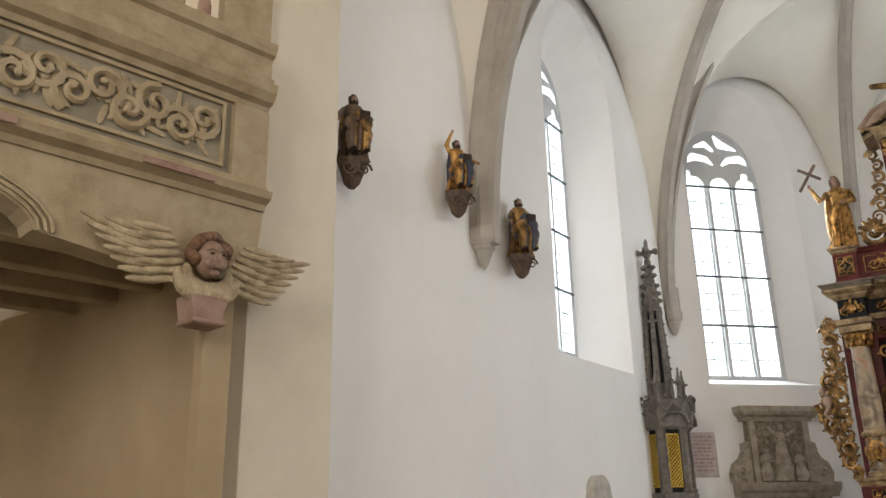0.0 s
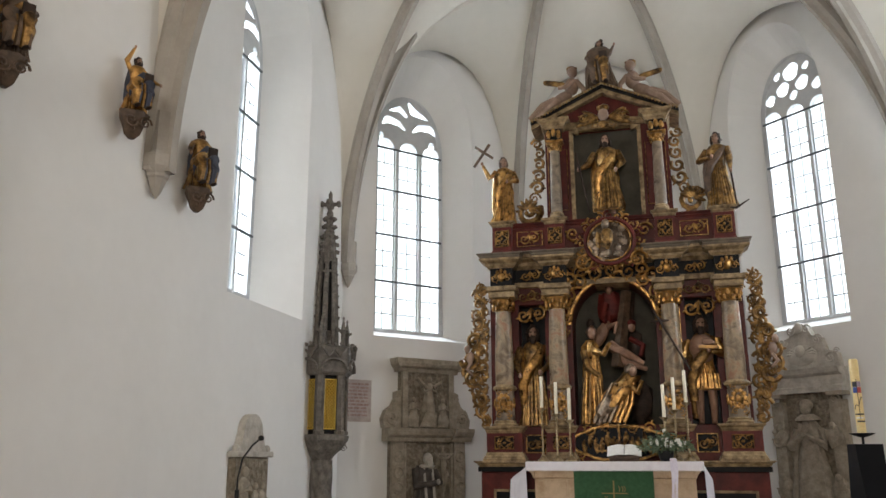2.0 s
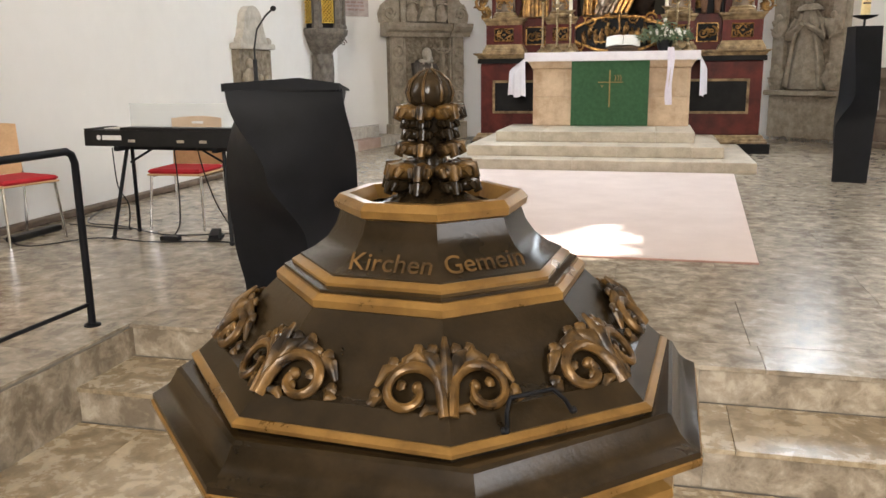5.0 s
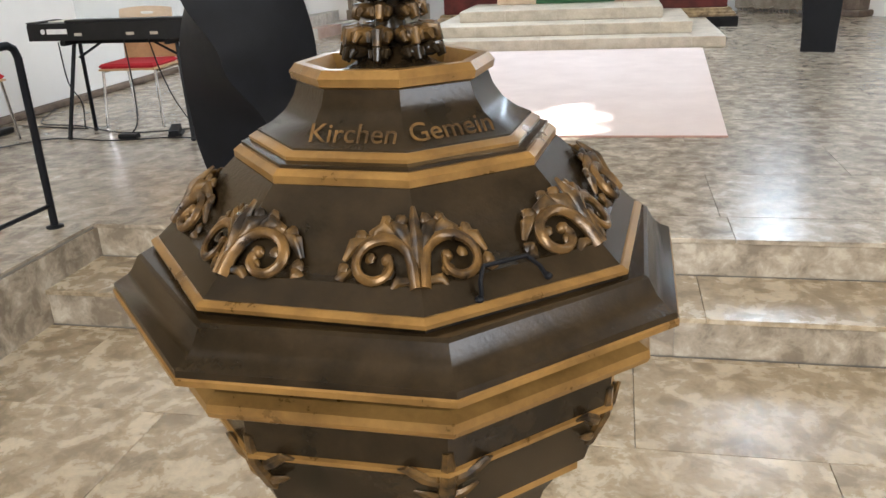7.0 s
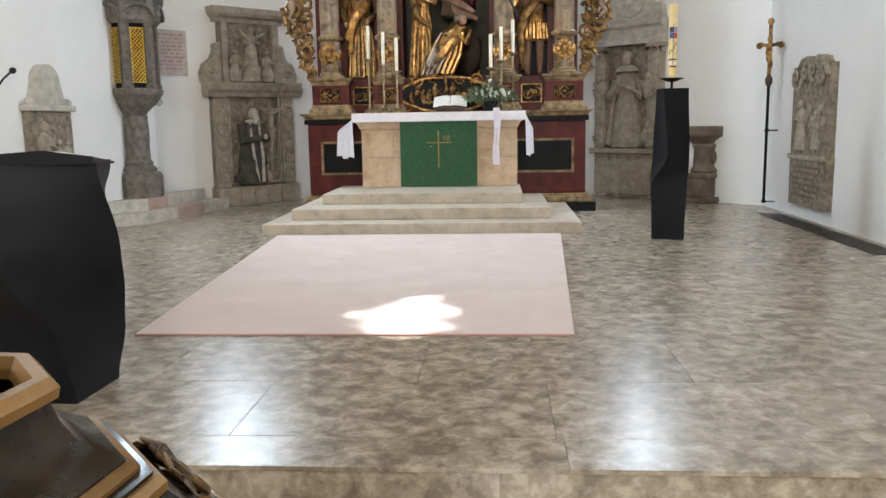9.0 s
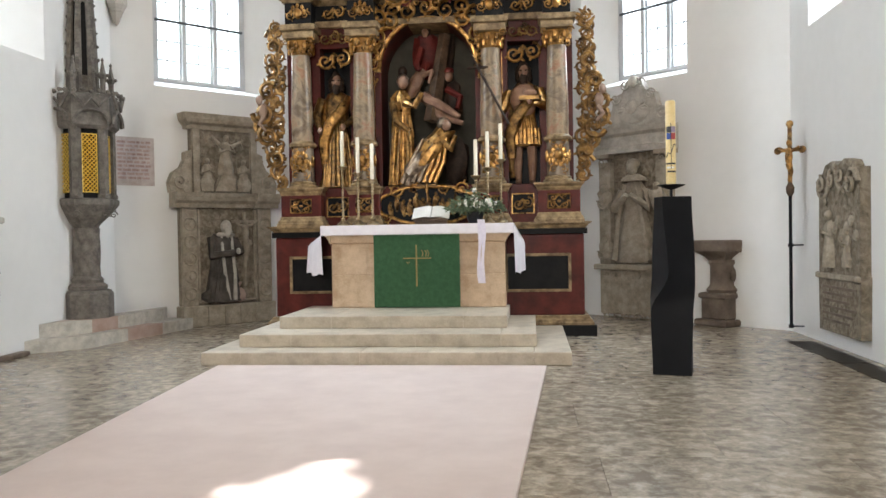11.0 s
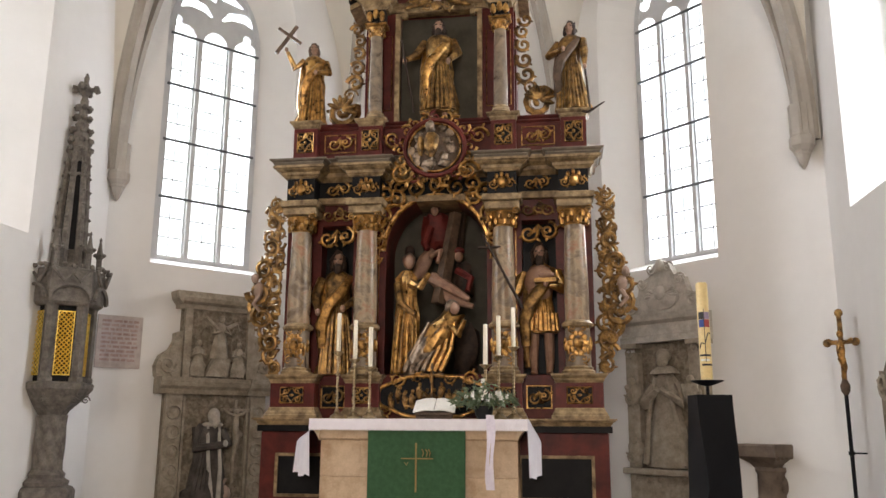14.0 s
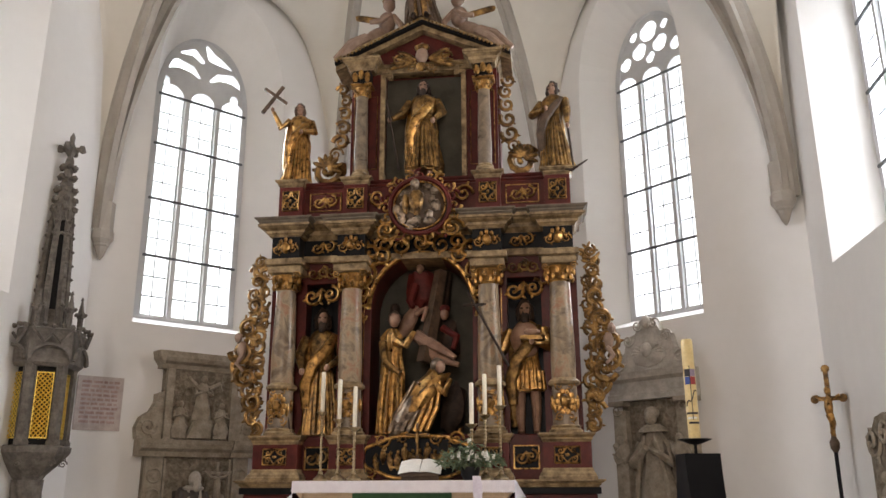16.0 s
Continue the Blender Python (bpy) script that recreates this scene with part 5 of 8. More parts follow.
for cx in COLS:
    hw = 0.20
    imp = block("impost", cx - hw, cx + hw, -0.10, 0.2, 3.80, 3.90, cream_paint, 0.012)
    part("impost_fascia", G().box(cx - hw - 0.03, cx + hw + 0.03, -0.13, 0.2, 3.90, 3.98, c=0.01), cream_paint, imp)
    part("impost_neck", G().box(cx - hw + 0.03, cx + hw - 0.03, -0.07, 0.2, 3.98, 4.26, c=0.006), black_paint_and_hollow, imp)
    g = G()
    g.ball((cx, -0.09, 4.12), 0.06, 0.045, 0.07, 8, 6, 0, None, 0.3)
    for s in (-1, 1):
        g.scroll((cx + s * 0.10, -0.08, 4.10), 0.06, 0, None, s)
    for k in range(5):
        a = math.pi * k / 4
        g.ball((cx + 0.085 * math.cos(a), -0.085, 4.14 + 0.08 * math.sin(a)), 0.025, 0.02, 0.035, 6, 4)
    part("cherub_head", g, gold, imp, "small gilded mask", True)
    moulding("cornice_break", cx - hw, cx + hw, -0.08, 4.26, 4.40, 0.12, cream_paint, 0.2)
    moulding("cornice_top", cx - hw - 0.10, cx + hw + 0.10, -0.20, 4.40, 4.47, 0.05, material("dark_cornice", (0.10, 0.075, 0.05), (0.17, 0.13, 0.09), 8, 0.5) if cx == COLS[0] else bpy.data.materials["dark_cornice"], 0.2)
moulding("cornice_dark", -1.86, 1.84, 0.02, 4.47, 4.52, 0.06, bpy.data.materials["dark_cornice"], 0.75)
# attic
block("attic", -1.75, 1.73, 0.10, 0.70, 4.50, 4.92, red_paint)
moulding("attic_cornice", -1.75, 1.73, 0.10, 4.92, 4.99, 0.05, red_paint, 0.7)
for cx in (-1.62, -0.80, 0.83, 1.66):
    hw = 0.15
    ped = part("attic_pedestal", G().box(cx - hw, cx + hw, 0.0, 0.3, 4.50, 4.93, c=0.006), red_paint, ret)
    moulding("attic_foot", cx - hw, cx + hw, 0.0, 4.50, 4.56, 0.03, red_paint, 0.3, ped, True)
    moulding("attic_cap", cx - hw, cx + hw, 0.0, 4.93, 5.02, 0.05, cream_paint, 0.3, ped)
    lattice(cx, 0.0, 4.745, 0.10, 0.125, ped)
for a, b in ((-1.40, -1.00), (1.04, 1.44)):
    fr = framed("attic_panel", a, b, 0.10, 4.62, 4.86, gold, red_paint, 0.012)
    foliage_row(a + 0.05, b - 0.05, 0.10, 4.74, 0.085, fr)
for sx in (-1, 1):
    g = G()
    g.scroll((sx * 0.53, 0.06, 4.76), 0.12, 0, None, sx)
    part("gilt_volute", g, gold, ret, smooth=True)
# oval cartouche in the middle
g = G()
for k in range(20):
    a = 2 * math.pi * k / 20
    g.scroll((0.02 + 0.42 * math.cos(a), -0.10, 4.56 + 0.40 * math.sin(a)), 0.085, 1 if k % 4 == 1 else 0, None, 1 if k % 2 else -1, 1.1, 0.24, a)
for sx in (-1, 1):
    g.scroll((0.02 + sx * 0.40, -0.12, 4.27), 0.14, 0, None, sx)
g.tube([(0.02 + 0.36 * math.cos(2 * math.pi * k / 24), -0.12, 4.57 + 0.35 * math.sin(2 * math.pi * k / 24)) for k in range(25)], 0.03, 6, 1)
g.tube([(0.02 + 0.31 * math.cos(2 * math.pi * k / 24), -0.13, 4.57 + 0.30 * math.sin(2 * math.pi * k / 24)) for k in range(25)], 0.012, 6, 0)
ct = part("cartouche", g, [gold, red_paint], ret, "gilded oval cartouche with a relief", True)
g = G()
g.ball((0.02, -0.03, 4.56), 0.36, 0.12, 0.35, 20, 10, 2)
rb = random.Random(9)
for k in range(22):
    a, r = rb.random() * 6.283, 0.12 + rb.random() * 0.18
    g.ball((0.02 + r * math.cos(a), -0.13 + 0.06 * r, 4.54 + r * math.sin(a)), 0.06, 0.04, 0.06, 8, 5, 0, None, 0.5)
g.ball((-0.02, -0.17, 4.60), 0.09, 0.06, 0.16, 10, 7, 1, None, 0.4)
g.ball((-0.03, -0.19, 4.82), 0.055, 0.055, 0.07, 9, 6, 0, None, 0.2)
g.ball((-0.14, -0.16, 4.58), 0.045, 0.04, 0.13, 8, 6, 1, None, 0.4)
for s in (-1, 1):
    g.ball((0.05 + s * 0.1, -0.15, 4.36), 0.08, 0.05, 0.05, 8, 5, 0, None, 0.4)
part("relief_scene", g, [silver_leaf, dull_gold, wood_brown], ct, "worn silvery relief figures", True)
# upper storey
US = 0.02
block("upper_body", US - 0.92, US + 0.96, 0.30, 0.68, 4.99, 6.50, red_paint)
for sx in (-1, 1):
    a, b = sorted((US + sx * 0.50, US + sx * 0.94))
    up = block("upper_pier", a, b, 0.16, 0.31, 5.0, 6.50, red_paint)
    g = G()
    xs, zs = (US + sx * 0.60, US + sx * 0.90), (5.18, 6.18)
    g.tube([(xs[0], 0.155, zs[0]), (xs[1], 0.155, zs[0]), (xs[1], 0.155, zs[1]), (xs[0], 0.155, zs[1]), (xs[0], 0.155, zs[0])], 0.006, 4)
    part("gilt_line", g, gold, up)
    column(US + sx * 0.78, 0.06, 5.03, 6.12, 0.085, ret, marble_dark)
    cp_ = block("upper_impost", US + sx * 0.78 - 0.14, US + sx * 0.78 + 0.14, -0.03, 0.3, 6.26, 6.30, gold)
    part("impost_neck", G().box(US + sx * 0.78 - 0.11, US + sx * 0.78 + 0.11, 0.0, 0.3, 6.30, 6.48), black_paint_and_hollow, cp_)
    g = G()
    for s in (-1, 0, 1):
        g.ball((US + sx * 0.78 + s * 0.08, -0.02, 6.38 + 0.03 * (s == 0)), 0.04, 0.03, 0.07, 7, 5, 0, None, 0.3)
    part("cherub_head", g, gold, cp_, smooth=True)
    moulding("upper_cornice", US + sx * 0.78 - 0.15, US + sx * 0.78 + 0.15, 0.0, 6.48, 6.64, 0.10, cream_paint, 0.3)
    # foliage at the side of the upper storey
    g = G()
    for x, z, r in ((1.09, 5.60, 0.12), (1.07, 5.80, 0.11), (1.06, 6.0, 0.10), (1.05, 6.18, 0.09), (1.09, 6.34, 0.09)):
        g.scroll((US + sx * x, 0.25, z), r, 0, None, sx, 1.2, 0.30, x * 20)
    part("side_scroll", g, dull_gold, ret, smooth=True)
    g = G()
    g.scroll((US + sx * 1.24, 0.22, 5.20), 0.20, 0, None, sx, 1.5, 0.30, 0.5)
    g.scroll((US + sx * 1.14, 0.20, 5.42), 0.10, 0, None, -sx)
    for k in range(7):
        a = -0.3 + k * 0.5
        q = Matrix.Rotation(-a, 3, "Y")
        g.ball((US + sx * 1.24 + 0.10 * math.cos(a), 0.14, 5.22 + 0.10 * math.sin(a)), 0.10, 0.03, 0.035, 7, 5, rot=q)
    part("volute", g, dull_gold, ret, "gilded scroll with a large leaf", True)
g = G()
fw = 0.05
for (x0, x1, z0, z1) in ((-0.55, -0.49, 5.0, 6.42), (0.49, 0.55, 5.0, 6.42), (-0.55, -0.46, 6.42, 6.47), (0.46, 0.55, 6.42, 6.47), (-0.46, 0.46, 6.47, 6.53), (-0.46, -0.40, 6.40, 6.47), (0.40, 0.46, 6.40, 6.47)):
    g.box(US + x0, US + x1, 0.10, 0.17, z0, z1, c=0.006)
part("niche_frame", g, cream_paint, ret)
part("niche_wall", G().box(US - 0.5, US + 0.5, 0.285, 0.30, 5.0, 6.46), niche_grey, ret, "dull olive painted niche")
moulding("upper_architrave", US - 0.96, US + 0.96, 0.14, 6.50, 6.60, 0.05, cream_paint, 0.68)
# pediment
PB, PA, PH = 6.62, 7.16, 1.10
g = G()
g.prism([(US - PH + 0.08, PB), (US + PH - 0.08, PB), (US, PA - 0.12)], 0.15, 0.6)
part("tympanum", g, red_paint, ret)
for sx in (-1, 1):
    g = G()
    for off, th, y0, mi in ((-0.13, 0.07, 0.02, 0), (-0.06, 0.035, -0.05, 1), (-0.025, 0.03, -0.07, 0)):
        g.prism([(US + sx * PH * 1.03, PB + off + 0.02), (US, PA + off), (US, PA + off + th), (US + sx * PH * 1.03, PB + off + th + 0.02)], y0, 0.6, mi)
    for k in range(22):
        s = k / 22
        g.ball((US + sx * PH * (1 - s), -0.07, PB - 0.01 + (PA - PB) * s), 0.017, 0.012, 0.02, 5, 4, 2)
    part("raking_cornice", g, [cream_paint, black_paint_and_hollow, dull_gold], ret)
g = G()
g.ball((US, 0.0, 6.64), 0.085, 0.07, 0.105, 10, 7, 1, None, 0.15)
for sx in (-1, 1):
    for k in range(4):
        q = Matrix.Rotation(-sx * (0.5 - k * 0.25), 3, "Y")
        g.ball((US + sx * (0.20 + 0.03 * k), 0.04, 6.68 - 0.05 * k), 0.15, 0.025, 0.035, 8, 5, rot=q)
    g.scroll((US + sx * 0.30, 0.02, 6.62), 0.09, 0, None, sx)
    g.scroll((US + sx * 0.12, 0.0, 6.47), 0.07, 0, None, -sx)
g.ball((US, 0.02, 6.76), 0.10, 0.06, 0.06, 9, 6, 0, None, 0.4)
g.ball((US, 0.0, 6.48), 0.09, 0.03, 0.06, 8, 5, 0, None, 0.4)
part("winged_mask", g, [dull_gold, putto_skin], ret, "gilded winged head under the gable", True)
# openwork wings beside the columns
for sx in (-1, 1):
    g = G()
    rb = random.Random(20 + sx)
    ctr = 1.90
    prof = ((2.0, 0.04, 0.10), (2.15, 0.09, 0.12), (2.3, 0.10, 0.13), (2.45, 0.16, 0.14), (2.6, 0.20, 0.15), (2.75, 0.26, 0.15), (2.9, 0.27, 0.16), (3.05, 0.25, 0.14), (3.18, 0.20, 0.13), (3.32, 0.13, 0.12), (3.45, 0.14, 0.11), (3.6, 0.16, 0.11), (3.75, 0.12, 0.10), (3.88, 0.15, 0.10), (4.0, 0.10, 0.08))
    for i, (z, w_, r) in enumerate(prof):
        g.scroll((sx * (ctr + w_), 0.12 + 0.03 * (i % 2), z), r * 0.95, 0, None, sx * (1 if i % 2 else -1), 1.35, 0.26, rb.random() * 6)
        if w_ > 0.12:
            g.scroll((sx * (ctr + w_ * 0.35), 0.16, z + 0.05), r * 0.7, 0, None, -sx * (1 if i % 2 else -1), 1.2, 0.28, rb.random() * 6)
        for k in range(7):
            a = rb.random() * 6.283
            q = Euler((0, a, 0)).to_matrix()
            g.ball((sx * (ctr + w_ * rb.uniform(0.2, 1.3)), 0.13, z + rb.uniform(-0.06, 0.06)), 0.075, 0.02, 0.022, 6, 4, rot=q)
    g.ball((sx * (ctr + 0.30), 0.06, 3.06), 0.05, 0.05, 0.06, 8, 6, 1, None, 0.2)
    g.ball((sx * (ctr + 0.26), 0.08, 2.92), 0.06, 0.05, 0.10, 8, 6, 1, None, 0.2)
    g.tube([(sx * (ctr + 0.24), 0.07, 2.85), (sx * (ctr + 0.30), 0.05, 2.75), (sx * (ctr + 0.22), 0.06, 2.66)], [0.035, 0.03, 0.018], 6, 1)
    part("openwork_wing", g, [dull_gold, putto_skin], ret, "gilded openwork acanthus with a small cherub", True)

ROBE = [gold, dull_gold, flesh, hair, wood_brown]


def on_altar(x, y, z, turn=0):
    return Matrix.Translation((AX + x, AY + y, z)) @ spin(turn)


figure("niche_statue", on_altar(-1.22, 0.27, 1.91, 8), 1.52, [dull_gold, gold, flesh, hair, wood_brown], "gilded bearded saint with a staff in a dark niche", arms=(((-0.13, 0, 0.76), (-0.17, -0.05, 0.60), (-0.14, -0.13, 0.50)), ((0.13, 0, 0.76), (0.17, -0.05, 0.6), (0.08, -0.14, 0.52))), props="beard staff", seed=2, wide=0.155)
figure("niche_statue", on_altar(1.23, 0.24, 1.91, -6), 1.56, [gold, dull_gold, flesh, hair, wood_brown], "bare-legged bearded saint with a golden tunic, book and long cross", arms=(((-0.13, 0, 0.76), (-0.18, -0.06, 0.60), (-0.20, -0.14, 0.56)), ((0.13, 0, 0.76), (0.17, -0.05, 0.62), (0.08, -0.15, 0.645))), props="beard book crosier torso", seed=5, bare=0.30, wide=0.145)
figure("niche_statue", on_altar(0.02, 0.17, 5.03), 1.36, [dull_gold, gold, flesh, hair, wood_brown], "gilded bearded apostle with a long staff in the upper niche", arms=(((-0.13, 0, 0.76), (-0.20, -0.05, 0.62), (-0.28, -0.10, 0.56)), ((0.13, 0, 0.76), (0.18, -0.05, 0.62), (0.12, -0.14, 0.52))), props="beard staff", seed=7, wide=0.185, bare=0.06)
figure("attic_statue", on_altar(-1.60, 0.12, 5.02, 15), 1.12, [gold, gold, flesh, wood_brown, wood_brown], "small gilded figure raising a dark cross", arms=(((-0.12, 0, 0.76), (-0.22, -0.04, 0.66), (-0.30, -0.06, 0.84)), ((0.13, 0, 0.76), (0.16, -0.05, 0.62), (0.04, -0.14, 0.58))), props="handcross", seed=3, lean=0.02)
figure("attic_statue", on_altar(1.66, 0.12, 5.03, -15), 1.20, [dull_gold, wood_brown, flesh, hair, wood_brown], "standing carved woman in gold and brown with an anchor", arms=(((-0.12, 0, 0.76), (-0.20, -0.05, 0.62), (-0.05, -0.15, 0.62)), ((0.13, 0, 0.76), (0.16, -0.05, 0.60), (0.17, -0.08, 0.46))), props="anchor", seed=11, lean=-0.015)
figure("gable_statue", on_altar(0.02, 0.15, 7.12), 0.90, [wood_brown, dull_gold, flesh, hair, wood_brown], "seated carved woman with a child on top of the gable", arms=(((-0.12, 0, 0.76), (-0.20, -0.06, 0.62), (-0.10, -0.14, 0.52)), ((0.12, 0, 0.76), (0.20, -0.05, 0.66), (0.26, -0.08, 0.80))), seed=13, wide=0.30, lean=-0.04, props="seat")


def putto(x, z, s):
    g = G()
    g.ball((0, 0, 0.10), 0.17, 0.09, 0.085, 10, 7, 0, None, 0.1, Matrix.Rotation(-0.45, 3, "Y"))
    g.ball((0.15, -0.02, 0.24), 0.095, 0.085, 0.12, 10, 7)
    g.ball((0.20, -0.04, 0.43), 0.068, 0.07, 0.078, 10, 7)
    g.ball((0.20, -0.02, 0.465), 0.074, 0.074, 0.06, 9, 6, 1, None, 0.5)
    g.tube([(-0.10, -0.03, 0.08), (-0.26, -0.08, 0.03), (-0.46, -0.06, -0.10)], [0.07, 0.055, 0.03], 8)
    g.tube([(-0.08, -0.06, 0.06), (-0.22, -0.13, -0.04), (-0.40, -0.12, -0.16)], [0.07, 0.055, 0.03], 8)
    g.tube([(0.20, -0.05, 0.30), (0.10, -0.14, 0.20), (-0.02, -0.15, 0.20)], [0.04, 0.034, 0.024], 7)
    g.tube([(0.22, -0.02, 0.30), (0.30, -0.05, 0.16), (0.28, -0.08, 0.04)], [0.04, 0.034, 0.024], 7)
    for k in range(4):
        g.ball((0.02 - 0.05 * k, 0.09, 0.36 + 0.02 * k), 0.10, 0.02, 0.04, 7, 5, 1, None, 0.2, Matrix.Rotation(0.4, 3, "Y"))
    ob = part("reclining_putto", g, [putto_skin, dull_gold], None, "", True)
    ob.matrix_basis = on_altar(x, 0.12, z) @ Matrix.Diagonal((s, 1, 1, 1)) @ Matrix.Scale(1.22, 4) @ Matrix.Rotation(radians(-8), 4, "Y")
    tagged(ob, "reclining winged wooden putto on the sloping gable", "statue", "putti on the gable")


putto(-0.60, 6.90, 1)
putto(0.64, 6.90, -1)

# the scene in the arched niche: one plain carved group
g = G()
g.tube([(0.02, 0.30, 2.75), (0.20, 0.44, 3.90)], [0.10, 0.075], 4, 6)
g.tube([(0.16, 0.40, 2.6), (0.30, 0.52, 3.9)], 0.03, 4, 3)
g.ball((-0.06, 0.54, 3.66), 0.17, 0.11, 0.26, 12, 8, 4, None, 0.5)
g.ball((-0.06, 0.42, 3.93), 0.05, 0.05, 0.062, 9, 6, 2)
g.ball((-0.05, 0.46, 3.98), 0.065, 0.065, 0.08, 9, 6, 3)
g.tube([(-0.12, 0.42, 3.72), (-0.17, 0.34, 3.5), (-0.12, 0.30, 3.42)], [0.06, 0.05, 0.03], 7, 4)
g.ball((-0.20, 0.44, 3.26), 0.09, 0.07, 0.24, 10, 7, 2, None, 0.15, Matrix.Rotation(0.5, 3, "Y"))
g.ball((-0.36, 0.40, 3.42), 0.065, 0.065, 0.08, 9, 6, 3)
g.tube([(-0.10, 0.38, 3.36), (0.04, 0.30, 3.40), (0.0, 0.26, 3.24)], [0.04, 0.034, 0.02], 7, 2)
g.tube([(-0.08, 0.34, 3.08), (0.18, 0.24, 2.92), (0.40, 0.18, 2.78)], [0.08, 0.062, 0.03], 8, 2)
g.tube([(-0.02, 0.38, 3.04), (0.16, 0.28, 2.80), (0.44, 0.22, 2.70)], [0.08, 0.06, 0.03], 8, 2)
g.ball((0.30, 0.47, 3.06), 0.12, 0.09, 0.24, 10, 7, 3, None, 0.4)
g.tube([(0.22, 0.42, 3.18), (0.40, 0.36, 3.06), (0.36, 0.30, 2.9)], [0.05, 0.045, 0.03], 7, 4)
g.ball((0.25, 0.38, 3.34), 0.055, 0.055, 0.075, 9, 6, 2)
g.ball((0.25, 0.40, 3.41), 0.07, 0.07, 0.05, 9, 6, 4)
g.lathe([(0.17, 1.92), (0.15, 2.2), (0.13, 2.6), (0.10, 2.85), (0.12, 3.05), (0.05, 3.15)], 20, 0, Matrix.Translation((-0.36, 0.24, 0)), sy=0.8, fold=lambda a, z: 1 + 0.16 * math.sin(7 * a + 3 * z) + 0.06 * math.sin(13 * a - 4 * z))
for k in range(6):
    a_ = -2.7 + 0.42 * k
    g.tube([(-0.36 + 0.17 * math.cos(a_), 0.24 + 0.14 * math.sin(a_), 1.93), (-0.36 + 0.15 * math.cos(a_ + 0.1), 0.24 + 0.125 * math.sin(a_ + 0.1), 2.35), (-0.36 + 0.11 * math.cos(a_ + 0.3), 0.24 + 0.09 * math.sin(a_ + 0.3), 2.82)], [0.024, 0.02, 0.008], 6, 0 if k % 2 else 1)
g.tube([(-0.46, 0.16, 2.98), (-0.40, 0.06, 2.72), (-0.24, 0.08, 2.60)], [0.05, 0.05, 0.03], 7, 1)
g.ball((-0.33, 0.20, 3.25), 0.072, 0.072, 0.09, 10, 7, 2)
g.ball((-0.34, 0.24, 3.28), 0.085, 0.08, 0.09, 10, 7, 5, None, 0.3)
g.tube([(-0.30, 0.16, 2.98), (-0.16, 0.04, 2.92), (-0.06, 0.04, 3.08)], [0.06, 0.05, 0.03], 7, 0)
g.ball((0.02, 0.16, 2.32), 0.17, 0.15, 0.42, 14, 9, 0, None, 0.45, Matrix.Rotation(0.55, 3, "Y"))
g.ball((-0.14, 0.12, 2.16), 0.13, 0.12, 0.36, 12, 8, 5, None, 0.5, Matrix.Rotation(0.65, 3, "Y"))
g.ball((0.20, 0.10, 2.68), 0.085, 0.09, 0.095, 10, 7, 5)
g.ball((0.24, 0.05, 2.66), 0.06, 0.06, 0.075, 9, 6, 2)
g.tube([(0.14, 0.12, 2.5), (0.30, 0.02, 2.36), (0.36, 0.0, 2.52)], [0.06, 0.05, 0.03], 7, 0)
for k in range(7):
    g.tube([(-0.34 + 0.07 * k, 0.06, 1.94), (-0.22 + 0.07 * k, 0.06, 2.2), (-0.06 + 0.05 * k, 0.06, 2.5)], [0.034, 0.03, 0.014], 6, 5 if k < 4 else 0)
g.ball((0.34, 0.40, 2.2), 0.16, 0.1, 0.3, 10, 7, 3, None, 0.5)
ob = part("deposition_group", g, [gold, dull_gold, flesh, hair, red_cloth, silver_leaf, wood_brown], None, "", True)
ob.matrix_basis = on_altar(0, 0, 0)
tagged(ob, "carved gilded group lowering a pale body from a cross", "sculpture")

# ---------- north-east wall: sacrament tower, plaque, epitaph ----------
pf = thing("stone_platform", Matrix.Identity(4), "low rough stone platform of patched blocks below the sacrament tower", "platform")
for z0, z1, ins in ((0, 0.15, 0.0), (0.15, 0.31, 0.28)):
    q = [(WL, 0.75 + ins), (-5.12 - ins * 0.4, 1.25 + ins), (-4.72 - ins, 3.3 - ins * 1.2), (-5.12, 3.34)]
    for k in range(3):
        a, b = Vector((*q[1], 0)).lerp(Vector((*q[2], 0)), k / 3), Vector((*q[1], 0)).lerp(Vector((*q[2], 0)), (k + 1) / 3)
        c, d = Vector((WL, q[0][1] + 0.3, 0)).lerp(Vector((*q[3], 0)), k / 3), Vector((WL, q[0][1] + 0.3, 0)).lerp(Vector((*q[3], 0)), (k + 1) / 3)
        v = [(p.x, p.y, z) for z in (z0, z1) for p in (a, b, d, c)]
        part("block", G().add(v, [(3, 2, 1, 0), (4, 5, 6, 7), (0, 1, 5, 4), (1, 2, 6, 5), (2, 3, 7, 6), (3, 0, 4, 7)]),
             (pale_stone, material("reddish_stone", (0.33, 0.22, 0.17), (0.42, 0.31, 0.25), 5, 0.8) if "reddish_stone" not in bpy.data.materials else bpy.data.materials["reddish_stone"], pale_stone)[(k + (z0 > 0)) % 3], pf)
    v = [(x, y, z) for z in (z0, z1) for x, y in (q[0], q[1], (WL, q[0][1] + 0.3))]
    part("block", G().add(v, [(2, 1, 0), (3, 4, 5), (0, 1, 4, 3), (1, 2, 5, 4), (2, 0, 3, 5)]), pale_stone, pf)

tw = thing("sacrament_tower", Matrix.Translation((-5.46, 1.84, 0.31)) @ spin(12) @ Matrix.Diagonal((0.94, 0.94, 0.985, 1)), "slender gothic grey stone sacrament tower with gilded grilles", "tabernacle")
part("foot", G().lathe([(0.33, 0), (0.33, 0.30), (0.30, 0.34), (0.24, 0.36)], 8, turn=math.pi / 8), tower_stone, tw)
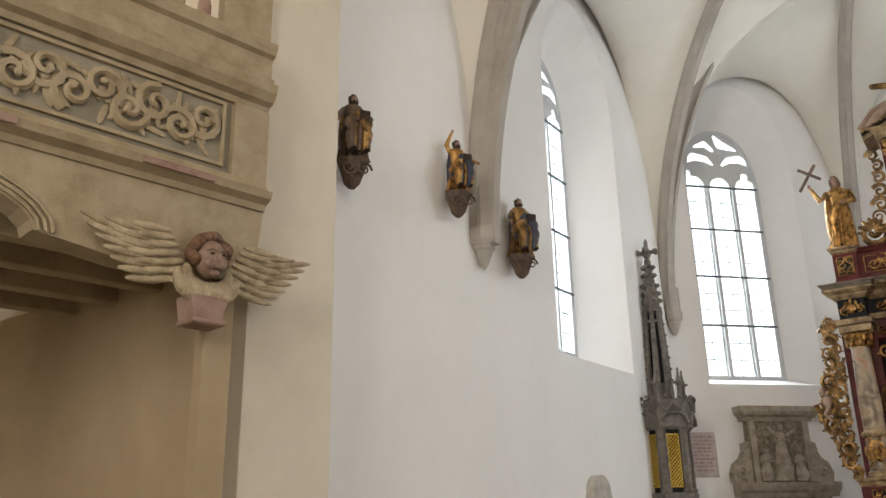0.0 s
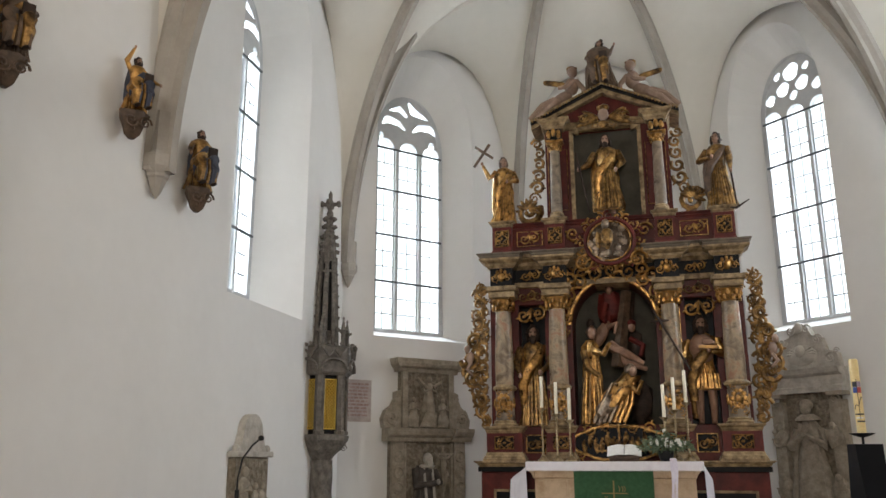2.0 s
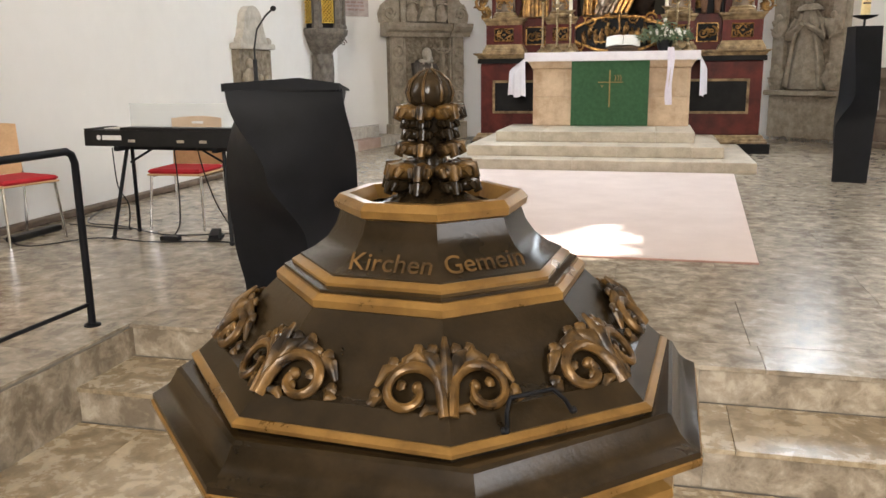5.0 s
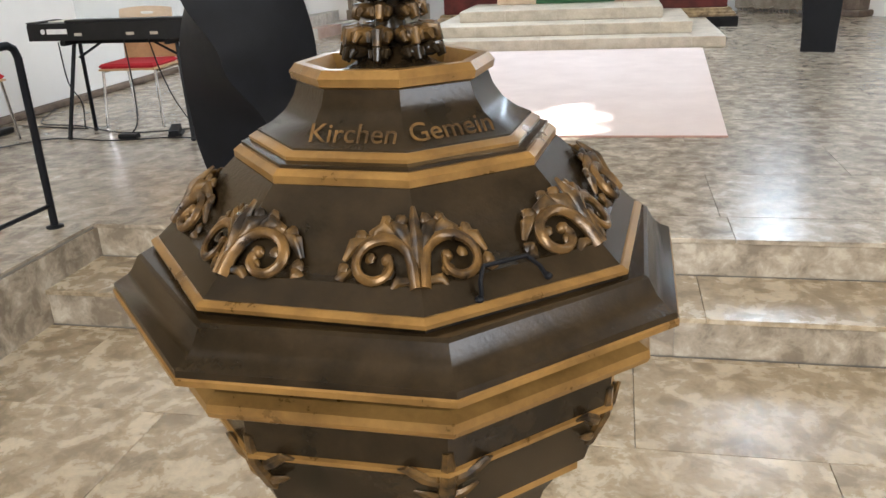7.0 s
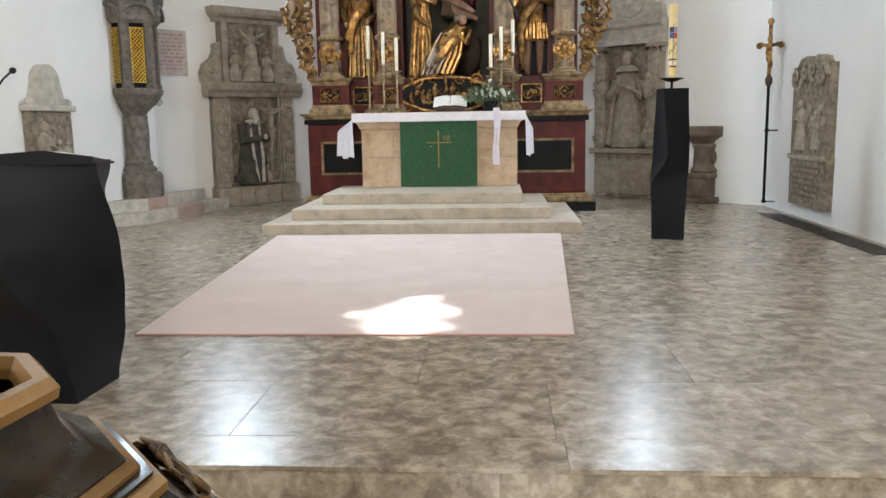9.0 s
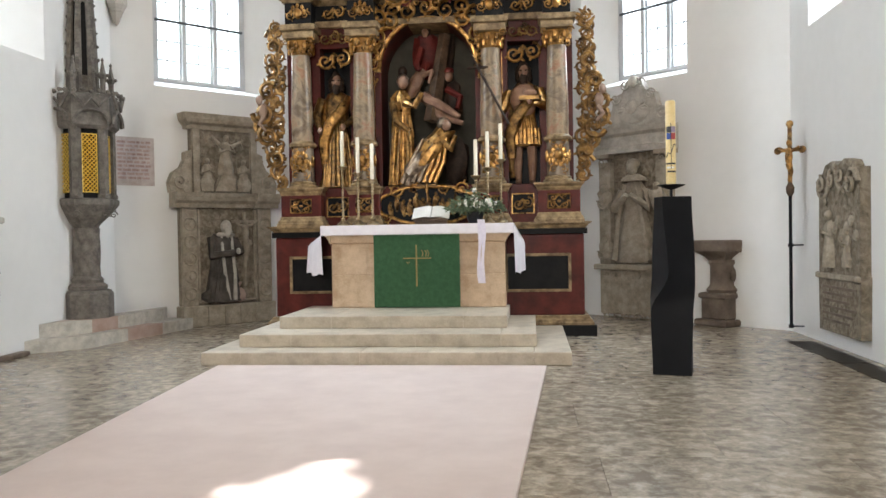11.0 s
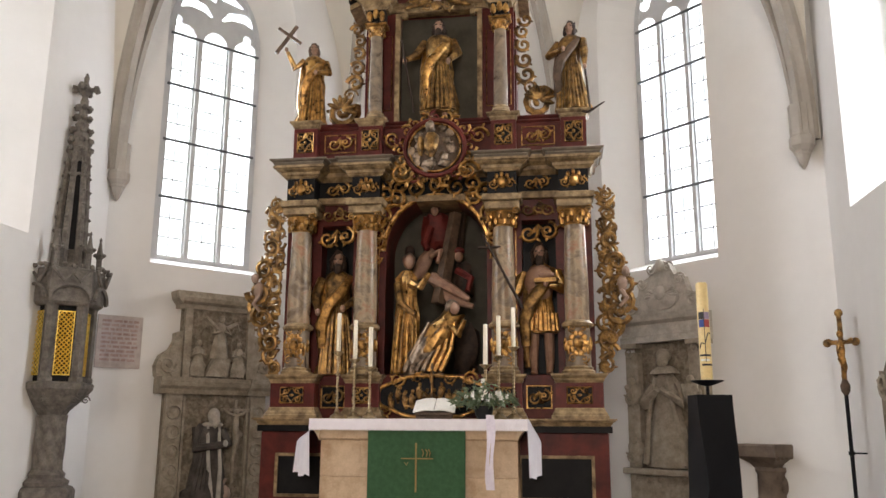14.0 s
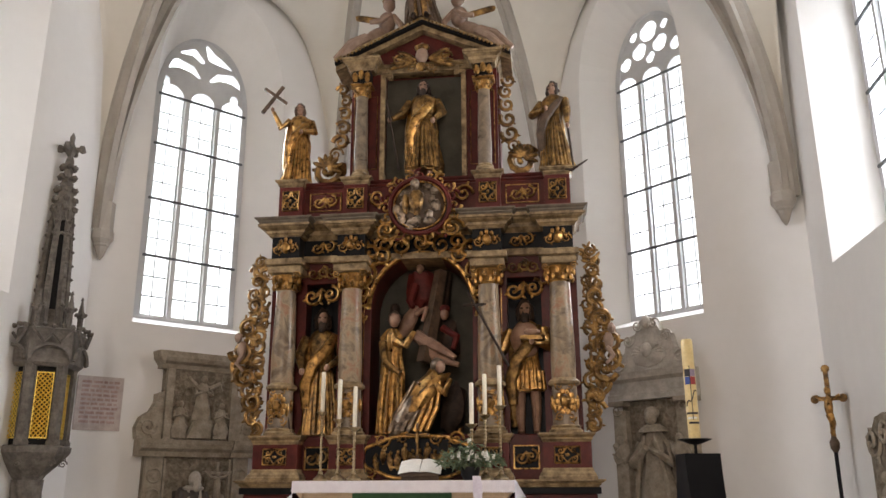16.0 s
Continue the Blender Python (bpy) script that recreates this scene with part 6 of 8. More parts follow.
part("foot_moulding", G().lathe([(0.25, 0.36), (0.26, 0.40), (0.20, 0.44), (0.21, 0.48), (0.165, 0.53)], 16), tower_stone, tw, smooth=True)
part("shaft", G().lathe([(0.15, 0.53 + 0.02 * k) for k in range(31)], 56, fold=lambda a, z: 1 + 0.17 * abs(math.sin(4 * a + 8 * z))), tower_stone, tw, "twisted fluted shaft", True)
g = G().lathe([(0.16, 1.13), (0.19, 1.18), (0.30, 1.28), (0.36, 1.34), (0.43, 1.42), (0.44, 1.48), (0.40, 1.50)], 6, turn=math.pi / 6)
part("bracket", g, tower_stone, tw, "moulded hexagonal bracket")
g = G()
for k in range(6):
    a = math.pi / 3 * k + math.pi / 6
    g.scroll((0.36 * math.cos(a), 0.36 * math.sin(a), 1.30), 0.05, 0, None, 1)
part("leaf_boss_ring", g, tower_stone, tw, smooth=True)
# no real hollow: a solid core, black in place of the shade behind the grilles
lan = part("lantern", G().lathe([(0.31, 1.50), (0.31, 2.38)], 6, turn=math.pi / 6), black_paint_and_hollow, tw, "solid black core coloured as the lantern's shaded hollow")
for k in range(6):
    a = math.pi / 3 * k + math.pi / 6
    part("lantern_post", G().lathe([(0.085, 1.50), (0.085, 1.54), (0.068, 1.56), (0.068, 2.34), (0.085, 2.38)], 6, 0, Matrix.Translation((0.335 * math.cos(a), 0.335 * math.sin(a), 0))), tower_stone, tw)
for k in range(6):
    a = math.pi / 3 * k
    m = Matrix.Rotation(a + math.pi / 2, 4, "Z") @ Matrix.Translation((0, -0.292, 0))
    g = G()
    w, z0, z1 = 0.082, 1.57, 2.30
    g.box(-w - 0.012, -w, -0.014, 0.0, z0, z1, 0, m).box(w, w + 0.012, -0.014, 0.0, z0, z1, 0, m).box(-w, w, -0.014, 0.0, z0, z0 + 0.014, 0, m).box(-w, w, -0.014, 0.0, z1 - 0.014, z1, 0, m)
    for i in range(-3, 17):
        for s in (-1, 1):
            pts = []
            for t_ in range(9):
                x = -w + 2 * w * t_ / 8
                z = z0 + 0.052 * i + (x + w) * s + (0 if s > 0 else 2 * w)
                if z0 < z < z1:
                    pts.append((x, -0.008 - 0.003 * s, z))
            if len(pts) > 1:
                g.tube(pts, 0.0078, 4, 0, m)
    part("gilded_grille", g, material("bright_gilding", (0.70, 0.46, 0.07), (0.90, 0.66, 0.16), 30, 0.3, 0.8) if k == 0 else bpy.data.materials["bright_gilding"], lan, "bright gilded lattice grille")
    g = G()
    g.box(-0.12, -0.105, -0.05, 0.02, 1.50, 2.36, 0, m).box(0.105, 0.12, -0.05, 0.02, 1.50, 2.36, 0, m)
    part("reveal", g, tower_stone, tw)
g = G().lathe([(0.36, 2.36), (0.40, 2.40), (0.41, 2.50), (0.39, 2.78), (0.36, 2.80)], 6, turn=math.pi / 6)
cr = part("crown", g, tower_stone, tw, "tracery crown over the lantern")
g = G()
for k in range(6):
    a = math.pi / 3 * k
    m = Matrix.Rotation(a + math.pi / 2, 4, "Z") @ Matrix.Translation((0, -0.37, 0))
    g.tube([(0.19 * math.cos(math.pi * q / 10), -0.02, 2.42 + 0.17 * math.sin(math.pi * q / 10)) for q in range(11)], 0.022, 5, 0, m)
    g.tube([(-0.2, -0.025, 2.78), (-0.08, -0.03, 2.62), (0.0, -0.03, 2.72), (0.08, -0.03, 2.62), (0.2, -0.025, 2.78)], 0.02, 5, 0, m)
    for q in range(5):
        g.ball((-0.18 + 0.09 * q, -0.03, 2.80 + 0.015 * (q % 2)), 0.03, 0.03, 0.03, 6, 4, 0, m, 0.5)
part("tracery", g, tower_stone, cr, smooth=True)
cr.matrix_basis = Matrix.Diagonal((1.14, 1.14, 1.0, 1.0))
for k in range(6):
    a = math.pi / 3 * k + math.pi / 6
    m = Matrix.Translation((0.36 * math.cos(a), 0.36 * math.sin(a), 0))
    g = G()
    g.lathe([(0.035, 2.78), (0.035, 2.98), (0.05, 3.0), (0.06, 3.04), (0.04, 3.06), (0.03, 3.10), (0.012, 3.20), (0.02, 3.22), (0.004, 3.25)], 6, 0, m)
    for q in range(6):
        b = q * math.pi / 3
        g.ball((0.062 * math.cos(b), 0.062 * math.sin(b), 3.03), 0.022, seg=6, rings=4, m=m)
    part("pinnacle", g, tower_stone, tw)
# solid black core, its colour standing for shade between the buttresses
g = G()
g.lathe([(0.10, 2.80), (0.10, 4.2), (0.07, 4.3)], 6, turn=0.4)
sp = part("spire_core", g, black_paint_and_hollow, tw, "solid black core coloured as the spire's shaded inside")
for k in range(6):
    a = math.pi / 3 * k + math.pi / 6
    g = G()
    g.tube([(0.17 * math.cos(a), 0.17 * math.sin(a), 2.80), (0.14 * math.cos(a), 0.14 * math.sin(a), 3.7), (0.095 * math.cos(a), 0.095 * math.sin(a), 4.35)], [0.05, 0.042, 0.03], 6)
    for q in range(7):
        s = q / 7
        r = 0.205 - 0.08 * s
        g.ball((r * math.cos(a), r * math.sin(a), 3.1 + 1.2 * s), 0.034, 0.034, 0.024, 6, 4, 0, None, 0.4)
    part("buttress", g, tower_stone, tw)
g = G()
for k in range(6):
    a = math.pi / 3 * k
    m = Matrix.Rotation(a + math.pi / 2, 4, "Z") @ Matrix.Translation((0, -0.115, 0))
    g.tube([(0.07 * math.cos(math.pi * q / 8), 0, 3.85 + 0.14 * math.sin(math.pi * q / 8)) for q in range(9)], 0.02, 5, 0, m)
    g.tube([(-0.09, 0, 4.0), (0, -0.02, 4.2), (0.09, 0, 4.0)], 0.018, 5, 0, m)
    g.box(-0.07, 0.07, -0.01, 0.02, 2.8, 3.05, 0, m)
part("gablet_ring", g, tower_stone, tw)
g = G()
g.lathe([(0.13, 4.15), (0.12, 4.4), (0.085, 4.62), (0.09, 4.64), (0.06, 4.68), (0.055, 4.95), (0.035, 5.0), (0.06, 5.04), (0.10, 5.10), (0.05, 5.14), (0.03, 5.18), (0.035, 5.26), (0.008, 5.32)], 6)
for z, r in ((4.3, 0.14), (4.42, 0.13), (4.55, 0.115), (4.72, 0.09), (4.85, 0.08)):
    for k in range(6):
        a = math.pi / 3 * k
        g.ball((r * math.cos(a), r * math.sin(a), z), 0.042, 0.042, 0.036, 7, 5, 0, None, 0.5)
for k in range(4):
    a = math.pi / 2 * k
    g.tube([(0.03 * math.cos(a), 0.03 * math.sin(a), 5.09), (0.13 * math.cos(a), 0.13 * math.sin(a), 5.10)], [0.04, 0.03], 6)
    g.ball((0.14 * math.cos(a), 0.14 * math.sin(a), 5.10), 0.045, 0.045, 0.05, 8, 5, 0, None, 0.5)
part("spire", g, tower_stone, tw, "crocketed spire with a finial")

pl = thing("inscription_plaque", m_nl @ Matrix.Translation((0.285, -0.001, 2.36)), "faded rose painted wall plaque with unreadable lettering", "plaque")
part("tablet", G().box(-0.285, 0.285, -0.018, 0.0, -0.335, 0.335, c=0.004), plaque_pink, pl)
g = G().box(-0.285, 0.285, -0.022, -0.0185, 0.30, 0.335).box(-0.285, 0.285, -0.022, -0.0185, -0.335, -0.31).box(-0.285, -0.262, -0.022, -0.0185, -0.31, 0.30).box(0.262, 0.285, -0.022, -0.0185, -0.31, 0.30)
part("border", g, plaque_pink, pl)
rb = random.Random(2)
for k in range(10):
    x, g = -0.23, G()
    while x < 0.2:
        w = rb.uniform(0.04, 0.12)
        g.box(x, min(x + w, 0.235), -0.0205, -0.0185, 0.25 - 0.055 * k, 0.28 - 0.055 * k)
        x += w + 0.018
    part("lettering", g, plaque_ink, pl)


def cherub(g, x, y, z, r, mi=0):
    g.ball((x, y, z), r, r * 0.8, r * 1.15, 9, 6, mi)
    for s in (-1, 1):
        for k in range(3):
            g.ball((x + s * r * (1.5 + 0.3 * k), y + 0.01, z + r * (0.3 - 0.35 * k)), r * 0.9, r * 0.3, r * 0.28, 7, 4, mi, None, 0.2, Matrix.Rotation(-s * (0.5 - 0.3 * k), 3, "Y"))


def stone_figure(g, x, y, z, h, mi=0, kneel=False, seed=0):
    """A worn relief figure on a tomb slab."""
    if kneel:
        g.ball((x, y, z + 0.20 * h), 0.24 * h, 0.12 * h, 0.24 * h, 12, 8, mi, None, 0.4)
    g.lathe([(0.20 * h, z), (0.17 * h, z + 0.25 * h), (0.13 * h, z + 0.5 * h), (0.15 * h, z + 0.7 * h), (0.06 * h, z + 0.8 * h)], 18, mi, Matrix.Translation((x, y, 0)), sy=0.6, fold=lambda a, q: 1 + 0.1 * math.sin(6 * a + seed + 3 * q))
    g.ball((x, y - 0.03 * h, z + 0.88 * h), 0.075 * h, 0.07 * h, 0.09 * h, 10, 7, mi)
    for s in (-1, 1):
        g.tube([(x + s * 0.14 * h, y, z + 0.70 * h), (x + s * 0.19 * h, y - 0.06 * h, z + 0.54 * h), (x + s * 0.03 * h, y - 0.13 * h, z + 0.60 * h)], [0.05 * h, 0.045 * h, 0.03 * h], 7, mi)


# stepped renaissance epitaph with a kneeling figure
ep = thing("epitaph", m_nl @ Matrix.Translation((1.60, 0, 0)), "grey sandstone renaissance epitaph with a kneeling figure", "epitaph")
part("base", G().box(-0.74, 0.74, -0.24, 0, 0, 0.30, c=0.012), grey_stone, ep)
part("lower_field", G().box(-0.70, 0.70, -0.12, 0, 0.30, 1.74, c=0.01), recess_stone, ep)
for sx in (-1, 1):
    pil = part("pilaster", G().box(sx * 0.60 - 0.11, sx * 0.60 + 0.11, -0.19, -0.12, 0.30, 1.74, c=0.008), grey_stone, ep)
    for k in range(5):
        g = G()
        g.lathe([(0.10, 0), (0.10, 0.025), (0.085, 0.035), (0.072, 0.006), (0.0, 0.004)], 16, 0, Matrix.Translation((sx * 0.60, -0.19, 0.48 + 0.25 * k)) @ Matrix.Rotation(math.pi / 2, 4, "X"))
        g.ball((sx * 0.60, -0.205, 0.48 + 0.25 * k), 0.035, 0.02, 0.045, 6, 4, 0, None, 0.6)
        part("heraldic_shield", g, grey_stone, pil)
g = G()
g.profile_x(-0.78, 0.78, [(0, 1.72), (-0.20, 1.72), (-0.22, 1.78), (-0.27, 1.82), (-0.30, 1.88), (-0.31, 1.93), (0, 1.93)])
g.profile_x(0.42, 0.82, [(-0.05, 1.72), (-0.23, 1.72), (-0.25, 1.78), (-0.30, 1.82), (-0.33, 1.88), (-0.34, 1.935), (-0.05, 1.935)])
g.profile_x(-0.84, -0.44, [(-0.05, 1.72), (-0.23, 1.72), (-0.25, 1.78), (-0.30, 1.82), (-0.33, 1.88), (-0.34, 1.935), (-0.05, 1.935)])
part("middle_cornice", g, grey_stone, ep)
part("upper_field", G().box(-0.52, 0.52, -0.10, 0, 1.93, 2.88, c=0.008), recess_stone, ep)
for sx in (-1, 1):
    part("upper_pilaster", G().box(sx * 0.46 - 0.05, sx * 0.46 + 0.05, -0.16, -0.10, 1.94, 2.86, c=0.006), grey_stone, ep)
    g = G()
    g.prism([(sx * 0.52, 1.935), (sx * 0.84, 1.935), (sx * 0.86, 2.08), (sx * 0.80, 2.22), (sx * 0.68, 2.30), (sx * 0.62, 2.42), (sx * 0.62, 2.52), (sx * 0.52, 2.56)], -0.13, 0)
    g.scroll((sx * 0.70, -0.13, 2.10), 0.12, 0, None, sx)
    g.scroll((sx * 0.58, -0.13, 2.45), 0.05, 0, None, -sx)
    part("volute", g, grey_stone, ep)
g = G()
for x0, x1, z0, z1, y in ((-0.47, 0.47, 0.33, 0.36, -0.12), (-0.47, -0.44, 0.36, 1.70, -0.12), (0.44, 0.47, 0.36, 1.70, -0.12)):
    g.box(x0, x1, y - 0.05, y, z0, z1, c=0.008)
for x in (-0.36, -0.1, 0.15, 0.4):
    g.box(x - 0.008, x + 0.008, -0.262, -0.24, 0.02, 0.28)
part("field_border", g, grey_stone, ep)
g = G().profile_x(-0.60, 0.60, [(0, 2.86), (-0.14, 2.86), (-0.16, 2.92), (-0.22, 2.95), (-0.25, 3.0), (-0.26, 3.08), (0, 3.08)])
for sx in (-1, 1):
    g.prism([(sx * 0.60, 2.9), (sx * 0.66, 2.98), (sx * 0.68, 3.08), (sx * 0.58, 3.08)], -0.258, 0)
part("top_cornice", g, grey_stone, ep)
g = G()
stone_figure(g, 0.0, -0.15, 2.20, 0.62, 0, False, 1)
g.tube([(0.06, -0.19, 2.62), (0.22, -0.18, 2.70), (0.26, -0.18, 2.60)], [0.03, 0.03, 0.02], 6)
g.tube([(-0.06, -0.19, 2.6), (-0.24, -0.19, 2.76)], [0.035, 0.024], 6)
g.prism([(-0.20, 1.96), (0.12, 1.96), (0.14, 2.20), (-0.08, 2.22)], -0.20, -0.08)
for x in (-0.3, 0.28):
    stone_figure(g, x, -0.15, 1.96, 0.50, 0, True, x)
part("resurrection_relief", g, grey_stone, ep, "worn relief scene", True)
g = G()
g.lathe([(0.30, 0.34), (0.27, 0.55), (0.21, 0.85), (0.19, 1.05), (0.21, 1.25), (0.14, 1.34)], 24, 0, Matrix.Translation((-0.08, -0.13, 0)), sy=0.55, fold=lambda a, z: 1 + 0.09 * math.sin(7 * a + 2 * z))
g.ball((-0.24, -0.20, 0.44), 0.20, 0.09, 0.11, 12, 8, 0, None, 0.5)
for k in range(4):
    g.tube([(-0.34 + 0.07 * k, -0.25, 0.36), (-0.27 + 0.05 * k, -0.27, 0.7), (-0.20 + 0.04 * k, -0.24, 1.0)], [0.04, 0.03, 0.012], 6)
g.tube([(-0.25, -0.16, 1.28), (-0.28, -0.22, 1.02), (0.04, -0.30, 1.06)], [0.075, 0.075, 0.05], 8)
g.tube([(0.09, -0.16, 1.26), (0.18, -0.20, 1.05), (0.08, -0.29, 1.08)], [0.07, 0.065, 0.05], 8)
part("kneeling_figure", g, figure_dark, ep, "dark kneeling relief figure in a long gown", True)
g = G()
for x in (-0.11, 0.05):
    g.tube([(x * 0.6 + 0.02, -0.27, 0.36), (x + 0.0, -0.28, 0.75), (x - 0.02, -0.26, 1.05), (x - 0.02, -0.22, 1.32)], [0.035, 0.028, 0.025, 0.02], 6, 0, None, 0.6)
g.ball((-0.05, -0.21, 1.44), 0.085, 0.08, 0.105, 10, 7)
g.ball((-0.04, -0.26, 1.37), 0.06, 0.05, 0.085, 9, 6, 0, None, 0.5)
g.ball((-0.05, -0.28, 1.44), 0.014, 0.025, 0.022, 6, 5)
g.lathe([(0.13, 1.30), (0.15, 1.33), (0.10, 1.36)], 14, 0, Matrix.Translation((-0.05, -0.18, 0)), sy=0.7)
g.ball((0.09, -0.32, 1.08), 0.035, 0.035, 0.05, 7, 5)
part("trimmed_collar", g, pale_stone, ep, "pale head, beard and gown trimming", True)
g = G()
g.box(0.265, 0.30, -0.17, -0.12, 0.55, 1.66, c=0.004).box(0.08, 0.50, -0.17, -0.12, 1.50, 1.54, c=0.004)
g.ball((0.285, -0.19, 1.36), 0.045, 0.035, 0.11)
g.ball((0.285, -0.20, 1.5), 0.035)
for s in (-1, 1):
    g.tube([(0.285, -0.185, 1.44), (0.285 + s * 0.10, -0.18, 1.47), (0.285 + s * 0.19, -0.175, 1.54)], [0.026, 0.02, 0.014], 6)
g.tube([(0.285, -0.19, 1.28), (0.31, -0.20, 1.1), (0.28, -0.18, 0.92)], [0.045, 0.035, 0.02], 6)
g.ball((0.36, -0.15, 1.20), 0.05, 0.03, 0.05, 7, 5, 0, None, 0.5).ball((0.20, -0.15, 1.18), 0.05, 0.03, 0.05, 7, 5, 0, None, 0.5)
part("crucifix_relief", g, grey_stone, ep)
part("helmet", G().ball((0.16, -0.18, 0.42), 0.10, 0.08, 0.12, 9, 6, 0, None, 0.4).tube([(0.10, -0.18, 0.5), (0.18, -0.2, 0.62)], [0.04, 0.02], 6), bpy.data.materials["reddish_stone"], ep, "reddish painted helmet", True)

# epitaph with a praying woman on the south-east wall
e2 = thing("epitaph", m_se @ Matrix.Translation((1.80, 0, 0)), "grey stone baroque epitaph with a standing praying figure and cartouche", "epitaph")
g = G().box(-0.58, 0.58, -0.20, 0, 0.06, 0.72, c=0.012)
for k in range(6):
    g.scroll((-0.45 + 0.18 * k, -0.20, 0.03), 0.08, 0, None, 1 if k % 2 else -1)
    g.scroll((-0.45 + 0.18 * k, -0.20, 0.66), 0.06, 0, None, -1 if k % 2 else 1)
part("base", g, grey_stone, e2)
part("ledge", G().box(-0.64, 0.64, -0.28, 0, 0.72, 0.80, c=0.012), grey_stone, e2)
part("field", G().box(-0.52, 0.52, -0.08, 0, 0.80, 2.42, c=0.01), recess_stone, e2)
for sx in (-1, 1):
    g = G().box(sx * 0.50 - 0.10, sx * 0.50 + 0.10, -0.18, -0.0, 0.80, 2.30, c=0.01)
    for z in (1.0, 1.75):
        g.ball((sx * 0.46, -0.22, z), 0.13, 0.06, 0.16, 9, 6, 0, None, 0.6)
        g.scroll((sx * 0.50, -0.24, z - 0.05), 0.10, 0, None, sx)
        g.ball((sx * 0.46, -0.25, z + 0.16), 0.05, 0.05, 0.06, 8, 6)
    part("pilaster", g, grey_stone, e2)
    g = G()
    g.scroll((sx * 0.52, -0.20, 2.30), 0.08, 0, None, sx, leaf=False)
    g.box(sx * 0.52 - 0.13, sx * 0.52 + 0.13, -0.22, 0, 2.36, 2.42)
    part("capital", g, grey_stone, e2)
g = G()
g.profile_x(-0.66, 0.66, [(0, 2.42), (-0.20, 2.42), (-0.21, 2.50), (-0.17, 2.52), (-0.17, 2.66), (-0.24, 2.70), (-0.28, 2.78), (0, 2.78)])
part("entablature", g, pale_stone, e2)
g = G()
g.lathe([(0.30, 0.82), (0.26, 1.2), (0.17, 1.62), (0.20, 1.85), (0.10, 2.0)], 24, 0, Matrix.Translation((0, -0.12, 0)), sy=0.55, fold=lambda a, z: 1 + 0.08 * math.sin(8 * a))
for sx in (-1, 1):
    g.tube([(sx * 0.08, -0.24, 1.95), (sx * 0.20, -0.24, 1.5), (sx * 0.30, -0.22, 0.86)], [0.03, 0.03, 0.05], 6, flat=0.6)
    g.tube([(sx * 0.20, -0.12, 1.86), (sx * 0.28, -0.20, 1.62), (sx * 0.03, -0.28, 1.80)], [0.08, 0.08, 0.04], 8)
g.lathe([(0.22, 2.0), (0.20, 2.04), (0.10, 2.10)], 14, 0, Matrix.Translation((0, -0.14, 0)), sy=0.6)
g.ball((0, -0.18, 2.18), 0.085, 0.08, 0.10)
g.ball((0, -0.15, 2.24), 0.11, 0.08, 0.09)
part("praying_figure", g, grey_stone, e2, "standing praying relief figure in a long gown", True)
g = G()
g.prism([(-0.62, 2.78), (0.62, 2.78), (0.58, 3.0), (0.40, 3.06), (0.34, 3.26), (0.20, 3.30), (0.12, 3.46), (0, 3.52), (-0.12, 3.46), (-0.20, 3.30), (-0.34, 3.26), (-0.40, 3.06), (-0.58, 3.0)], -0.12, 0)
for sx in (-1, 1):
    for x, z, r in ((0.50, 2.92, 0.11), (0.30, 3.22, 0.09), (0.14, 3.40, 0.08), (0.60, 3.02, 0.05)):
        g.scroll((sx * x, -0.14, z), r, 0, None, sx, leaf=False)
cherub(g, 0, -0.16, 3.06, 0.09)
g.ball((0, -0.12, 3.0), 0.28, 0.06, 0.17, 12, 7, 0, None, 0.2)
g.ball((0, -0.14, 3.44), 0.07, 0.05, 0.09)
part("crest", g, pale_stone, e2, "scrolled crest with a winged head", True)

# small pale gravestone on the north wall
e0 = thing("gravestone", m_n @ Matrix.Translation((4.93, 0, 0)), "pale stone memorial tablet with a rounded top", "gravestone")
part("relief_field", G().box(-0.42, 0.42, -0.10, 0, 0.62, 1.46, c=0.01), recess_stone, e0)
part("cornice", G().box(-0.46, 0.46, -0.15, 0, 1.46, 1.53, c=0.012), pale_stone, e0)
g = G()
g.prism([(-0.36, 1.53), (0.36, 1.53), (0.30, 1.62)] + [(0.24 * math.cos(math.pi * k / 12), 1.76 + 0.22 * math.sin(math.pi * k / 12)) for k in range(13)] + [(-0.30, 1.62)], -0.10, 0)
for sx in (-1, 1):
    g.ball((sx * 0.40, -0.08, 1.56), 0.05, 0.05, 0.05, 8, 6)
part("rounded_head", g, pale_stone, e0)
g = G()
stone_figure(g, -0.22, -0.10, 0.66, 0.72, 0, False, 3)
for x in (0.08, 0.26):
    stone_figure(g, x, -0.10, 0.66, 0.52, 0, True, x * 9)
part("relief", g, grey_stone, e0, "worn grey relief figures", True)

# tall tomb slab on the south wall
sl = thing("tomb_slab", m_s @ Matrix.Translation((CR - 0.92, 0, 0)), "tall weathered grey tomb slab with a scalloped top", "tomb slab")
top = [(-0.56, 0.18), (0.56, 0.18), (0.58, 0.78), (0.56, 0.80), (0.56, 1.86), (0.50, 1.80), (0.36, 1.94), (0.16, 1.97), (0.0, 1.90), (-0.16, 1.97), (-0.36, 1.94), (-0.50, 1.80), (-0.56, 1.86), (-0.56, 0.80), (-0.58, 0.78)]
part("slab", G().prism(top, -0.10, 0), recess_stone, sl)
part("ledge", G().box(-0.57, 0.57, -0.14, -0.10, 0.74, 0.80, c=0.01), grey_stone, sl)
g = G()
for sx in (-1, 1):
    g.scroll((sx * 0.40, -0.11, 1.72), 0.15, 0, None, sx)
    g.scroll((sx * 0.12, -0.11, 1.78), 0.13, 0, None, -sx)
stone_figure(g, -0.22, -0.10, 0.86, 0.62, 0, False, 4)
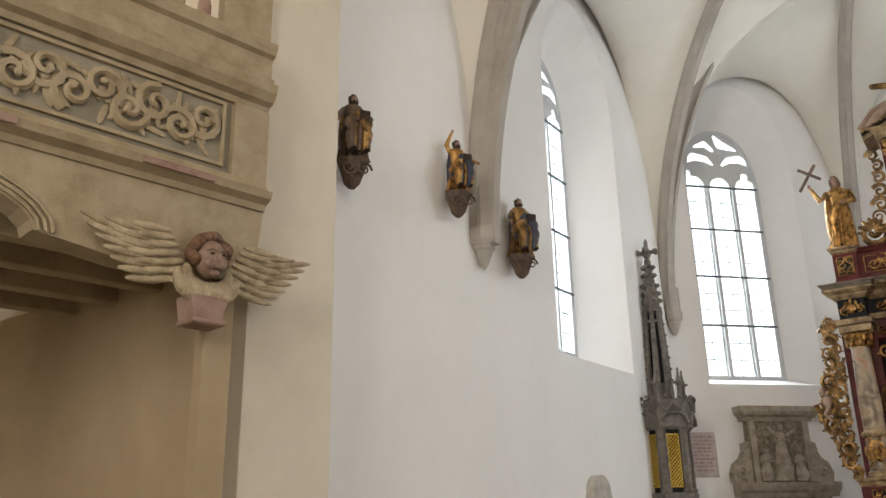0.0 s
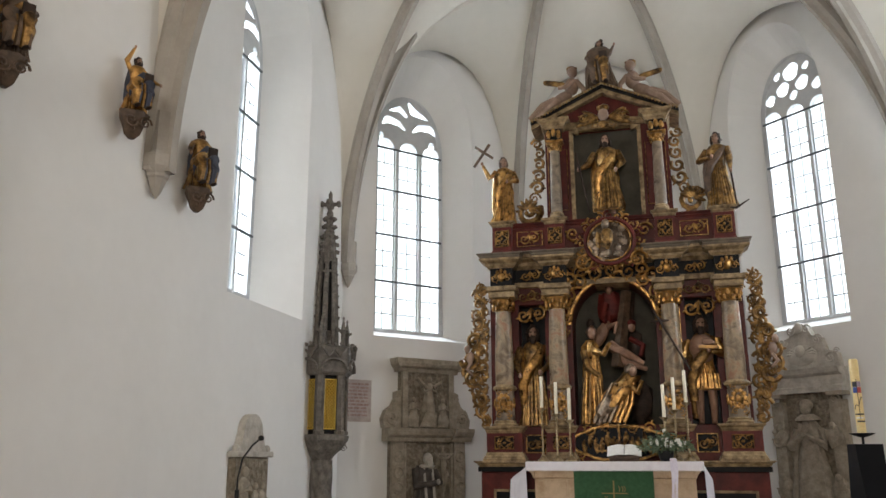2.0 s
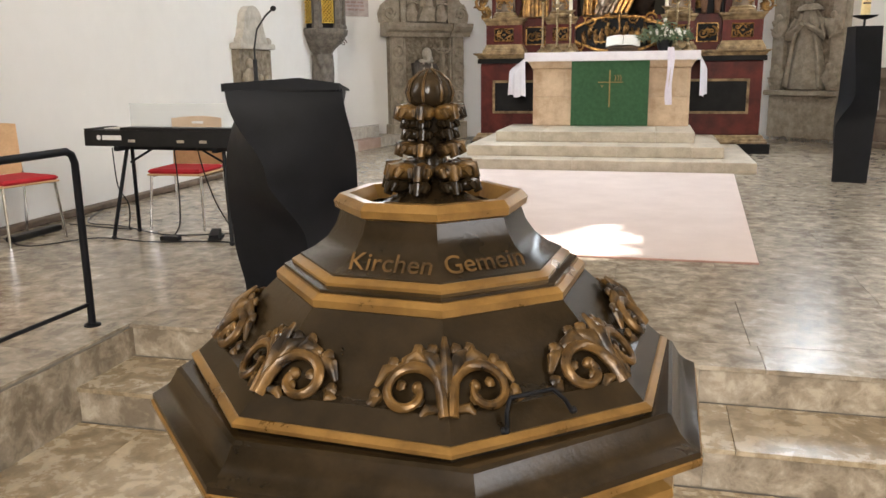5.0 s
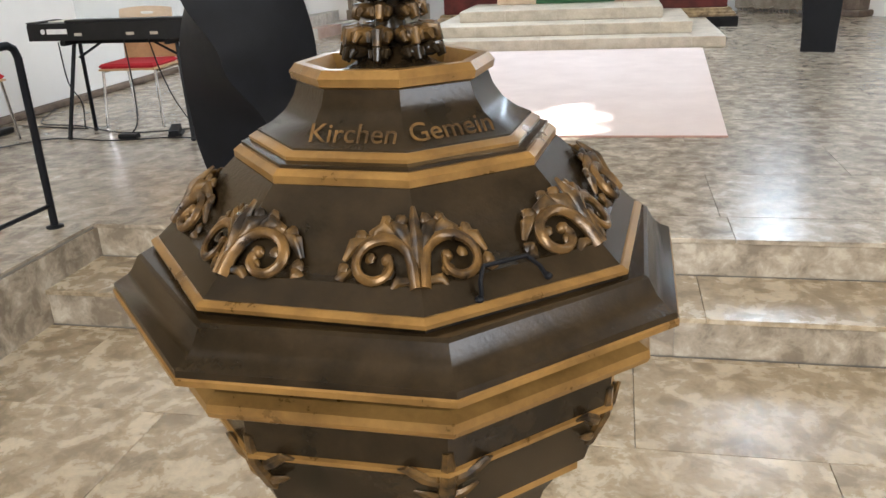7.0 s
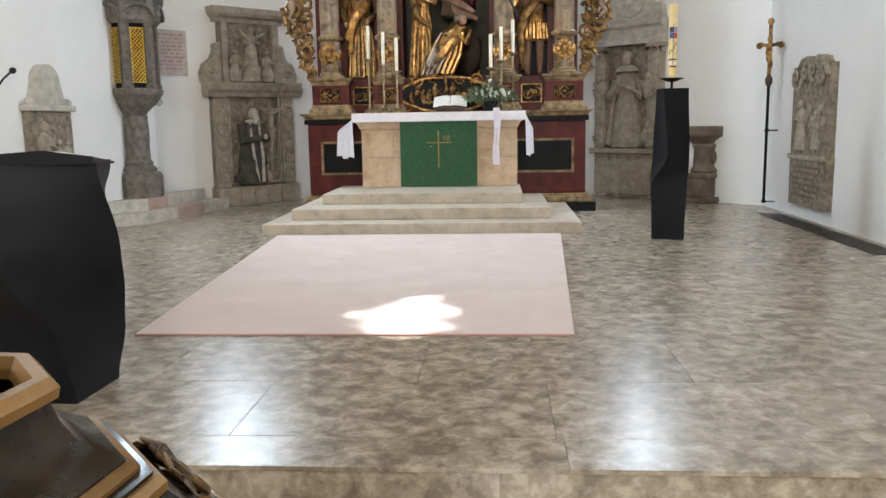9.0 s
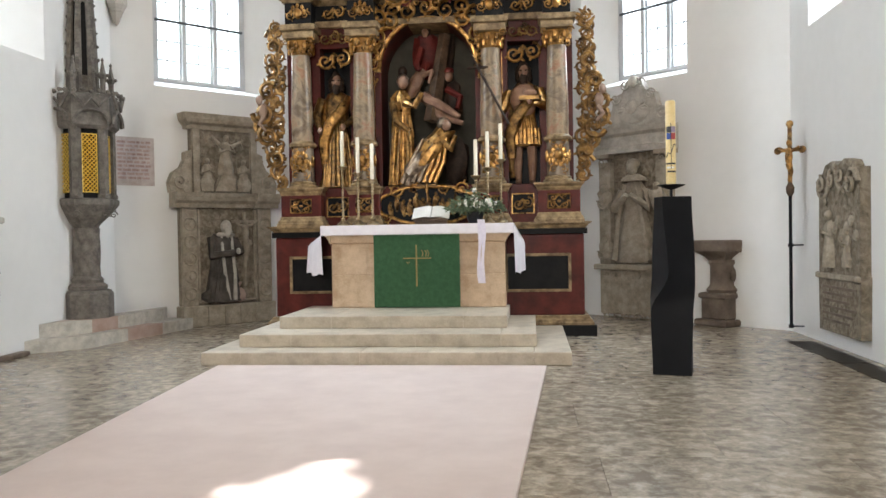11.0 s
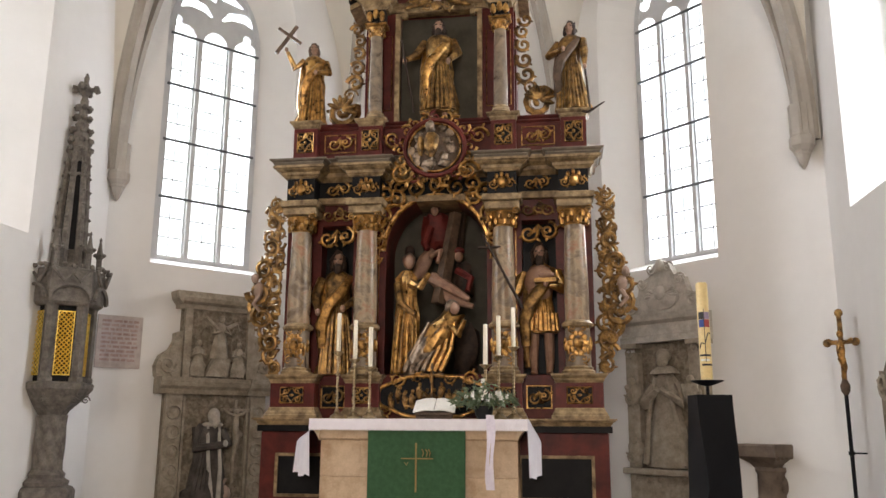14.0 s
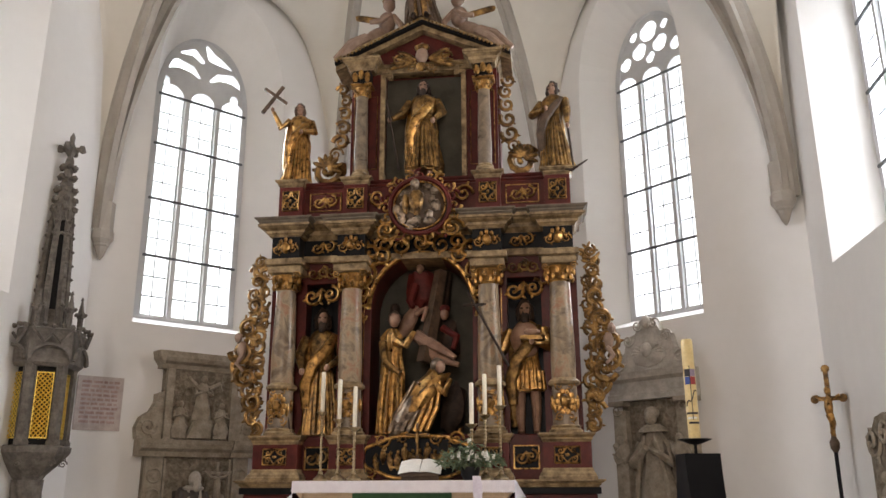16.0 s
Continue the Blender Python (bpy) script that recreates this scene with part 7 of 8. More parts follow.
stone_figure(g, 0.25, -0.10, 0.88, 0.40, 0, True, 5)
for k in range(7):
    g.ball((-0.2 + 0.11 * k, -0.10, 1.2 + 0.07 * (k % 3)), 0.07, 0.03, 0.06, 7, 5, 0, None, 0.6)
part("relief", g, grey_stone, sl, smooth=True)
g = G()
for k in range(6):
    g.box(-0.46, 0.46 - 0.09 * (k % 3), -0.104, -0.099, 0.64 - 0.07 * k, 0.665 - 0.07 * k)
part("inscription", g, brown_stone, sl, "unreadable weathered inscription lines")

# carved pedestal
cpd = thing("carved_pedestal", Matrix.Translation((2.62, 3.42, 0)) @ spin(38), "brown sandstone pedestal with a broad moulded top", "pedestal")
part("foot", G().box(-0.28, 0.28, -0.26, 0.26, 0, 0.09, c=0.02), brown_stone, cpd)
part("die", G().box(-0.21, 0.21, -0.19, 0.19, 0.09, 0.38, c=0.015).box(-0.24, 0.24, -0.22, 0.22, 0.36, 0.44, c=0.02), brown_stone, cpd)
g = G().lathe([(0.20, 0.44), (0.22, 0.48), (0.17, 0.54), (0.165, 0.80), (0.19, 0.84), (0.18, 0.88)], 16)
g.ball((0, -0.17, 0.68), 0.07, 0.03, 0.10, 9, 6, 0, None, 0.3)
part("shaft", g, brown_stone, cpd, smooth=True)
g = G().lathe([(0.18, 0.86), (0.24, 0.92), (0.36, 0.98), (0.40, 1.0), (0.41, 1.12), (0.39, 1.14)], 4, turn=math.pi / 4)
part("top", g, brown_stone, cpd, "square moulded top slab")
g = G()
for k in range(6):
    g.ball((-0.22 + 0.08 * k, -0.26, 1.0), 0.03, 0.03, 0.035, 6, 4, 0, None, 0.4)
part("carving", g, brown_stone, cpd, smooth=True)

# processional cross in its wall brackets
pc = thing("processional_cross", Matrix.Translation((3.12, 2.20, 0.10)) @ spin(-35), "gilded processional cross on a black pole held by wall brackets", "processional cross")
part("pole", G().tube([(0, 0, 0), (0, 0, 1.60)], 0.020, 10), black_steel, pc)
part("knop", G().lathe([(0.022, 1.56), (0.045, 1.60), (0.05, 1.66), (0.03, 1.70), (0.02, 1.72)], 12), wood_brown, pc, smooth=True)
g = G().box(-0.022, 0.022, -0.012, 0.012, 1.70, 2.40, c=0.004).box(-0.13, 0.13, -0.012, 0.012, 2.08, 2.125, c=0.004)
for x, z in ((-0.14, 2.10), (0.14, 2.10), (0, 2.41)):
    g.ball((x, 0, z), 0.045, 0.018, 0.045, 8, 5)
part("cross", g, dull_gold, pc)
g = G()
g.tube([(-0.12, -0.03, 2.13), (0, -0.035, 2.07), (0.12, -0.03, 2.13)], 0.018, 6)
g.ball((0, -0.04, 2.02), 0.045, 0.03, 0.11)
g.ball((0.01, -0.05, 2.18), 0.035, 0.035, 0.045)
g.tube([(0, -0.04, 1.94), (0.03, -0.055, 1.84), (0, -0.03, 1.74)], [0.04, 0.03, 0.02], 7)
part("corpus", g, gold, pc, "small gilded figure", True)
for z in (0.02, 0.98):
    br = part("bracket", G().tube([(0, 0, z), (0.13, 0.06, z)], 0.009, 6).lathe([(0.032, -0.02), (0.032, 0.02)], 10, 0, Matrix.Translation((0, 0, z))), black_steel, pc)


# ---------- black twisted steel furniture ----------
def twisted(name, rows, mt, parent, label=""):
    """rows: z, half width, half depth, turn in degrees, shift. Four corners, joined by soft curved faces."""
    v, f, n = [], [], 28
    ks = [r[0] for r in rows]
    for i in range(n + 1):
        z = ks[0] + (ks[-1] - ks[0]) * i / n
        j = max(k for k in range(len(rows) - 1) if ks[k] <= z + 1e-6)
        s = (z - ks[j]) / (ks[j + 1] - ks[j])
        s = s * s * (3 - 2 * s)
        hw, hd, tn, sx = (rows[j][k] * (1 - s) + rows[j + 1][k] * s for k in (1, 2, 3, 4))
        for cx, cy in ((-1, -1), (0, -1.0), (1, -1), (1, 0), (1, 1), (0, 1), (-1, 1), (-1, 0)):
            a = radians(tn)
            x, y = cx * hw, cy * hd
            v.append((x * math.cos(a) - y * math.sin(a) + sx, x * math.sin(a) + y * math.cos(a), z))
    for i in range(n):
        for k in range(8):
            a, b = i * 8 + k, i * 8 + (k + 1) % 8
            f.append((a, b, b + 8, a + 8))
    f += [tuple(range(7, -1, -1)), tuple(range(n * 8, n * 8 + 8))]
    return part(name, G().add(v, f), mt, parent, label, True)


cs = thing("candle_pillar", Matrix.Translation((1.31, -0.40, 0)) @ spin(-14), "tall black twisted steel pillar for the paschal candle", "candle stand")
twisted("pillar", ((0, 0.165, 0.12, 0, 0), (0.55, 0.18, 0.13, 6, -0.01), (0.9, 0.135, 0.13, 38, 0.01), (1.57, 0.13, 0.12, 22, 0.01)), black_steel, cs)
part("dish", G().lathe([(0.012, 1.57), (0.012, 1.635), (0.05, 1.645), (0.125, 1.675), (0.12, 1.678), (0.045, 1.655)], 20), black_steel, cs, "shallow black drip dish", True)
pcn = thing("paschal_candle", Matrix.Translation((1.31, -0.40, 1.656)), "thick yellow paschal candle with coloured wax ornaments", "candle")
part("wax_body", G().lathe([(0.044, 0), (0.044, 0.75), (0.038, 0.765), (0.008, 0.755)], 24), yellow_wax, pcn, smooth=True)
part("wick", G().tube([(0, 0, 0.75), (0.003, 0, 0.775)], 0.002, 5), black_plastic, pcn)
OR = [material("wax_blue", (0.03, 0.07, 0.28), (0.05, 0.10, 0.36), 20, 0.5), material("wax_red", (0.38, 0.05, 0.05), (0.46, 0.08, 0.07), 20, 0.5), material("wax_violet", (0.30, 0.24, 0.36), (0.36, 0.30, 0.42), 20, 0.5), material("wax_black", (0.02, 0.02, 0.025), (0.035, 0.035, 0.04), 20, 0.5), material("wax_pale", (0.72, 0.72, 0.70), (0.78, 0.78, 0.76), 20, 0.5)]


def on_candle(a0, a1, z0, z1, mt):
    v = []
    for z in (z0, z1):
        for k in range(7):
            a = radians(a0 + (a1 - a0) * k / 6)
            v.append((0.0455 * math.cos(a), 0.0455 * math.sin(a), z))
    part("wax_ornament", G().add(v, [(k, k + 1, k + 8, k + 7) for k in range(6)]), mt, pcn, smooth=True)


for a0, a1, z0, z1, k in ((-150, -95, 0.48, 0.535, 3), (-95, -35, 0.48, 0.535, 2), (-150, -95, 0.42, 0.478, 0), (-95, -35, 0.42, 0.478, 1), (-99, -92, 0.16, 0.56, 3), (-160, -40, 0.20, 0.215, 3), (-150, -60, 0.165, 0.18, 4), (-140, -30, 0.13, 0.145, 3)):
    on_candle(a0, a1, z0, z1, OR[k])
part("wax_ornament", G().tube([(0.046 * math.cos(radians(-150 + 11 * k)), 0.046 * math.sin(radians(-150 + 11 * k)), 0.26 + 0.012 * k + 0.02 * math.sin(k)) for k in range(11)], 0.004, 5), OR[3], pcn)

lc = thing("lectern", Matrix.Translation((-2.68, -5.47, 0)) @ spin(14) @ Matrix.Diagonal((1.0, 1.0, 1.03, 1)), "black twisted steel lectern with a sloping top", "lectern")
twisted("body", ((0, 0.20, 0.225, 74, 0.0), (0.30, 0.23, 0.255, 62, 0.0), (0.66, 0.27, 0.27, 36, -0.01), (1.08, 0.305, 0.22, 4, 0.0)), black_steel, lc)
g = G()
g.add([(-0.31, -0.225, 1.075), (0.31, -0.225, 1.075), (0.31, 0.225, 1.06), (-0.31, 0.225, 1.06), (-0.31, -0.225, 1.115), (0.31, -0.225, 1.11), (0.31, 0.225, 1.07), (-0.31, 0.225, 1.07), (0.10, -0.225, 1.14)],
      [(3, 2, 1, 0), (4, 8, 7), (8, 5, 6), (8, 6, 7), (0, 1, 5, 8, 4), (1, 2, 6, 5), (2, 3, 7, 6), (3, 0, 4, 7)])
part("top", g, black_steel, lc)
bk = thing("lectern_book", Matrix.Translation((-2.66, -5.44, 1.112)) @ spin(14), "open book with cream pages on the lectern", "book")
for sx in (-1, 1):
    v, f = [], []
    for i in range(7):
        s = i / 6
        for y, dz in ((-0.12, 0.02), (0.14, -0.02)):
            v.append((sx * 0.19 * s, y, dz + 0.022 * math.sin(math.pi * (0.3 + 0.6 * s)) + 0.012))
    n = len(v)
    v += [(a, b, -0.02 if b > 0 else 0.01) for a, b, c in v]
    f = [(2 * i, 2 * i + 1, 2 * i + 3, 2 * i + 2) for i in range(6)] + [(2 * i, 2 * i + 2, n + 2 * i + 2, n + 2 * i) for i in range(6)] + [(12, 13, n + 13, n + 12)]
    part("page_block", G().add(v, f), paper, bk, smooth=True)
mc = thing("microphone", Matrix.Translation((-2.86, -5.49, 1.132)) @ spin(14), "black gooseneck microphone on the lectern", "microphone")
part("socket", G().lathe([(0.022, 0), (0.022, 0.02), (0.012, 0.03), (0.012, 0.14)], 10), black_plastic, mc)
part("gooseneck", G().tube([(0, 0, 0.12), (0.0, 0, 0.2), (0.02, 0.0, 0.30), (0.07, 0.0, 0.37), (0.105, 0, 0.40)], 0.005, 6), black_plastic, mc, smooth=True)
part("capsule", G().ball((0.115, 0, 0.408), 0.017, 0.015, 0.015), black_plastic, mc, smooth=True)

# ---------- keyboard corner ----------
kb = thing("digital_piano", Matrix.Translation((-4.06, -4.42, 0.69)) @ spin(-2), "black digital piano on a folding stand", "digital piano")
g = G()
g.prism([(-0.67, 0.0), (0.67, 0.0), (0.67, 0.10), (0.66, 0.115), (-0.66, 0.115), (-0.67, 0.10)], -0.14, 0.15)
part("case", g, black_plastic, kb)
part("key_cheek", G().box(-0.67, -0.60, -0.14, 0.15, 0.115, 0.125, c=0.003), black_plastic, kb)
part("control_panel", G().box(-0.36, 0.67, -0.142, -0.02, 0.115, 0.135, c=0.004), black_plastic, kb)
part("white_keys", G().box(-0.60, 0.62, 0.0, 0.148, 0.112, 0.12), paper, kb)
pale = material("pale_print", (0.62, 0.62, 0.63), (0.70, 0.70, 0.71), 20, 0.6)
part("maker_mark", G().lathe([(0.018, 0), (0.018, 0.002)], 14, 0, Matrix.Translation((-0.545, -0.141, 0.062)) @ Matrix.Rotation(math.pi / 2, 4, "X")).box(-0.515, -0.355, -0.1425, -0.1405, 0.045, 0.078), pale, kb, "plain pale bar mark")
for x in (-0.30, 0.1, 0.28):
    part("socket", G().box(x, x + 0.06, -0.1425, -0.14, 0.03, 0.05), chrome, kb)
part("music_rest", G().box(-0.36, 0.50, -0.01, -0.004, 0.13, 0.30, c=0.002), acrylic, kb, "clear acrylic music rest")
ks = thing("keyboard_stand", Matrix.Translation((-4.06, -4.42, 0)) @ spin(-2), "black folding trestle stand under the piano", "keyboard stand")
for x in (-0.40, 0.40):
    for s in (-1, 1):
        lg = part("leg", G().tube([(x, s * 0.03, 0.66), (x - 0.09 * (1 if x < 0 else -1), s * 0.15, 0.02)], 0.014, 8), black_steel, ks)
        part("rubber_foot", G().ball((x - 0.09 * (1 if x < 0 else -1), s * 0.15, 0.018), 0.02, 0.02, 0.018, 8, 5), black_plastic, lg)
    part("top_bar", G().box(x - 0.02, x + 0.02, -0.15, 0.14, 0.655, 0.69, c=0.005), black_steel, ks)
    part("brace", G().tube([(x, 0, 0.56), (x * 0.45, 0, 0.675)], 0.009, 6), black_steel, ks)
part("crossbar", G().box(-0.40, 0.40, -0.015, 0.015, 0.655, 0.68, c=0.004), black_steel, ks)


def chair(x, y, turn):
    ch = thing("chair", Matrix.Translation((x, y, 0)) @ spin(turn), "beech plywood chair with a red seat pad and chromed legs", "chair", "chairs by the piano")
    g = G()
    v, f = [], []
    for i in range(9):
        s = -1 + i / 4
        for z in (0.47, 0.60, 0.74, 0.84):
            v.append((0.215 * s, 0.20 + 0.05 * (z - 0.47) + 0.03 * (1 - s * s), z + (0.0 if z < 0.8 else 0.015 * (1 - s * s))))
    n = len(v)
    v += [(a, b + 0.012, c) for a, b, c in v]
    for i in range(8):
        for j in range(3):
            q = i * 4 + j
            f += [(q, q + 4, q + 5, q + 1), (n + q, n + q + 1, n + q + 5, n + q + 4)]
        f += [(i * 4 + 3, i * 4 + 7, n + i * 4 + 7, n + i * 4 + 3), (i * 4, n + i * 4, n + i * 4 + 4, i * 4 + 4)]
    f += [(0, 1, n + 1, n), (1, 2, n + 2, n + 1), (2, 3, n + 3, n + 2), (32, n + 32, n + 33, 33), (33, n + 33, n + 34, 34), (34, n + 34, n + 35, 35)]
    bkr = part("backrest", G().add(v, f), beech, ch, "curved beech plywood backrest", True)
    part("grip_slot", G().box(-0.05, 0.05, 0.238, 0.262, 0.795, 0.815, c=0.006), paper, bkr)
    part("seat", G().box(-0.22, 0.22, -0.22, 0.20, 0.425, 0.44, c=0.005), beech, ch)
    part("seat_pad", G().box(-0.215, 0.215, -0.215, 0.19, 0.44, 0.475, c=0.015), red_seat, ch, "red upholstered seat pad")
    for sx in (-1, 1):
        part("front_leg", G().tube([(sx * 0.205, -0.18, 0.42), (sx * 0.225, -0.22, 0.0)], 0.011, 8), chrome, ch, smooth=True)
        part("back_leg", G().tube([(sx * 0.215, 0.235, 0.62), (sx * 0.215, 0.20, 0.42), (sx * 0.225, 0.25, 0.0)], 0.011, 8), chrome, ch, smooth=True)
        part("seat_rail", G().tube([(sx * 0.21, -0.18, 0.415), (sx * 0.215, 0.20, 0.415)], 0.010, 8), chrome, ch, smooth=True)


chair(-4.30, -3.92, 4)
chair(-5.25, -4.70, 75)

hr = thing("handrail", Matrix.Translation((-3.36, -6.40, 0)), "black steel handrail beside the steps", "handrail")
part("post", G().tube([(0, 0, 0), (0, 0, 0.80), (-0.002, -0.015, 0.84), (-0.004, -0.05, 0.858)], 0.018, 10), black_steel, hr, smooth=True)
part("top_rail", G().tube([(-0.004, -0.045, 0.857), (-0.02, -0.8, 0.86), (-0.05, -1.9, 0.86)], 0.018, 10), black_steel, hr, smooth=True)
part("lower_rail", G().tube([(0, 0, 0.11), (-0.02, -0.8, 0.11), (-0.05, -1.9, 0.11)], 0.011, 8), black_steel, hr, smooth=True)
part("post", G().tube([(-0.05, -1.9, 0), (-0.05, -1.9, 0.86)], 0.018, 10), black_steel, hr, smooth=True)
part("foot_plate", G().lathe([(0.04, 0), (0.04, 0.008), (0.022, 0.014)], 16), black_steel, hr)

for pts, name in ((((-4.5, -4.55, 0.68), (-4.52, -4.5, 0.4), (-4.48, -4.45, 0.25), (-4.6, -4.3, 0.05), (-4.7, -4.2, 0.008), (-5.3, -4.1, 0.008)), "power_cable"),
                  (((-4.0, -4.55, 0.70), (-4.02, -4.5, 0.35), (-4.1, -4.4, 0.1), (-4.15, -4.42, 0.015)), "pedal_cable"),
                  (((-3.85, -4.5, 0.70), (-3.82, -4.45, 0.45), (-3.78, -4.35, 0.2), (-3.72, -4.2, 0.01), (-3.5, -4.1, 0.008)), "audio_cable"),
                  (((-5.4, -4.7, 0.008), (-5.0, -4.9, 0.008), (-4.7, -4.55, 0.008), (-4.2, -4.6, 0.008), (-3.7, -4.5, 0.008), (-3.0, -4.7, 0.008)), "floor_cable"),
                  (((-5.5, -3.4, 0.008), (-5.2, -4.0, 0.008), (-4.8, -4.1, 0.008), (-4.2, -4.35, 0.008), (-3.6, -4.1, 0.008)), "floor_cable")):
    w = thing(name, Matrix.Identity(4), "thin black cable lying on the stone floor" if name == "floor_cable" else "thin black cable hanging from the piano", "cable")
    pp = [Vector(p) for p in pts]
    sm = []
    for i in range(len(pp) - 1):
        p0, p1, p2, p3 = pp[max(i - 1, 0)], pp[i], pp[i + 1], pp[min(i + 2, len(pp) - 1)]
        for k in range(6):
            s = k / 6
            sm.append(0.5 * ((2 * p1) + (-p0 + p2) * s + (2 * p0 - 5 * p1 + 4 * p2 - p3) * s * s + (-p0 + 3 * p1 - 3 * p2 + p3) * s ** 3))
    sm.append(pp[-1])
    for q in sm:
        q.z = max(q.z, 0.005)
    part("cable_run", G().tube(sm, 0.005, 5), black_plastic, w, smooth=True)
pd = thing("power_adapter", Matrix.Translation((-4.12, -4.50, 0)), "small black power adapter on the floor", "power adapter")
part("housing", G().box(-0.07, 0.07, -0.03, 0.03, 0, 0.035, c=0.006), black_plastic, pd)
sb = thing("sustain_pedal", Matrix.Translation((-3.82, -4.38, 0)) @ spin(20), "small dark sustain pedal on the floor", "pedal")
part("base", G().box(-0.05, 0.05, -0.07, 0.07, 0, 0.02, c=0.005), black_plastic, sb)
part("plate", G().add([(-0.035, -0.10, 0.045), (0.035, -0.10, 0.045), (0.035, 0.05, 0.07), (-0.035, 0.05, 0.07), (-0.035, -0.10, 0.02), (0.035, -0.10, 0.02), (0.035, 0.05, 0.02), (-0.035, 0.05, 0.02)],
     [(0, 1, 2, 3), (0, 4, 5, 1), (1, 5, 6, 2), (2, 6, 7, 3), (3, 7, 4, 0)]), black_steel, sb)
fb = thing("floor_box", Matrix.Translation((-5.25, -4.55, 0)), "black power strip along the wall", "power strip")
part("housing", G().box(-0.04, 0.04, -0.25, 0.25, 0, 0.045, c=0.008), black_plastic, fb)

# floor channels along the walls
grille = material("bronze_floor_grille", (0.05, 0.042, 0.032), (0.09, 0.075, 0.058), 20, 0.5, 0.5)
for k, (y0, y1) in enumerate(((0.15, 1.72), (-1.6, 0.12))):
    fg = thing("floor_grille", Matrix.Translation((3.06, (y0 + y1) / 2, 0.003)), "dark metal heating grille let into the floor", "floor grille", "heating grilles")
    L = (y1 - y0) / 2
    part("tray", G().box(-0.13, 0.13, -L, L, 0, 0.002), black_plastic, fg)
    part("frame", G().box(-0.14, -0.125, -L, L, 0, 0.006).box(0.125, 0.14, -L, L, 0, 0.006).box(-0.125, 0.125, -L, -L + 0.015, 0, 0.006).box(-0.125, 0.125, L - 0.015, L, 0, 0.006), grille, fg)
    for i in range(9):
        part("slat", G().box(-0.115 + 0.027 * i, -0.1 + 0.027 * i, -L + 0.015, L - 0.015, 0.001, 0.006), grille, fg)
bb = G().box(WL, WL + 0.10, -5.1, 0.7, 0.002, 0.05, c=0.01)
setting("baseboard_channel", bb, brown_stone, "low grey-brown stone channel along the wall", "baseboard")

# ---------- font ----------
FX, FY = -1.058, -8.518
BASE = -1.146
ASKEW = radians(-3.4)    # the cover lies slightly turned on the bowl
ft = thing("baptismal_font", Matrix.Translation((FX, FY, NAVE_Z)) @ spin(-1.3) @ Matrix.Diagonal((0.66, 0.66, 0.66, 1)), "octagonal dark oak baptismal font with a gilded stepped cover", "baptismal font")
E8 = math.pi / 8


def taper(r, z):
    """The cover narrows towards its top."""
    return r * (1.015 - 0.145 * min(1.0, max(0.0, (z - 0.55) / 0.18)))


def bend(g, m):
    """Folds an ornament round the corner on which it sits."""
    back = m.inverted()
    out = []
    for p in g.v:
        q = back @ Vector(p)
        q.y += 0.36 * abs(q.x)
        out.append(tuple(m @ q))
    g.v = out


def oct_(name, prof, mt, parent, label="", turn=ASKEW):
    ob = part(name, G().lathe([(taper(r, z), z - BASE) for r, z in prof], 8, turn=E8 + turn), mt, parent, label, True)
    ob.data.set_sharp_from_angle(angle=radians(22))
    return ob


oct_("pedestal", ((0.46, -1.146), (0.46, -1.05), (0.40, -1.0), (0.29, -0.86), (0.27, -0.45), (0.30, -0.25), (0.36, -0.05), (0.41, 0.03), (0.43, 0.04), (0.435, 0.07), (0.46, 0.075), (0.50, 0.20), (0.515, 0.215), (0.515, 0.235), (0.52, 0.33)), font_wood, ft, turn=0)
oct_("foot_gilding", ((0.428, 0.036), (0.444, 0.044), (0.444, 0.062), (0.43, 0.07)), font_gilt, ft, "rubbed gilded band", turn=0)
oct_("bead", ((0.512, 0.214), (0.522, 0.219), (0.522, 0.228), (0.512, 0.234)), font_gilt, ft, "thin gilded bead", turn=0)
oct_("bowl_band", ((0.515, 0.325), (0.574, 0.338), (0.592, 0.35), (0.597, 0.362), (0.594, 0.378), (0.57, 0.392)), font_gilt, ft, "rubbed gilded band", turn=0)
cov = oct_("cover_rim", ((0.54, 0.385), (0.562, 0.40), (0.566, 0.428), (0.636, 0.436), (0.647, 0.448), (0.645, 0.472), (0.622, 0.482), (0.604, 0.498), (0.592, 0.518), (0.586, 0.530), (0.577, 0.535), (0.53, 0.536)), font_wood, ft, "dark moulded rim of the cover", turn=0)
oct_("rim_gilding", ((0.636, 0.438), (0.6495, 0.444), (0.6505, 0.456), (0.643, 0.461)), font_gilt, cov, turn=0)
oct_("lower_band", ((0.549, 0.540), (0.559, 0.544), (0.561, 0.552), (0.551, 0.560)), font_gilt, ft, "rubbed gilded band")
oct_("lower_slope", ((0.545, 0.535), (0.549, 0.556), (0.522, 0.596), (0.506, 0.600), (0.492, 0.607), (0.478, 0.623), (0.460, 0.66), (0.44, 0.70), (0.415, 0.73)), font_wood, ft)
oct_("middle_band", ((0.40, 0.724), (0.413, 0.731), (0.414, 0.746), (0.398, 0.757)), font_gilt, ft, "rubbed gilded band")
oct_("middle_step", ((0.39, 0.752), (0.392, 0.764), (0.366, 0.769)), font_wood, ft)
oct_("upper_band", ((0.36, 0.762), (0.371, 0.767), (0.372, 0.775), (0.352, 0.784)), font_gilt, ft, "rubbed gilded band")
oct_("inscription_neck", ((0.35, 0.779), (0.348, 0.788), (0.310, 0.803), (0.275, 0.826), (0.250, 0.857), (0.240, 0.882), (0.236, 0.89)), font_wood, ft, "concave dark neck with gothic lettering")
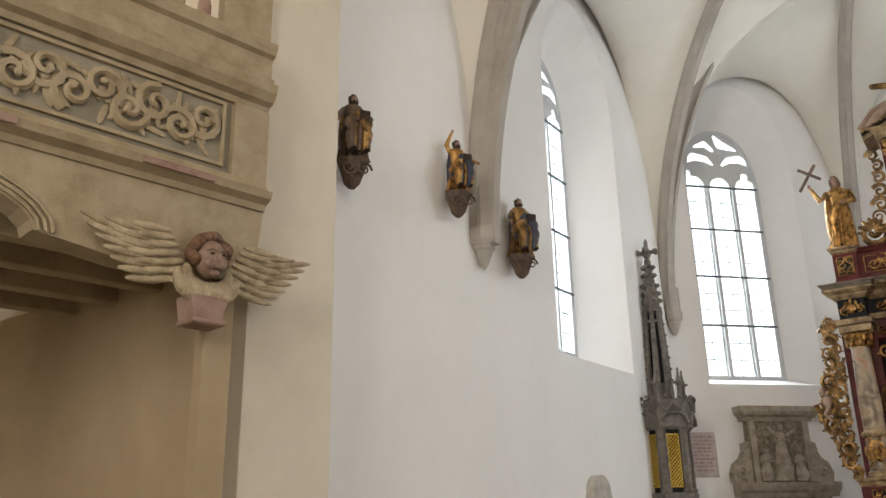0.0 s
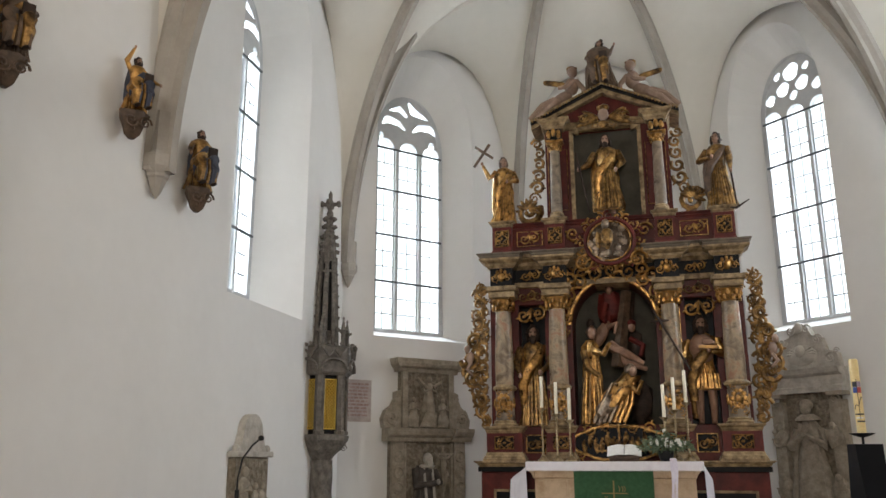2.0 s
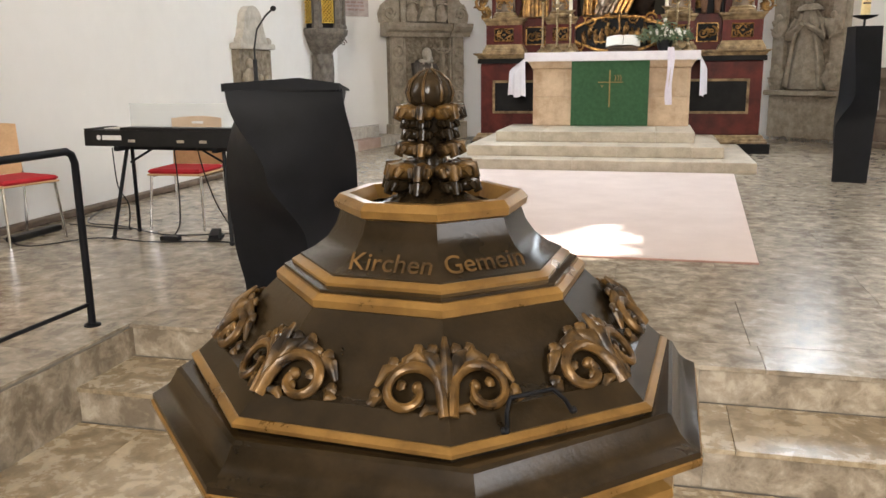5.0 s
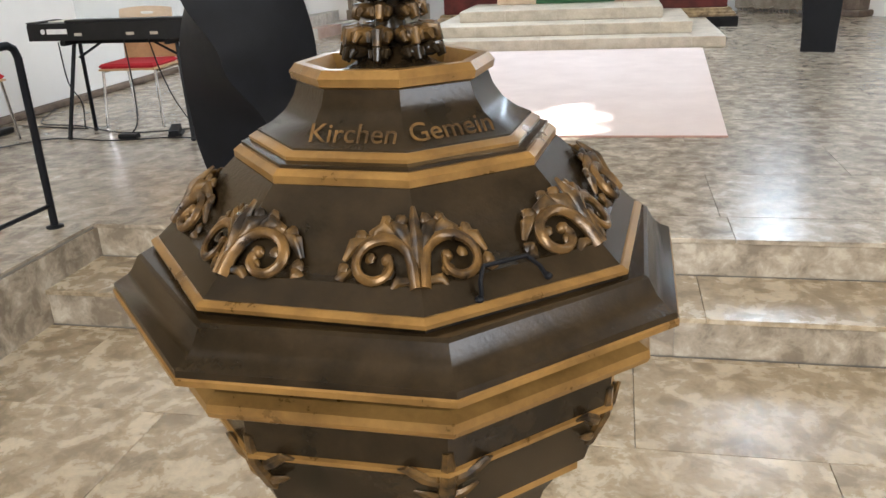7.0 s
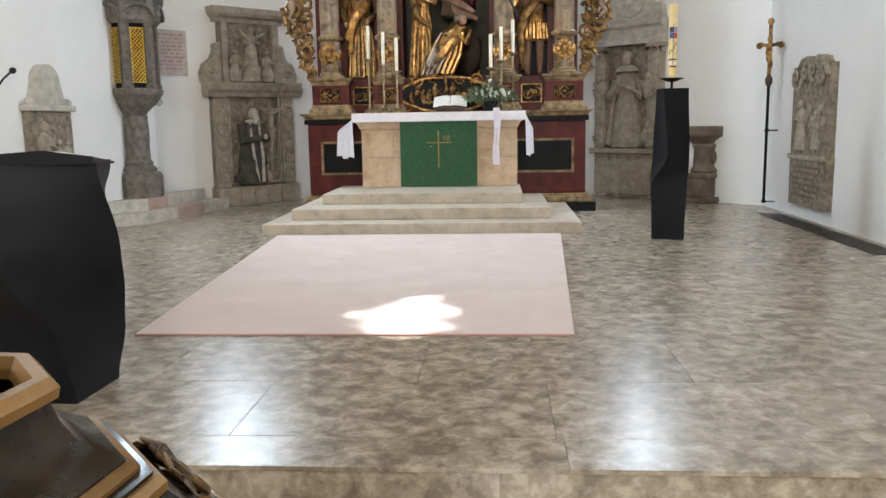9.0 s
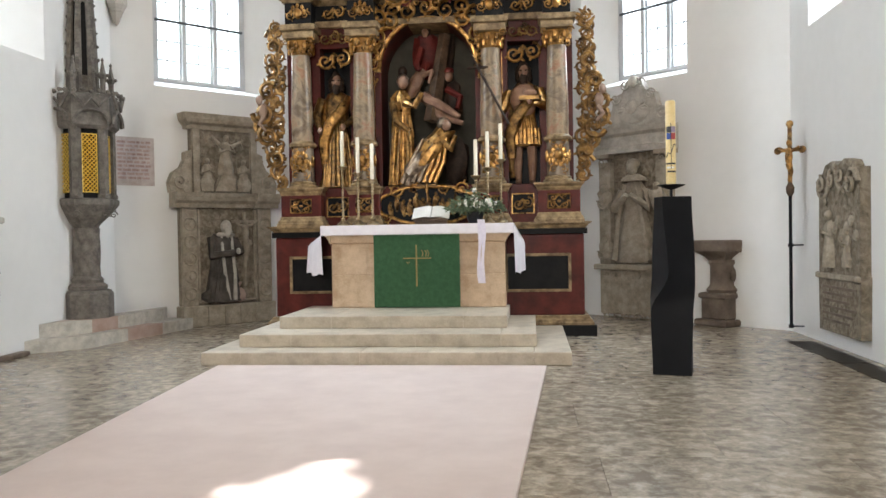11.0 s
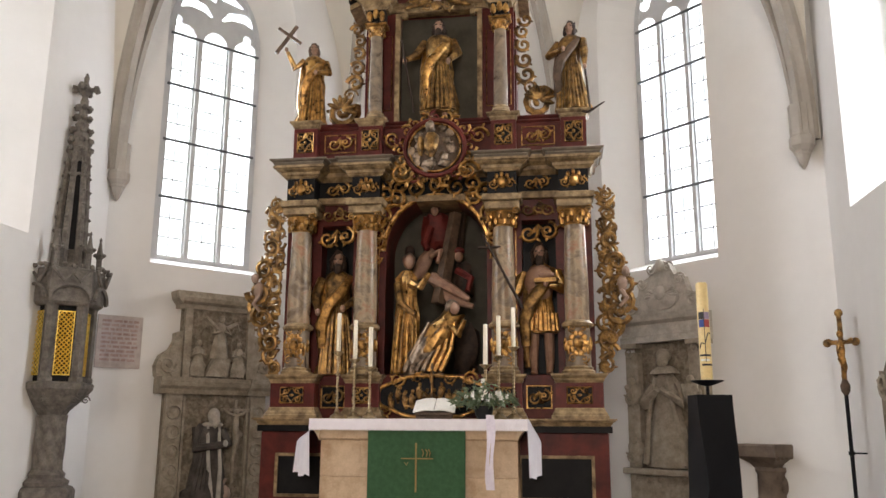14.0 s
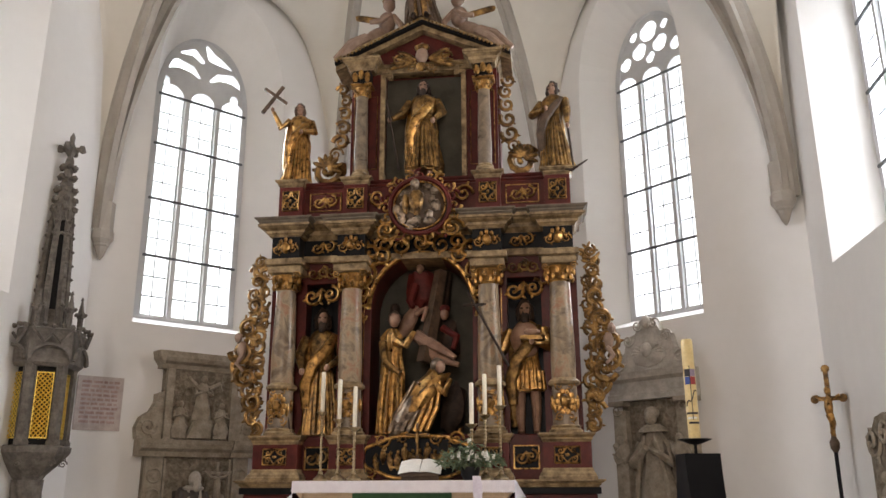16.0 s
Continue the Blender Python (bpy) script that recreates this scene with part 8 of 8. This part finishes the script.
g = G().lathe([(r * 0.87, z - BASE) for r, z in ((0.235, 0.885), (0.252, 0.892), (0.256, 0.908), (0.240, 0.924), (0.215, 0.924), (0.205, 0.905), (0.20, 0.89))], 8, turn=E8 + ASKEW)
part("top_ring", g, font_gilt, ft, "gilded octagonal rim")
oct_("inner_dome", ((0.20, 0.88), (0.15, 0.895), (0.09, 0.92), (0.05, 0.95)), font_wood, ft)
g = G()
zz = -BASE
g.lathe([(0.05, 0.93 + zz), (0.035, 0.98 + zz), (0.03, 1.06 + zz), (0.035, 1.12 + zz), (0.035, 1.16 + zz), (0.050, 1.175 + zz), (0.053, 1.20 + zz), (0.045, 1.23 + zz), (0.022, 1.255 + zz), (0.003, 1.264 + zz)], 16)
FIN = Matrix.Translation((0, 0, 0.93 + zz)) @ Matrix.Diagonal((1, 1, 0.80, 1)) @ Matrix.Translation((0, 0, -0.93 - zz))
fin = part("finial", g, font_wood, ft, "carved foliage finial", True, at=FIN)
for k in range(8):
    a = k * math.pi / 4
    g = G().tube([(q * math.cos(a), q * math.sin(a), z + zz) for q, z in ((0.050, 1.175), (0.055, 1.20), (0.047, 1.23), (0.024, 1.255), (0.004, 1.265))], [0.003, 0.004, 0.003, 0.002, 0.001], 5)
    part("gilt_rib", g, font_bud, fin, smooth=True)
for z, r, s, n, mt in ((0.985, 0.066, 0.032, 8, font_bud), (0.945, 0.080, 0.026, 8, font_wood), (1.045, 0.044, 0.027, 6, font_bud), (1.085, 0.036, 0.022, 6, font_wood), (1.145, 0.044, 0.028, 6, font_bud), (1.115, 0.040, 0.020, 6, font_wood)):
    for k in range(n):
        a = 2 * math.pi * (k + 0.5 * (z > 1)) / n
        m = Matrix.Translation((r * math.cos(a), r * math.sin(a), 0.93 + 0.8 * (z - 0.93) + zz)) @ Matrix.Rotation(a, 4, "Z")
        g = G()
        g.ball((0, 0, 0), s * 1.1, s * 0.85, s * 0.62, 12, 8, 0, m, 0.15)
        g.tube([(-s * 0.4, 0, -s * 0.6), (s * 0.35, 0, s * 0.42), (s * 1.05, 0, s * 0.35), (s * 1.25, 0, -s * 0.35), (s * 0.8, 0, -s * 0.55)], [s * 0.3, s * 0.38, s * 0.36, s * 0.3, s * 0.2], 8, 0, m)
        for sy in (-1, 1):
            g.tube([(0, sy * s * 0.4, s * 0.1), (s * 0.7, sy * s * 0.62, s * 0.15), (s * 1.0, sy * s * 0.6, -s * 0.3)], [s * 0.26, s * 0.28, s * 0.14], 7, 0, m)
        part("leaf_bud", g, mt, ft, smooth=True)
for k in range(8):
    a = E8 + k * math.pi / 4
    # scroll ornament on each corner of the cover, leaning with its slope
    m = Matrix.Rotation(a + ASKEW + math.pi / 2, 4, "Z") @ Matrix.Translation((0, -0.502, 0.594 + zz)) @ Matrix.Rotation(radians(-43), 4, "X") @ Matrix.Diagonal((0.86, 0.9, 1.0, 1.0))
    g = G()
    for sx in (-1, 1):
        pts, rs = [(sx * 0.010, -0.010, -0.004), (sx * 0.012, -0.014, 0.035)], [0.012, 0.012]
        for i in range(20):
            s = i / 19
            th = math.pi * (0.92 - 2.05 * s)
            q = 0.058 * (1 - 0.66 * s ** 0.8)
            pts.append((sx * (0.082 + 1.15 * q * math.cos(th)), -0.012 - 0.012 * math.sin(math.pi * s), 0.052 + q * math.sin(th)))
            rs.append(0.0115 * (1.0 - 0.3 * s))
        g.tube(pts, rs, 8, 0, m)
        g.ball(pts[-1], 0.013, 0.011, 0.012, 8, 6, 0, m)
    bend(g, m)
    part("scroll", g, font_carving, ft, "rubbed gilded corner scroll", True)
    g = G()
    g.tube([(0, -0.012, 0.03), (0, -0.022, 0.09), (0, -0.012, 0.15)], [0.010, 0.017, 0.005], 8, 0, m, 0.7)
    for sx in (-1, 1):
        g.tube([(sx * 0.004, -0.012, 0.06), (sx * 0.026, -0.022, 0.105), (sx * 0.046, -0.012, 0.128)], [0.010, 0.016, 0.005], 8, 0, m, 0.7)
        g.tube([(sx * 0.03, -0.008, 0.09), (sx * 0.062, -0.018, 0.122), (sx * 0.092, -0.010, 0.118)], [0.010, 0.014, 0.005], 7, 0, m, 0.7)
        g.tube([(sx * 0.09, -0.006, 0.112), (sx * 0.128, -0.016, 0.102), (sx * 0.150, -0.008, 0.078)], [0.008, 0.014, 0.005], 7, 0, m, 0.7)
        g.tube([(sx * 0.140, -0.004, 0.06), (sx * 0.158, -0.014, 0.044), (sx * 0.178, -0.006, 0.042)], [0.010, 0.012, 0.005], 7, 0, m, 0.7)
        g.tube([(sx * 0.135, -0.004, 0.03), (sx * 0.120, -0.010, 0.004), (sx * 0.085, -0.008, -0.006)], [0.006, 0.012, 0.005], 7, 0, m, 0.7)
        g.tube([(sx * 0.016, -0.008, 0.012), (sx * 0.045, -0.014, 0.016), (sx * 0.062, -0.008, 0.004)], [0.006, 0.011, 0.005], 7, 0, m, 0.7)
    for sx in (-1, 1):
        for x, z, r in ((0.026, 0.128, 0.012), (0.056, 0.134, 0.011), (0.110, 0.116, 0.012), (0.152, 0.062, 0.011), (0.075, 0.112, 0.014), (0.062, 0.035, 0.013), (0.095, 0.070, 0.010)):
            g.ball((sx * x, -0.012, z), r * 1.2, r * 0.6, r, 8, 6, 0, m, 0.35)
    bend(g, m)
    part("leaf", g, font_bud, ft, "dark carved leaf", True)
    # carved leaves under the bowl
    m = Matrix.Rotation(a + math.pi / 2, 4, "Z") @ Matrix.Translation((0, -0.488, 0.17 + zz)) @ Matrix.Rotation(radians(20), 4, "X") @ Matrix.Diagonal((0.9, 0.5, 0.75, 1))
    g = G()
    g.tube([(0, 0.0, 0.14), (0, -0.03, 0.06), (0, -0.015, -0.05), (0, 0.02, -0.12)], [0.012, 0.02, 0.022, 0.008], 7, 0, m)
    for sx in (-1, 1):
        g.tube([(0, -0.01, 0.02), (sx * 0.05, -0.03, 0.06), (sx * 0.085, -0.02, 0.09), (sx * 0.10, 0.0, 0.07)], [0.016, 0.018, 0.014, 0.005], 6, 0, m)
        g.tube([(0, -0.01, -0.04), (sx * 0.04, -0.03, -0.01), (sx * 0.07, -0.02, 0.0)], [0.016, 0.015, 0.005], 6, 0, m)
    bend(g, m)
    part("acanthus", g, font_bud, ft, smooth=True)
hd = G()
ang = -math.pi / 2 + math.pi / 4 + ASKEW
m = Matrix.Rotation(ang + math.pi / 2, 4, "Z") @ Matrix.Translation((-0.02, -0.492, 0.574 + zz)) @ Matrix.Rotation(radians(-40), 4, "X")
hd.tube([(-0.075, -0.006, -0.012), (-0.075, -0.022, 0.012), (-0.06, -0.025, 0.035), (0.03, -0.025, 0.035), (0.05, -0.022, 0.012), (0.065, -0.006, -0.005)], 0.0045, 6, 0, m)
hd.ball((-0.08, -0.004, -0.016), 0.010, 0.006, 0.008, 6, 5, 0, m).ball((0.07, -0.004, -0.006), 0.010, 0.006, 0.008, 6, 5, 0, m)
part("lifting_handle", hd, black_steel, ft, "forged black iron handle", True)


def lettering(text, ang, r, z, size, tilt):
    cu = bpy.data.curves.new("lettering", "FONT")
    cu.body, cu.size, cu.extrude, cu.align_x, cu.shear = text, size, 0.001, "CENTER", 0.0
    tmp = bpy.data.objects.new("lettering_tmp", cu)
    scene.collection.objects.link(tmp)
    bpy.context.view_layer.update()
    me = bpy.data.meshes.new_from_object(tmp.evaluated_get(bpy.context.evaluated_depsgraph_get()))
    bpy.data.objects.remove(tmp)
    me.materials.clear()
    me.materials.append(font_carving)
    ob = new("lettering", me)
    ob.parent = ft
    ob.matrix_basis = Matrix.Rotation(ang + math.pi / 2, 4, "Z") @ Matrix.Translation((0, -r, z + zz)) @ Matrix.Rotation(radians(90 - tilt), 4, "X")
    tagged(ob, "gilded gothic lettering")


lettering("Kirchen", -math.pi / 2 + ASKEW, 0.263, 0.797, 0.0585, 40)
lettering("Gemein", -math.pi / 4 + ASKEW, 0.263, 0.797, 0.0585, 40)

# ---------- wall statues ----------
WS = [gold, dull_gold, flesh, hair, wood_brown]
sit = (((-0.13, 0, 0.74), (-0.22, -0.10, 0.60), (-0.26, -0.20, 0.50)), ((0.13, 0, 0.74), (0.22, -0.06, 0.62), (0.14, -0.20, 0.56)))
for y, z0, z1, mats, arms, lab, sd, turn in (
        (-4.82, 4.50, 5.15, [wood_brown, dull_gold, flesh, hair, wood_brown], sit, "carved seated evangelist with brown and gold robes on a scrolled bracket", 31, 60),
        (-3.22, 4.70, 5.30, [gold, blue_cloth, flesh, hair, wood_brown], (((-0.13, 0, 0.74), (-0.2, -0.02, 0.86), (-0.12, -0.08, 1.08)), ((0.13, 0, 0.74), (0.2, -0.1, 0.60), (0.28, -0.22, 0.52))), "carved evangelist in gold with a raised arm on a scrolled bracket", 33, 60),
        (-2.0, 4.32, 5.02, [dull_gold, blue_cloth, flesh, hair, wood_brown], sit, "carved seated evangelist in gold and dark blue on a scrolled bracket", 35, 60)):
    figure("wall_statue", Matrix.Translation((WL + 0.17, y, z0)) @ spin(turn), (z1 - z0) * 1.02, mats, lab, "statue", arms=arms, seed=sd, wide=0.21, group="evangelists on the wall", console=0.26, bare=0.0, props="beard seat")

# ---------- gallery beside the chancel arch ----------
GM = Matrix(((0.158, -0.987, 0, -5.17), (0.987, 0.158, 0, -6.02), (0, 0, 1, 0), (0, 0, 0, 1)))
gy = thing("gallery", GM, "beige painted wooden gallery with carved scrollwork panels", "gallery")
LX = -3.6


def rail_part(name, prof, mt, label="", x1=0.0):
    return part(name, G().profile_x(LX, x1, prof), mt, gy, label)


rail_part("top_rail", [(0.25, 4.78), (-0.02, 4.78), (-0.03, 4.82), (-0.07, 4.84), (-0.09, 4.89), (-0.09, 4.93), (0.25, 4.93)], gallery_paint)
rail_part("upper_fascia", [(0.22, 4.58), (-0.06, 4.58), (-0.06, 4.64), (-0.02, 4.67), (-0.02, 4.78), (0.22, 4.78)], gallery_paint)
rail_part("upper_cornice", [(0.22, 4.38), (0.0, 4.38), (-0.02, 4.42), (-0.07, 4.44), (-0.11, 4.50), (-0.12, 4.57), (0.22, 4.57)], gallery_paint)
rail_part("parapet", [(0.22, 3.82), (0.03, 3.82), (0.03, 4.38), (0.22, 4.38)], gallery_grey, "grey painted parapet panel")
for x0, x1 in ((-2.25, -0.34), (-3.5, -2.5)):
    g = G().box(x0, x1, 0.0, 0.03, 3.86, 3.885).box(x0, x1, 0.0, 0.03, 4.33, 4.355).box(x0, x0 + 0.025, 0.0, 0.03, 3.885, 4.33).box(x1 - 0.025, x1, 0.0, 0.03, 3.885, 4.33)
    fr = part("panel_frame", g, gallery_paint, gy)
    g = G()
    n = 10 if x1 > -1 else 5
    for i in range(n):
        x = x0 + 0.08 + (x1 - x0 - 0.16) * (i + 0.5) / n
        g.scroll((x, 0.02, 4.11 + (0.05 if i % 2 else -0.05)), 0.14, 0, None, 1 if i % 2 else -1, 1.4, 0.26, i * 1.1)
        g.ball((x, 0.015, 4.11), 0.04, 0.02, 0.05, 7, 5, 0, None, 0.4)
        for k in range(3):
            q = Euler((0, i + k * 1.3, 0)).to_matrix()
            g.ball((x + 0.09 * math.cos(k * 2.1 + i), 0.02, 4.11 + 0.14 * math.sin(k * 2.1 + i)), 0.09, 0.015, 0.025, 7, 4, rot=q)
    part("scrollwork", g, gallery_paint, fr, "carved cream acanthus scrolls", True)
part("end_post", G().box(-0.28, 0.0, -0.02, 0.22, 3.60, 4.38, c=0.006), gallery_paint, gy)
rail_part("lower_cornice", [(0.22, 3.60), (-0.02, 3.60), (-0.04, 3.64), (-0.10, 3.67), (-0.12, 3.72), (-0.05, 3.75), (-0.03, 3.80), (0.0, 3.82), (0.22, 3.82)], gallery_paint)
for x0, x1 in ((-0.95, -0.45), (-2.2, -1.7)):
    part("rose_band", G().box(x0, x1, -0.128, -0.115, 3.67, 3.72, c=0.003), gallery_rose, gy)
# arched beam under the parapet
out = [(LX, 3.60), (LX, 3.42)] + [(-2.55 + 1.75 * math.cos(math.pi * (1 - k / 16)) * 0.6, 3.12 + 0.30 * math.sin(math.pi * k / 16)) for k in range(17)] + [(-0.95, 3.05), (-0.05, 3.05), (0.0, 3.60)]
part("arched_beam", G().prism(out, 0.0, 0.22), gallery_paint, gy)
g = G()
for off in (0.03, 0.07, 0.11):
    g.tube([(-2.55 + (1.05 + off) * math.cos(math.pi * (1 - k / 16)), -0.01, 3.12 + (0.30 + off) * math.sin(math.pi * k / 16)) for k in range(17)], 0.014, 5)
part("arch_moulding", g, gallery_paint, gy)
part("gallery_floor", G().box(LX, 0.0, 0.22, 3.0, 3.40, 3.62), gallery_paint, gy)
for k in range(4):
    part("joist", G().box(LX, 0.0, 0.5 + 0.6 * k, 0.65 + 0.6 * k, 3.22, 3.40, c=0.01), gallery_paint, gy)
# the strip carries the same tan, coloured for the shade down here
part("pilaster_strip", G().box(-0.36, -0.16, 0.04, 0.16, 1.0, 3.05, c=0.015), bpy.data.materials["shaded_tan_plaster"], gy)
g = G()
g.box(-0.36, 0.05, 0.10, 0.2, 4.93, 6.8)
part("back_pier", g, gallery_paint, gy)
for x in (-0.55, -0.75):
    part("upper_post", G().lathe([(0.05, 4.93), (0.05, 5.1), (0.035, 5.15), (0.045, 5.9), (0.03, 6.4)], 10, 0, Matrix.Translation((x, 0.05, 0))), (gallery_rose, gallery_paint)[x < -0.6], gy, smooth=True)
an_ = thing("angel_console", GM @ Matrix.Translation((-0.47, -0.06, 3.06)) @ Matrix.Scale(0.98, 4), "carved winged cherub head console below the gallery", "angel console")
g = G()
g.ball((0, -0.12, 0.05), 0.10, 0.10, 0.125, 14, 10)
g.ball((0, -0.21, 0.035), 0.018, 0.025, 0.025, 7, 5)
g.ball((0, -0.19, -0.02), 0.03, 0.02, 0.012, 7, 5)
for s in (-1, 1):
    g.ball((s * 0.045, -0.19, 0.005), 0.04, 0.03, 0.04, 9, 6)
    g.ball((s * 0.038, -0.208, 0.066), 0.020, 0.010, 0.010, 8, 5, 1)
    g.tube([(s * 0.012, -0.215, 0.085), (s * 0.042, -0.21, 0.098), (s * 0.07, -0.185, 0.085)], 0.008, 5)
g.ball((0, -0.202, -0.030), 0.020, 0.010, 0.005, 8, 5, 2)
g.ball((0, -0.185, -0.06), 0.035, 0.03, 0.025, 8, 5)
part("head", g, [putto_skin, hair, wood_brown], an_, "painted childlike head", True)
g = G()
for k in range(24):
    a = math.pi * (k / 23) * 1.3 - 0.15 * math.pi
    g.ball((0.115 * math.cos(a), -0.10 + 0.02 * math.sin(k), 0.09 + 0.11 * math.sin(a)), 0.04, 0.05, 0.04, 7, 5, 0, None, 0.4)
part("hair", g, material("auburn_paint", (0.10, 0.05, 0.025), (0.19, 0.10, 0.05), 20, 0.6), an_, "auburn painted curls", True)
for sx in (-1, 1):
    g = G().ball((sx * 0.27, -0.03, 0.02), 0.17, 0.02, 0.10, 10, 6)
    wing = part("wing", g, wing_white, an_, "ivory painted feathered wing", True)
    for row in range(3):
        for k in range(7):
            s_ = k / 6
            L = 0.32 - 0.06 * row
            q = Matrix.Rotation(-sx * (0.22 - 0.30 * s_ - 0.12 * row), 3, "Y")
            c = (sx * (0.30 + 0.22 * (1 - s_) + 0.05 * (2 - row) - 0.06 * row), -0.04 - 0.015 * row, 0.10 - 0.24 * s_ + 0.02 * row + 0.06 * (1 - s_))
            part("feather", G().ball(c, L * (1.0 - 0.45 * s_) * 0.75, 0.018, 0.026, 9, 5, rot=q), wing_white, wing, smooth=True)
for k in range(15):
    a = math.pi * (1.0 + k / 14)
    for rr_, zc in ((0.20, -0.09), (0.15, -0.06)):
        part("collar_feather", G().ball((rr_ * math.cos(a), -0.09 - 0.1 * (0.2 - rr_), zc + 0.10 * math.sin(a)), 0.04, 0.03, 0.068, 7, 5), wing_white, an_, smooth=True)
part("console_block", G().prism([(-0.13, -0.20), (0.13, -0.20), (0.10, -0.35), (-0.10, -0.35)], -0.14, 0.06).box(-0.12, 0.12, -0.16, 0.06, -0.385, -0.35, c=0.01), gallery_rose, an_, "rose painted console")

# unseen tree, added so that its leaves break up the sunlight into a patch
tree = thing("tree", Matrix.Translation((8.2, -3.6, NAVE_Z)), "unseen leafy tree added outside to shape the sun patch", "tree")
rb = random.Random(12)
g = G().tube([(0, 0, 0), (0.1, 0.1, 2.5), (0.0, 0.3, 5.0), (0.1, 0.2, 8.0)], [0.28, 0.22, 0.16, 0.07], 8)
for k in range(7):
    a = k * 0.9
    g.tube([(0.05, 0.2, 4.5 + 0.5 * k), (1.0 * math.cos(a), 0.2 + 1.0 * math.sin(a), 5.6 + 0.6 * k), (1.6 * math.cos(a), 0.2 + 1.6 * math.sin(a), 6.3 + 0.6 * k)], [0.09, 0.06, 0.02], 6)
part("trunk", g, wood_brown, tree, smooth=True)
g = G()
axis = SUN_FROM
hole = Vector((-1.13, -4.02, 0.0))


def gap(dy, dz):
    """How far a leaf lies outside the gaps in the crown."""
    th = math.atan2(dy, dz)
    d = math.hypot(dy, dz) - (0.86 + 0.22 * math.sin(5 * th + 0.6) + 0.15 * math.sin(9 * th))
    d = min(d, math.hypot((dy - 0.35) / 1.0, (dz + 0.2) / 0.22) - 1.7, math.hypot(dy + 1.25, (dz - 0.3) / 1.5) - 0.3)
    return d


tries = 0
while len(g.f) < 3600 and tries < 40000:
    tries += 1
    small = len(g.f) > 1500
    p = Vector((rb.gauss(0, 1.1), rb.gauss(0.2, 1.1), rb.uniform(6.5, 12.5)))
    w_ = p + Vector((8.2, -3.6, NAVE_Z))
    rel = (w_ - hole) - axis * (w_ - hole).dot(axis)
    d = gap(rel.y / 0.52, rel.dot(axis.cross(Vector((0, 1, 0)))) / 0.27)
    if d < (0.05 if small else 0.2) or (small and d > 0.7):
        continue
    q = Euler((rb.uniform(0, 6), rb.uniform(0, 6), rb.uniform(0, 6))).to_matrix()
    k = 0.45 if small else 1.0
    g.add([p + q @ Vector(c) * k for c in ((-0.11, 0, 0), (0, 0.06, 0.02), (0.11, 0, 0), (0, -0.06, 0.02))], [(0, 1, 2, 3)])
part("crown", g, leaf_green, tree)

# ---------- floor slabs ----------
def slabs(parent, x0, x1, y0, y1, z, lx, ly, rng, mat=None, name="slab"):
    cache = {}
    row, y = 0, y0
    while y < y1 - 0.02:
        yy = min(y + ly, y1)
        x = x0 - (lx * 0.5 if row % 2 else 0.0) - rng.random() * 0.3
        while x < x1 - 0.02:
            a, b = max(x, x0), min(x + lx, x1)
            if b - a > 0.03:
                key = (round(b - a, 2), round(yy - y, 2))
                if key not in cache:
                    w, h = (b - a) / 2 - 0.0012, (yy - y) / 2 - 0.0012
                    gg = G().box(-w, w, -h, h, -0.02, 0, c=0.001)
                    cache[key] = part(name, gg, mat or floor_stone, parent)
                    ob = cache[key]
                else:
                    ob = new(name, cache[key].data)
                    ob.parent = parent
                ob.matrix_basis = Matrix.Translation(((a + b) / 2, (y + yy) / 2, z))
            x += lx
        y, row = yy, row + 1


rng = random.Random(4)
slabs(floor, WL, WR, EDGE_Y + 0.3, EY, 0.0, 1.35, 0.72, rng)
slabs(floor, -3.2, WR, EDGE_Y, EDGE_Y + 0.3, 0.0, 1.6, 0.3, rng)
slabs(floor, -5.3, -3.2, -8.2, EDGE_Y + 0.3, 0.0, 1.2, 0.72, rng)
slabs(nave_floor, -3.2, 4.5, TREAD_Y, EDGE_Y + 0.0, TREAD_Z, 1.5, 0.43, rng, warm_lit_stone)
slabs(nave_floor, -3.2, 4.5, -10.4, TREAD_Y, NAVE_Z, 1.1, 0.6, rng, warm_lit_stone)
for k, (x0, x1) in enumerate(((-3.2, -1.9), (-1.9, -0.5), (-0.5, 0.9), (0.9, 2.4), (2.4, 3.9))):
    part("riser", G().box(x0 + 0.001, x1 - 0.001, EDGE_Y + 0.012, EDGE_Y + 0.04, TREAD_Z, -0.021), floor_stone, floor)
    part("riser", G().box(x0 + 0.001, x1 - 0.001, TREAD_Y + 0.012, TREAD_Y + 0.04, NAVE_Z, TREAD_Z - 0.021), floor_stone, nave_floor)
part("riser", G().box(-3.198, -3.186, -9.0, EDGE_Y + 0.012, NAVE_Z, -0.021), floor_stone, floor)
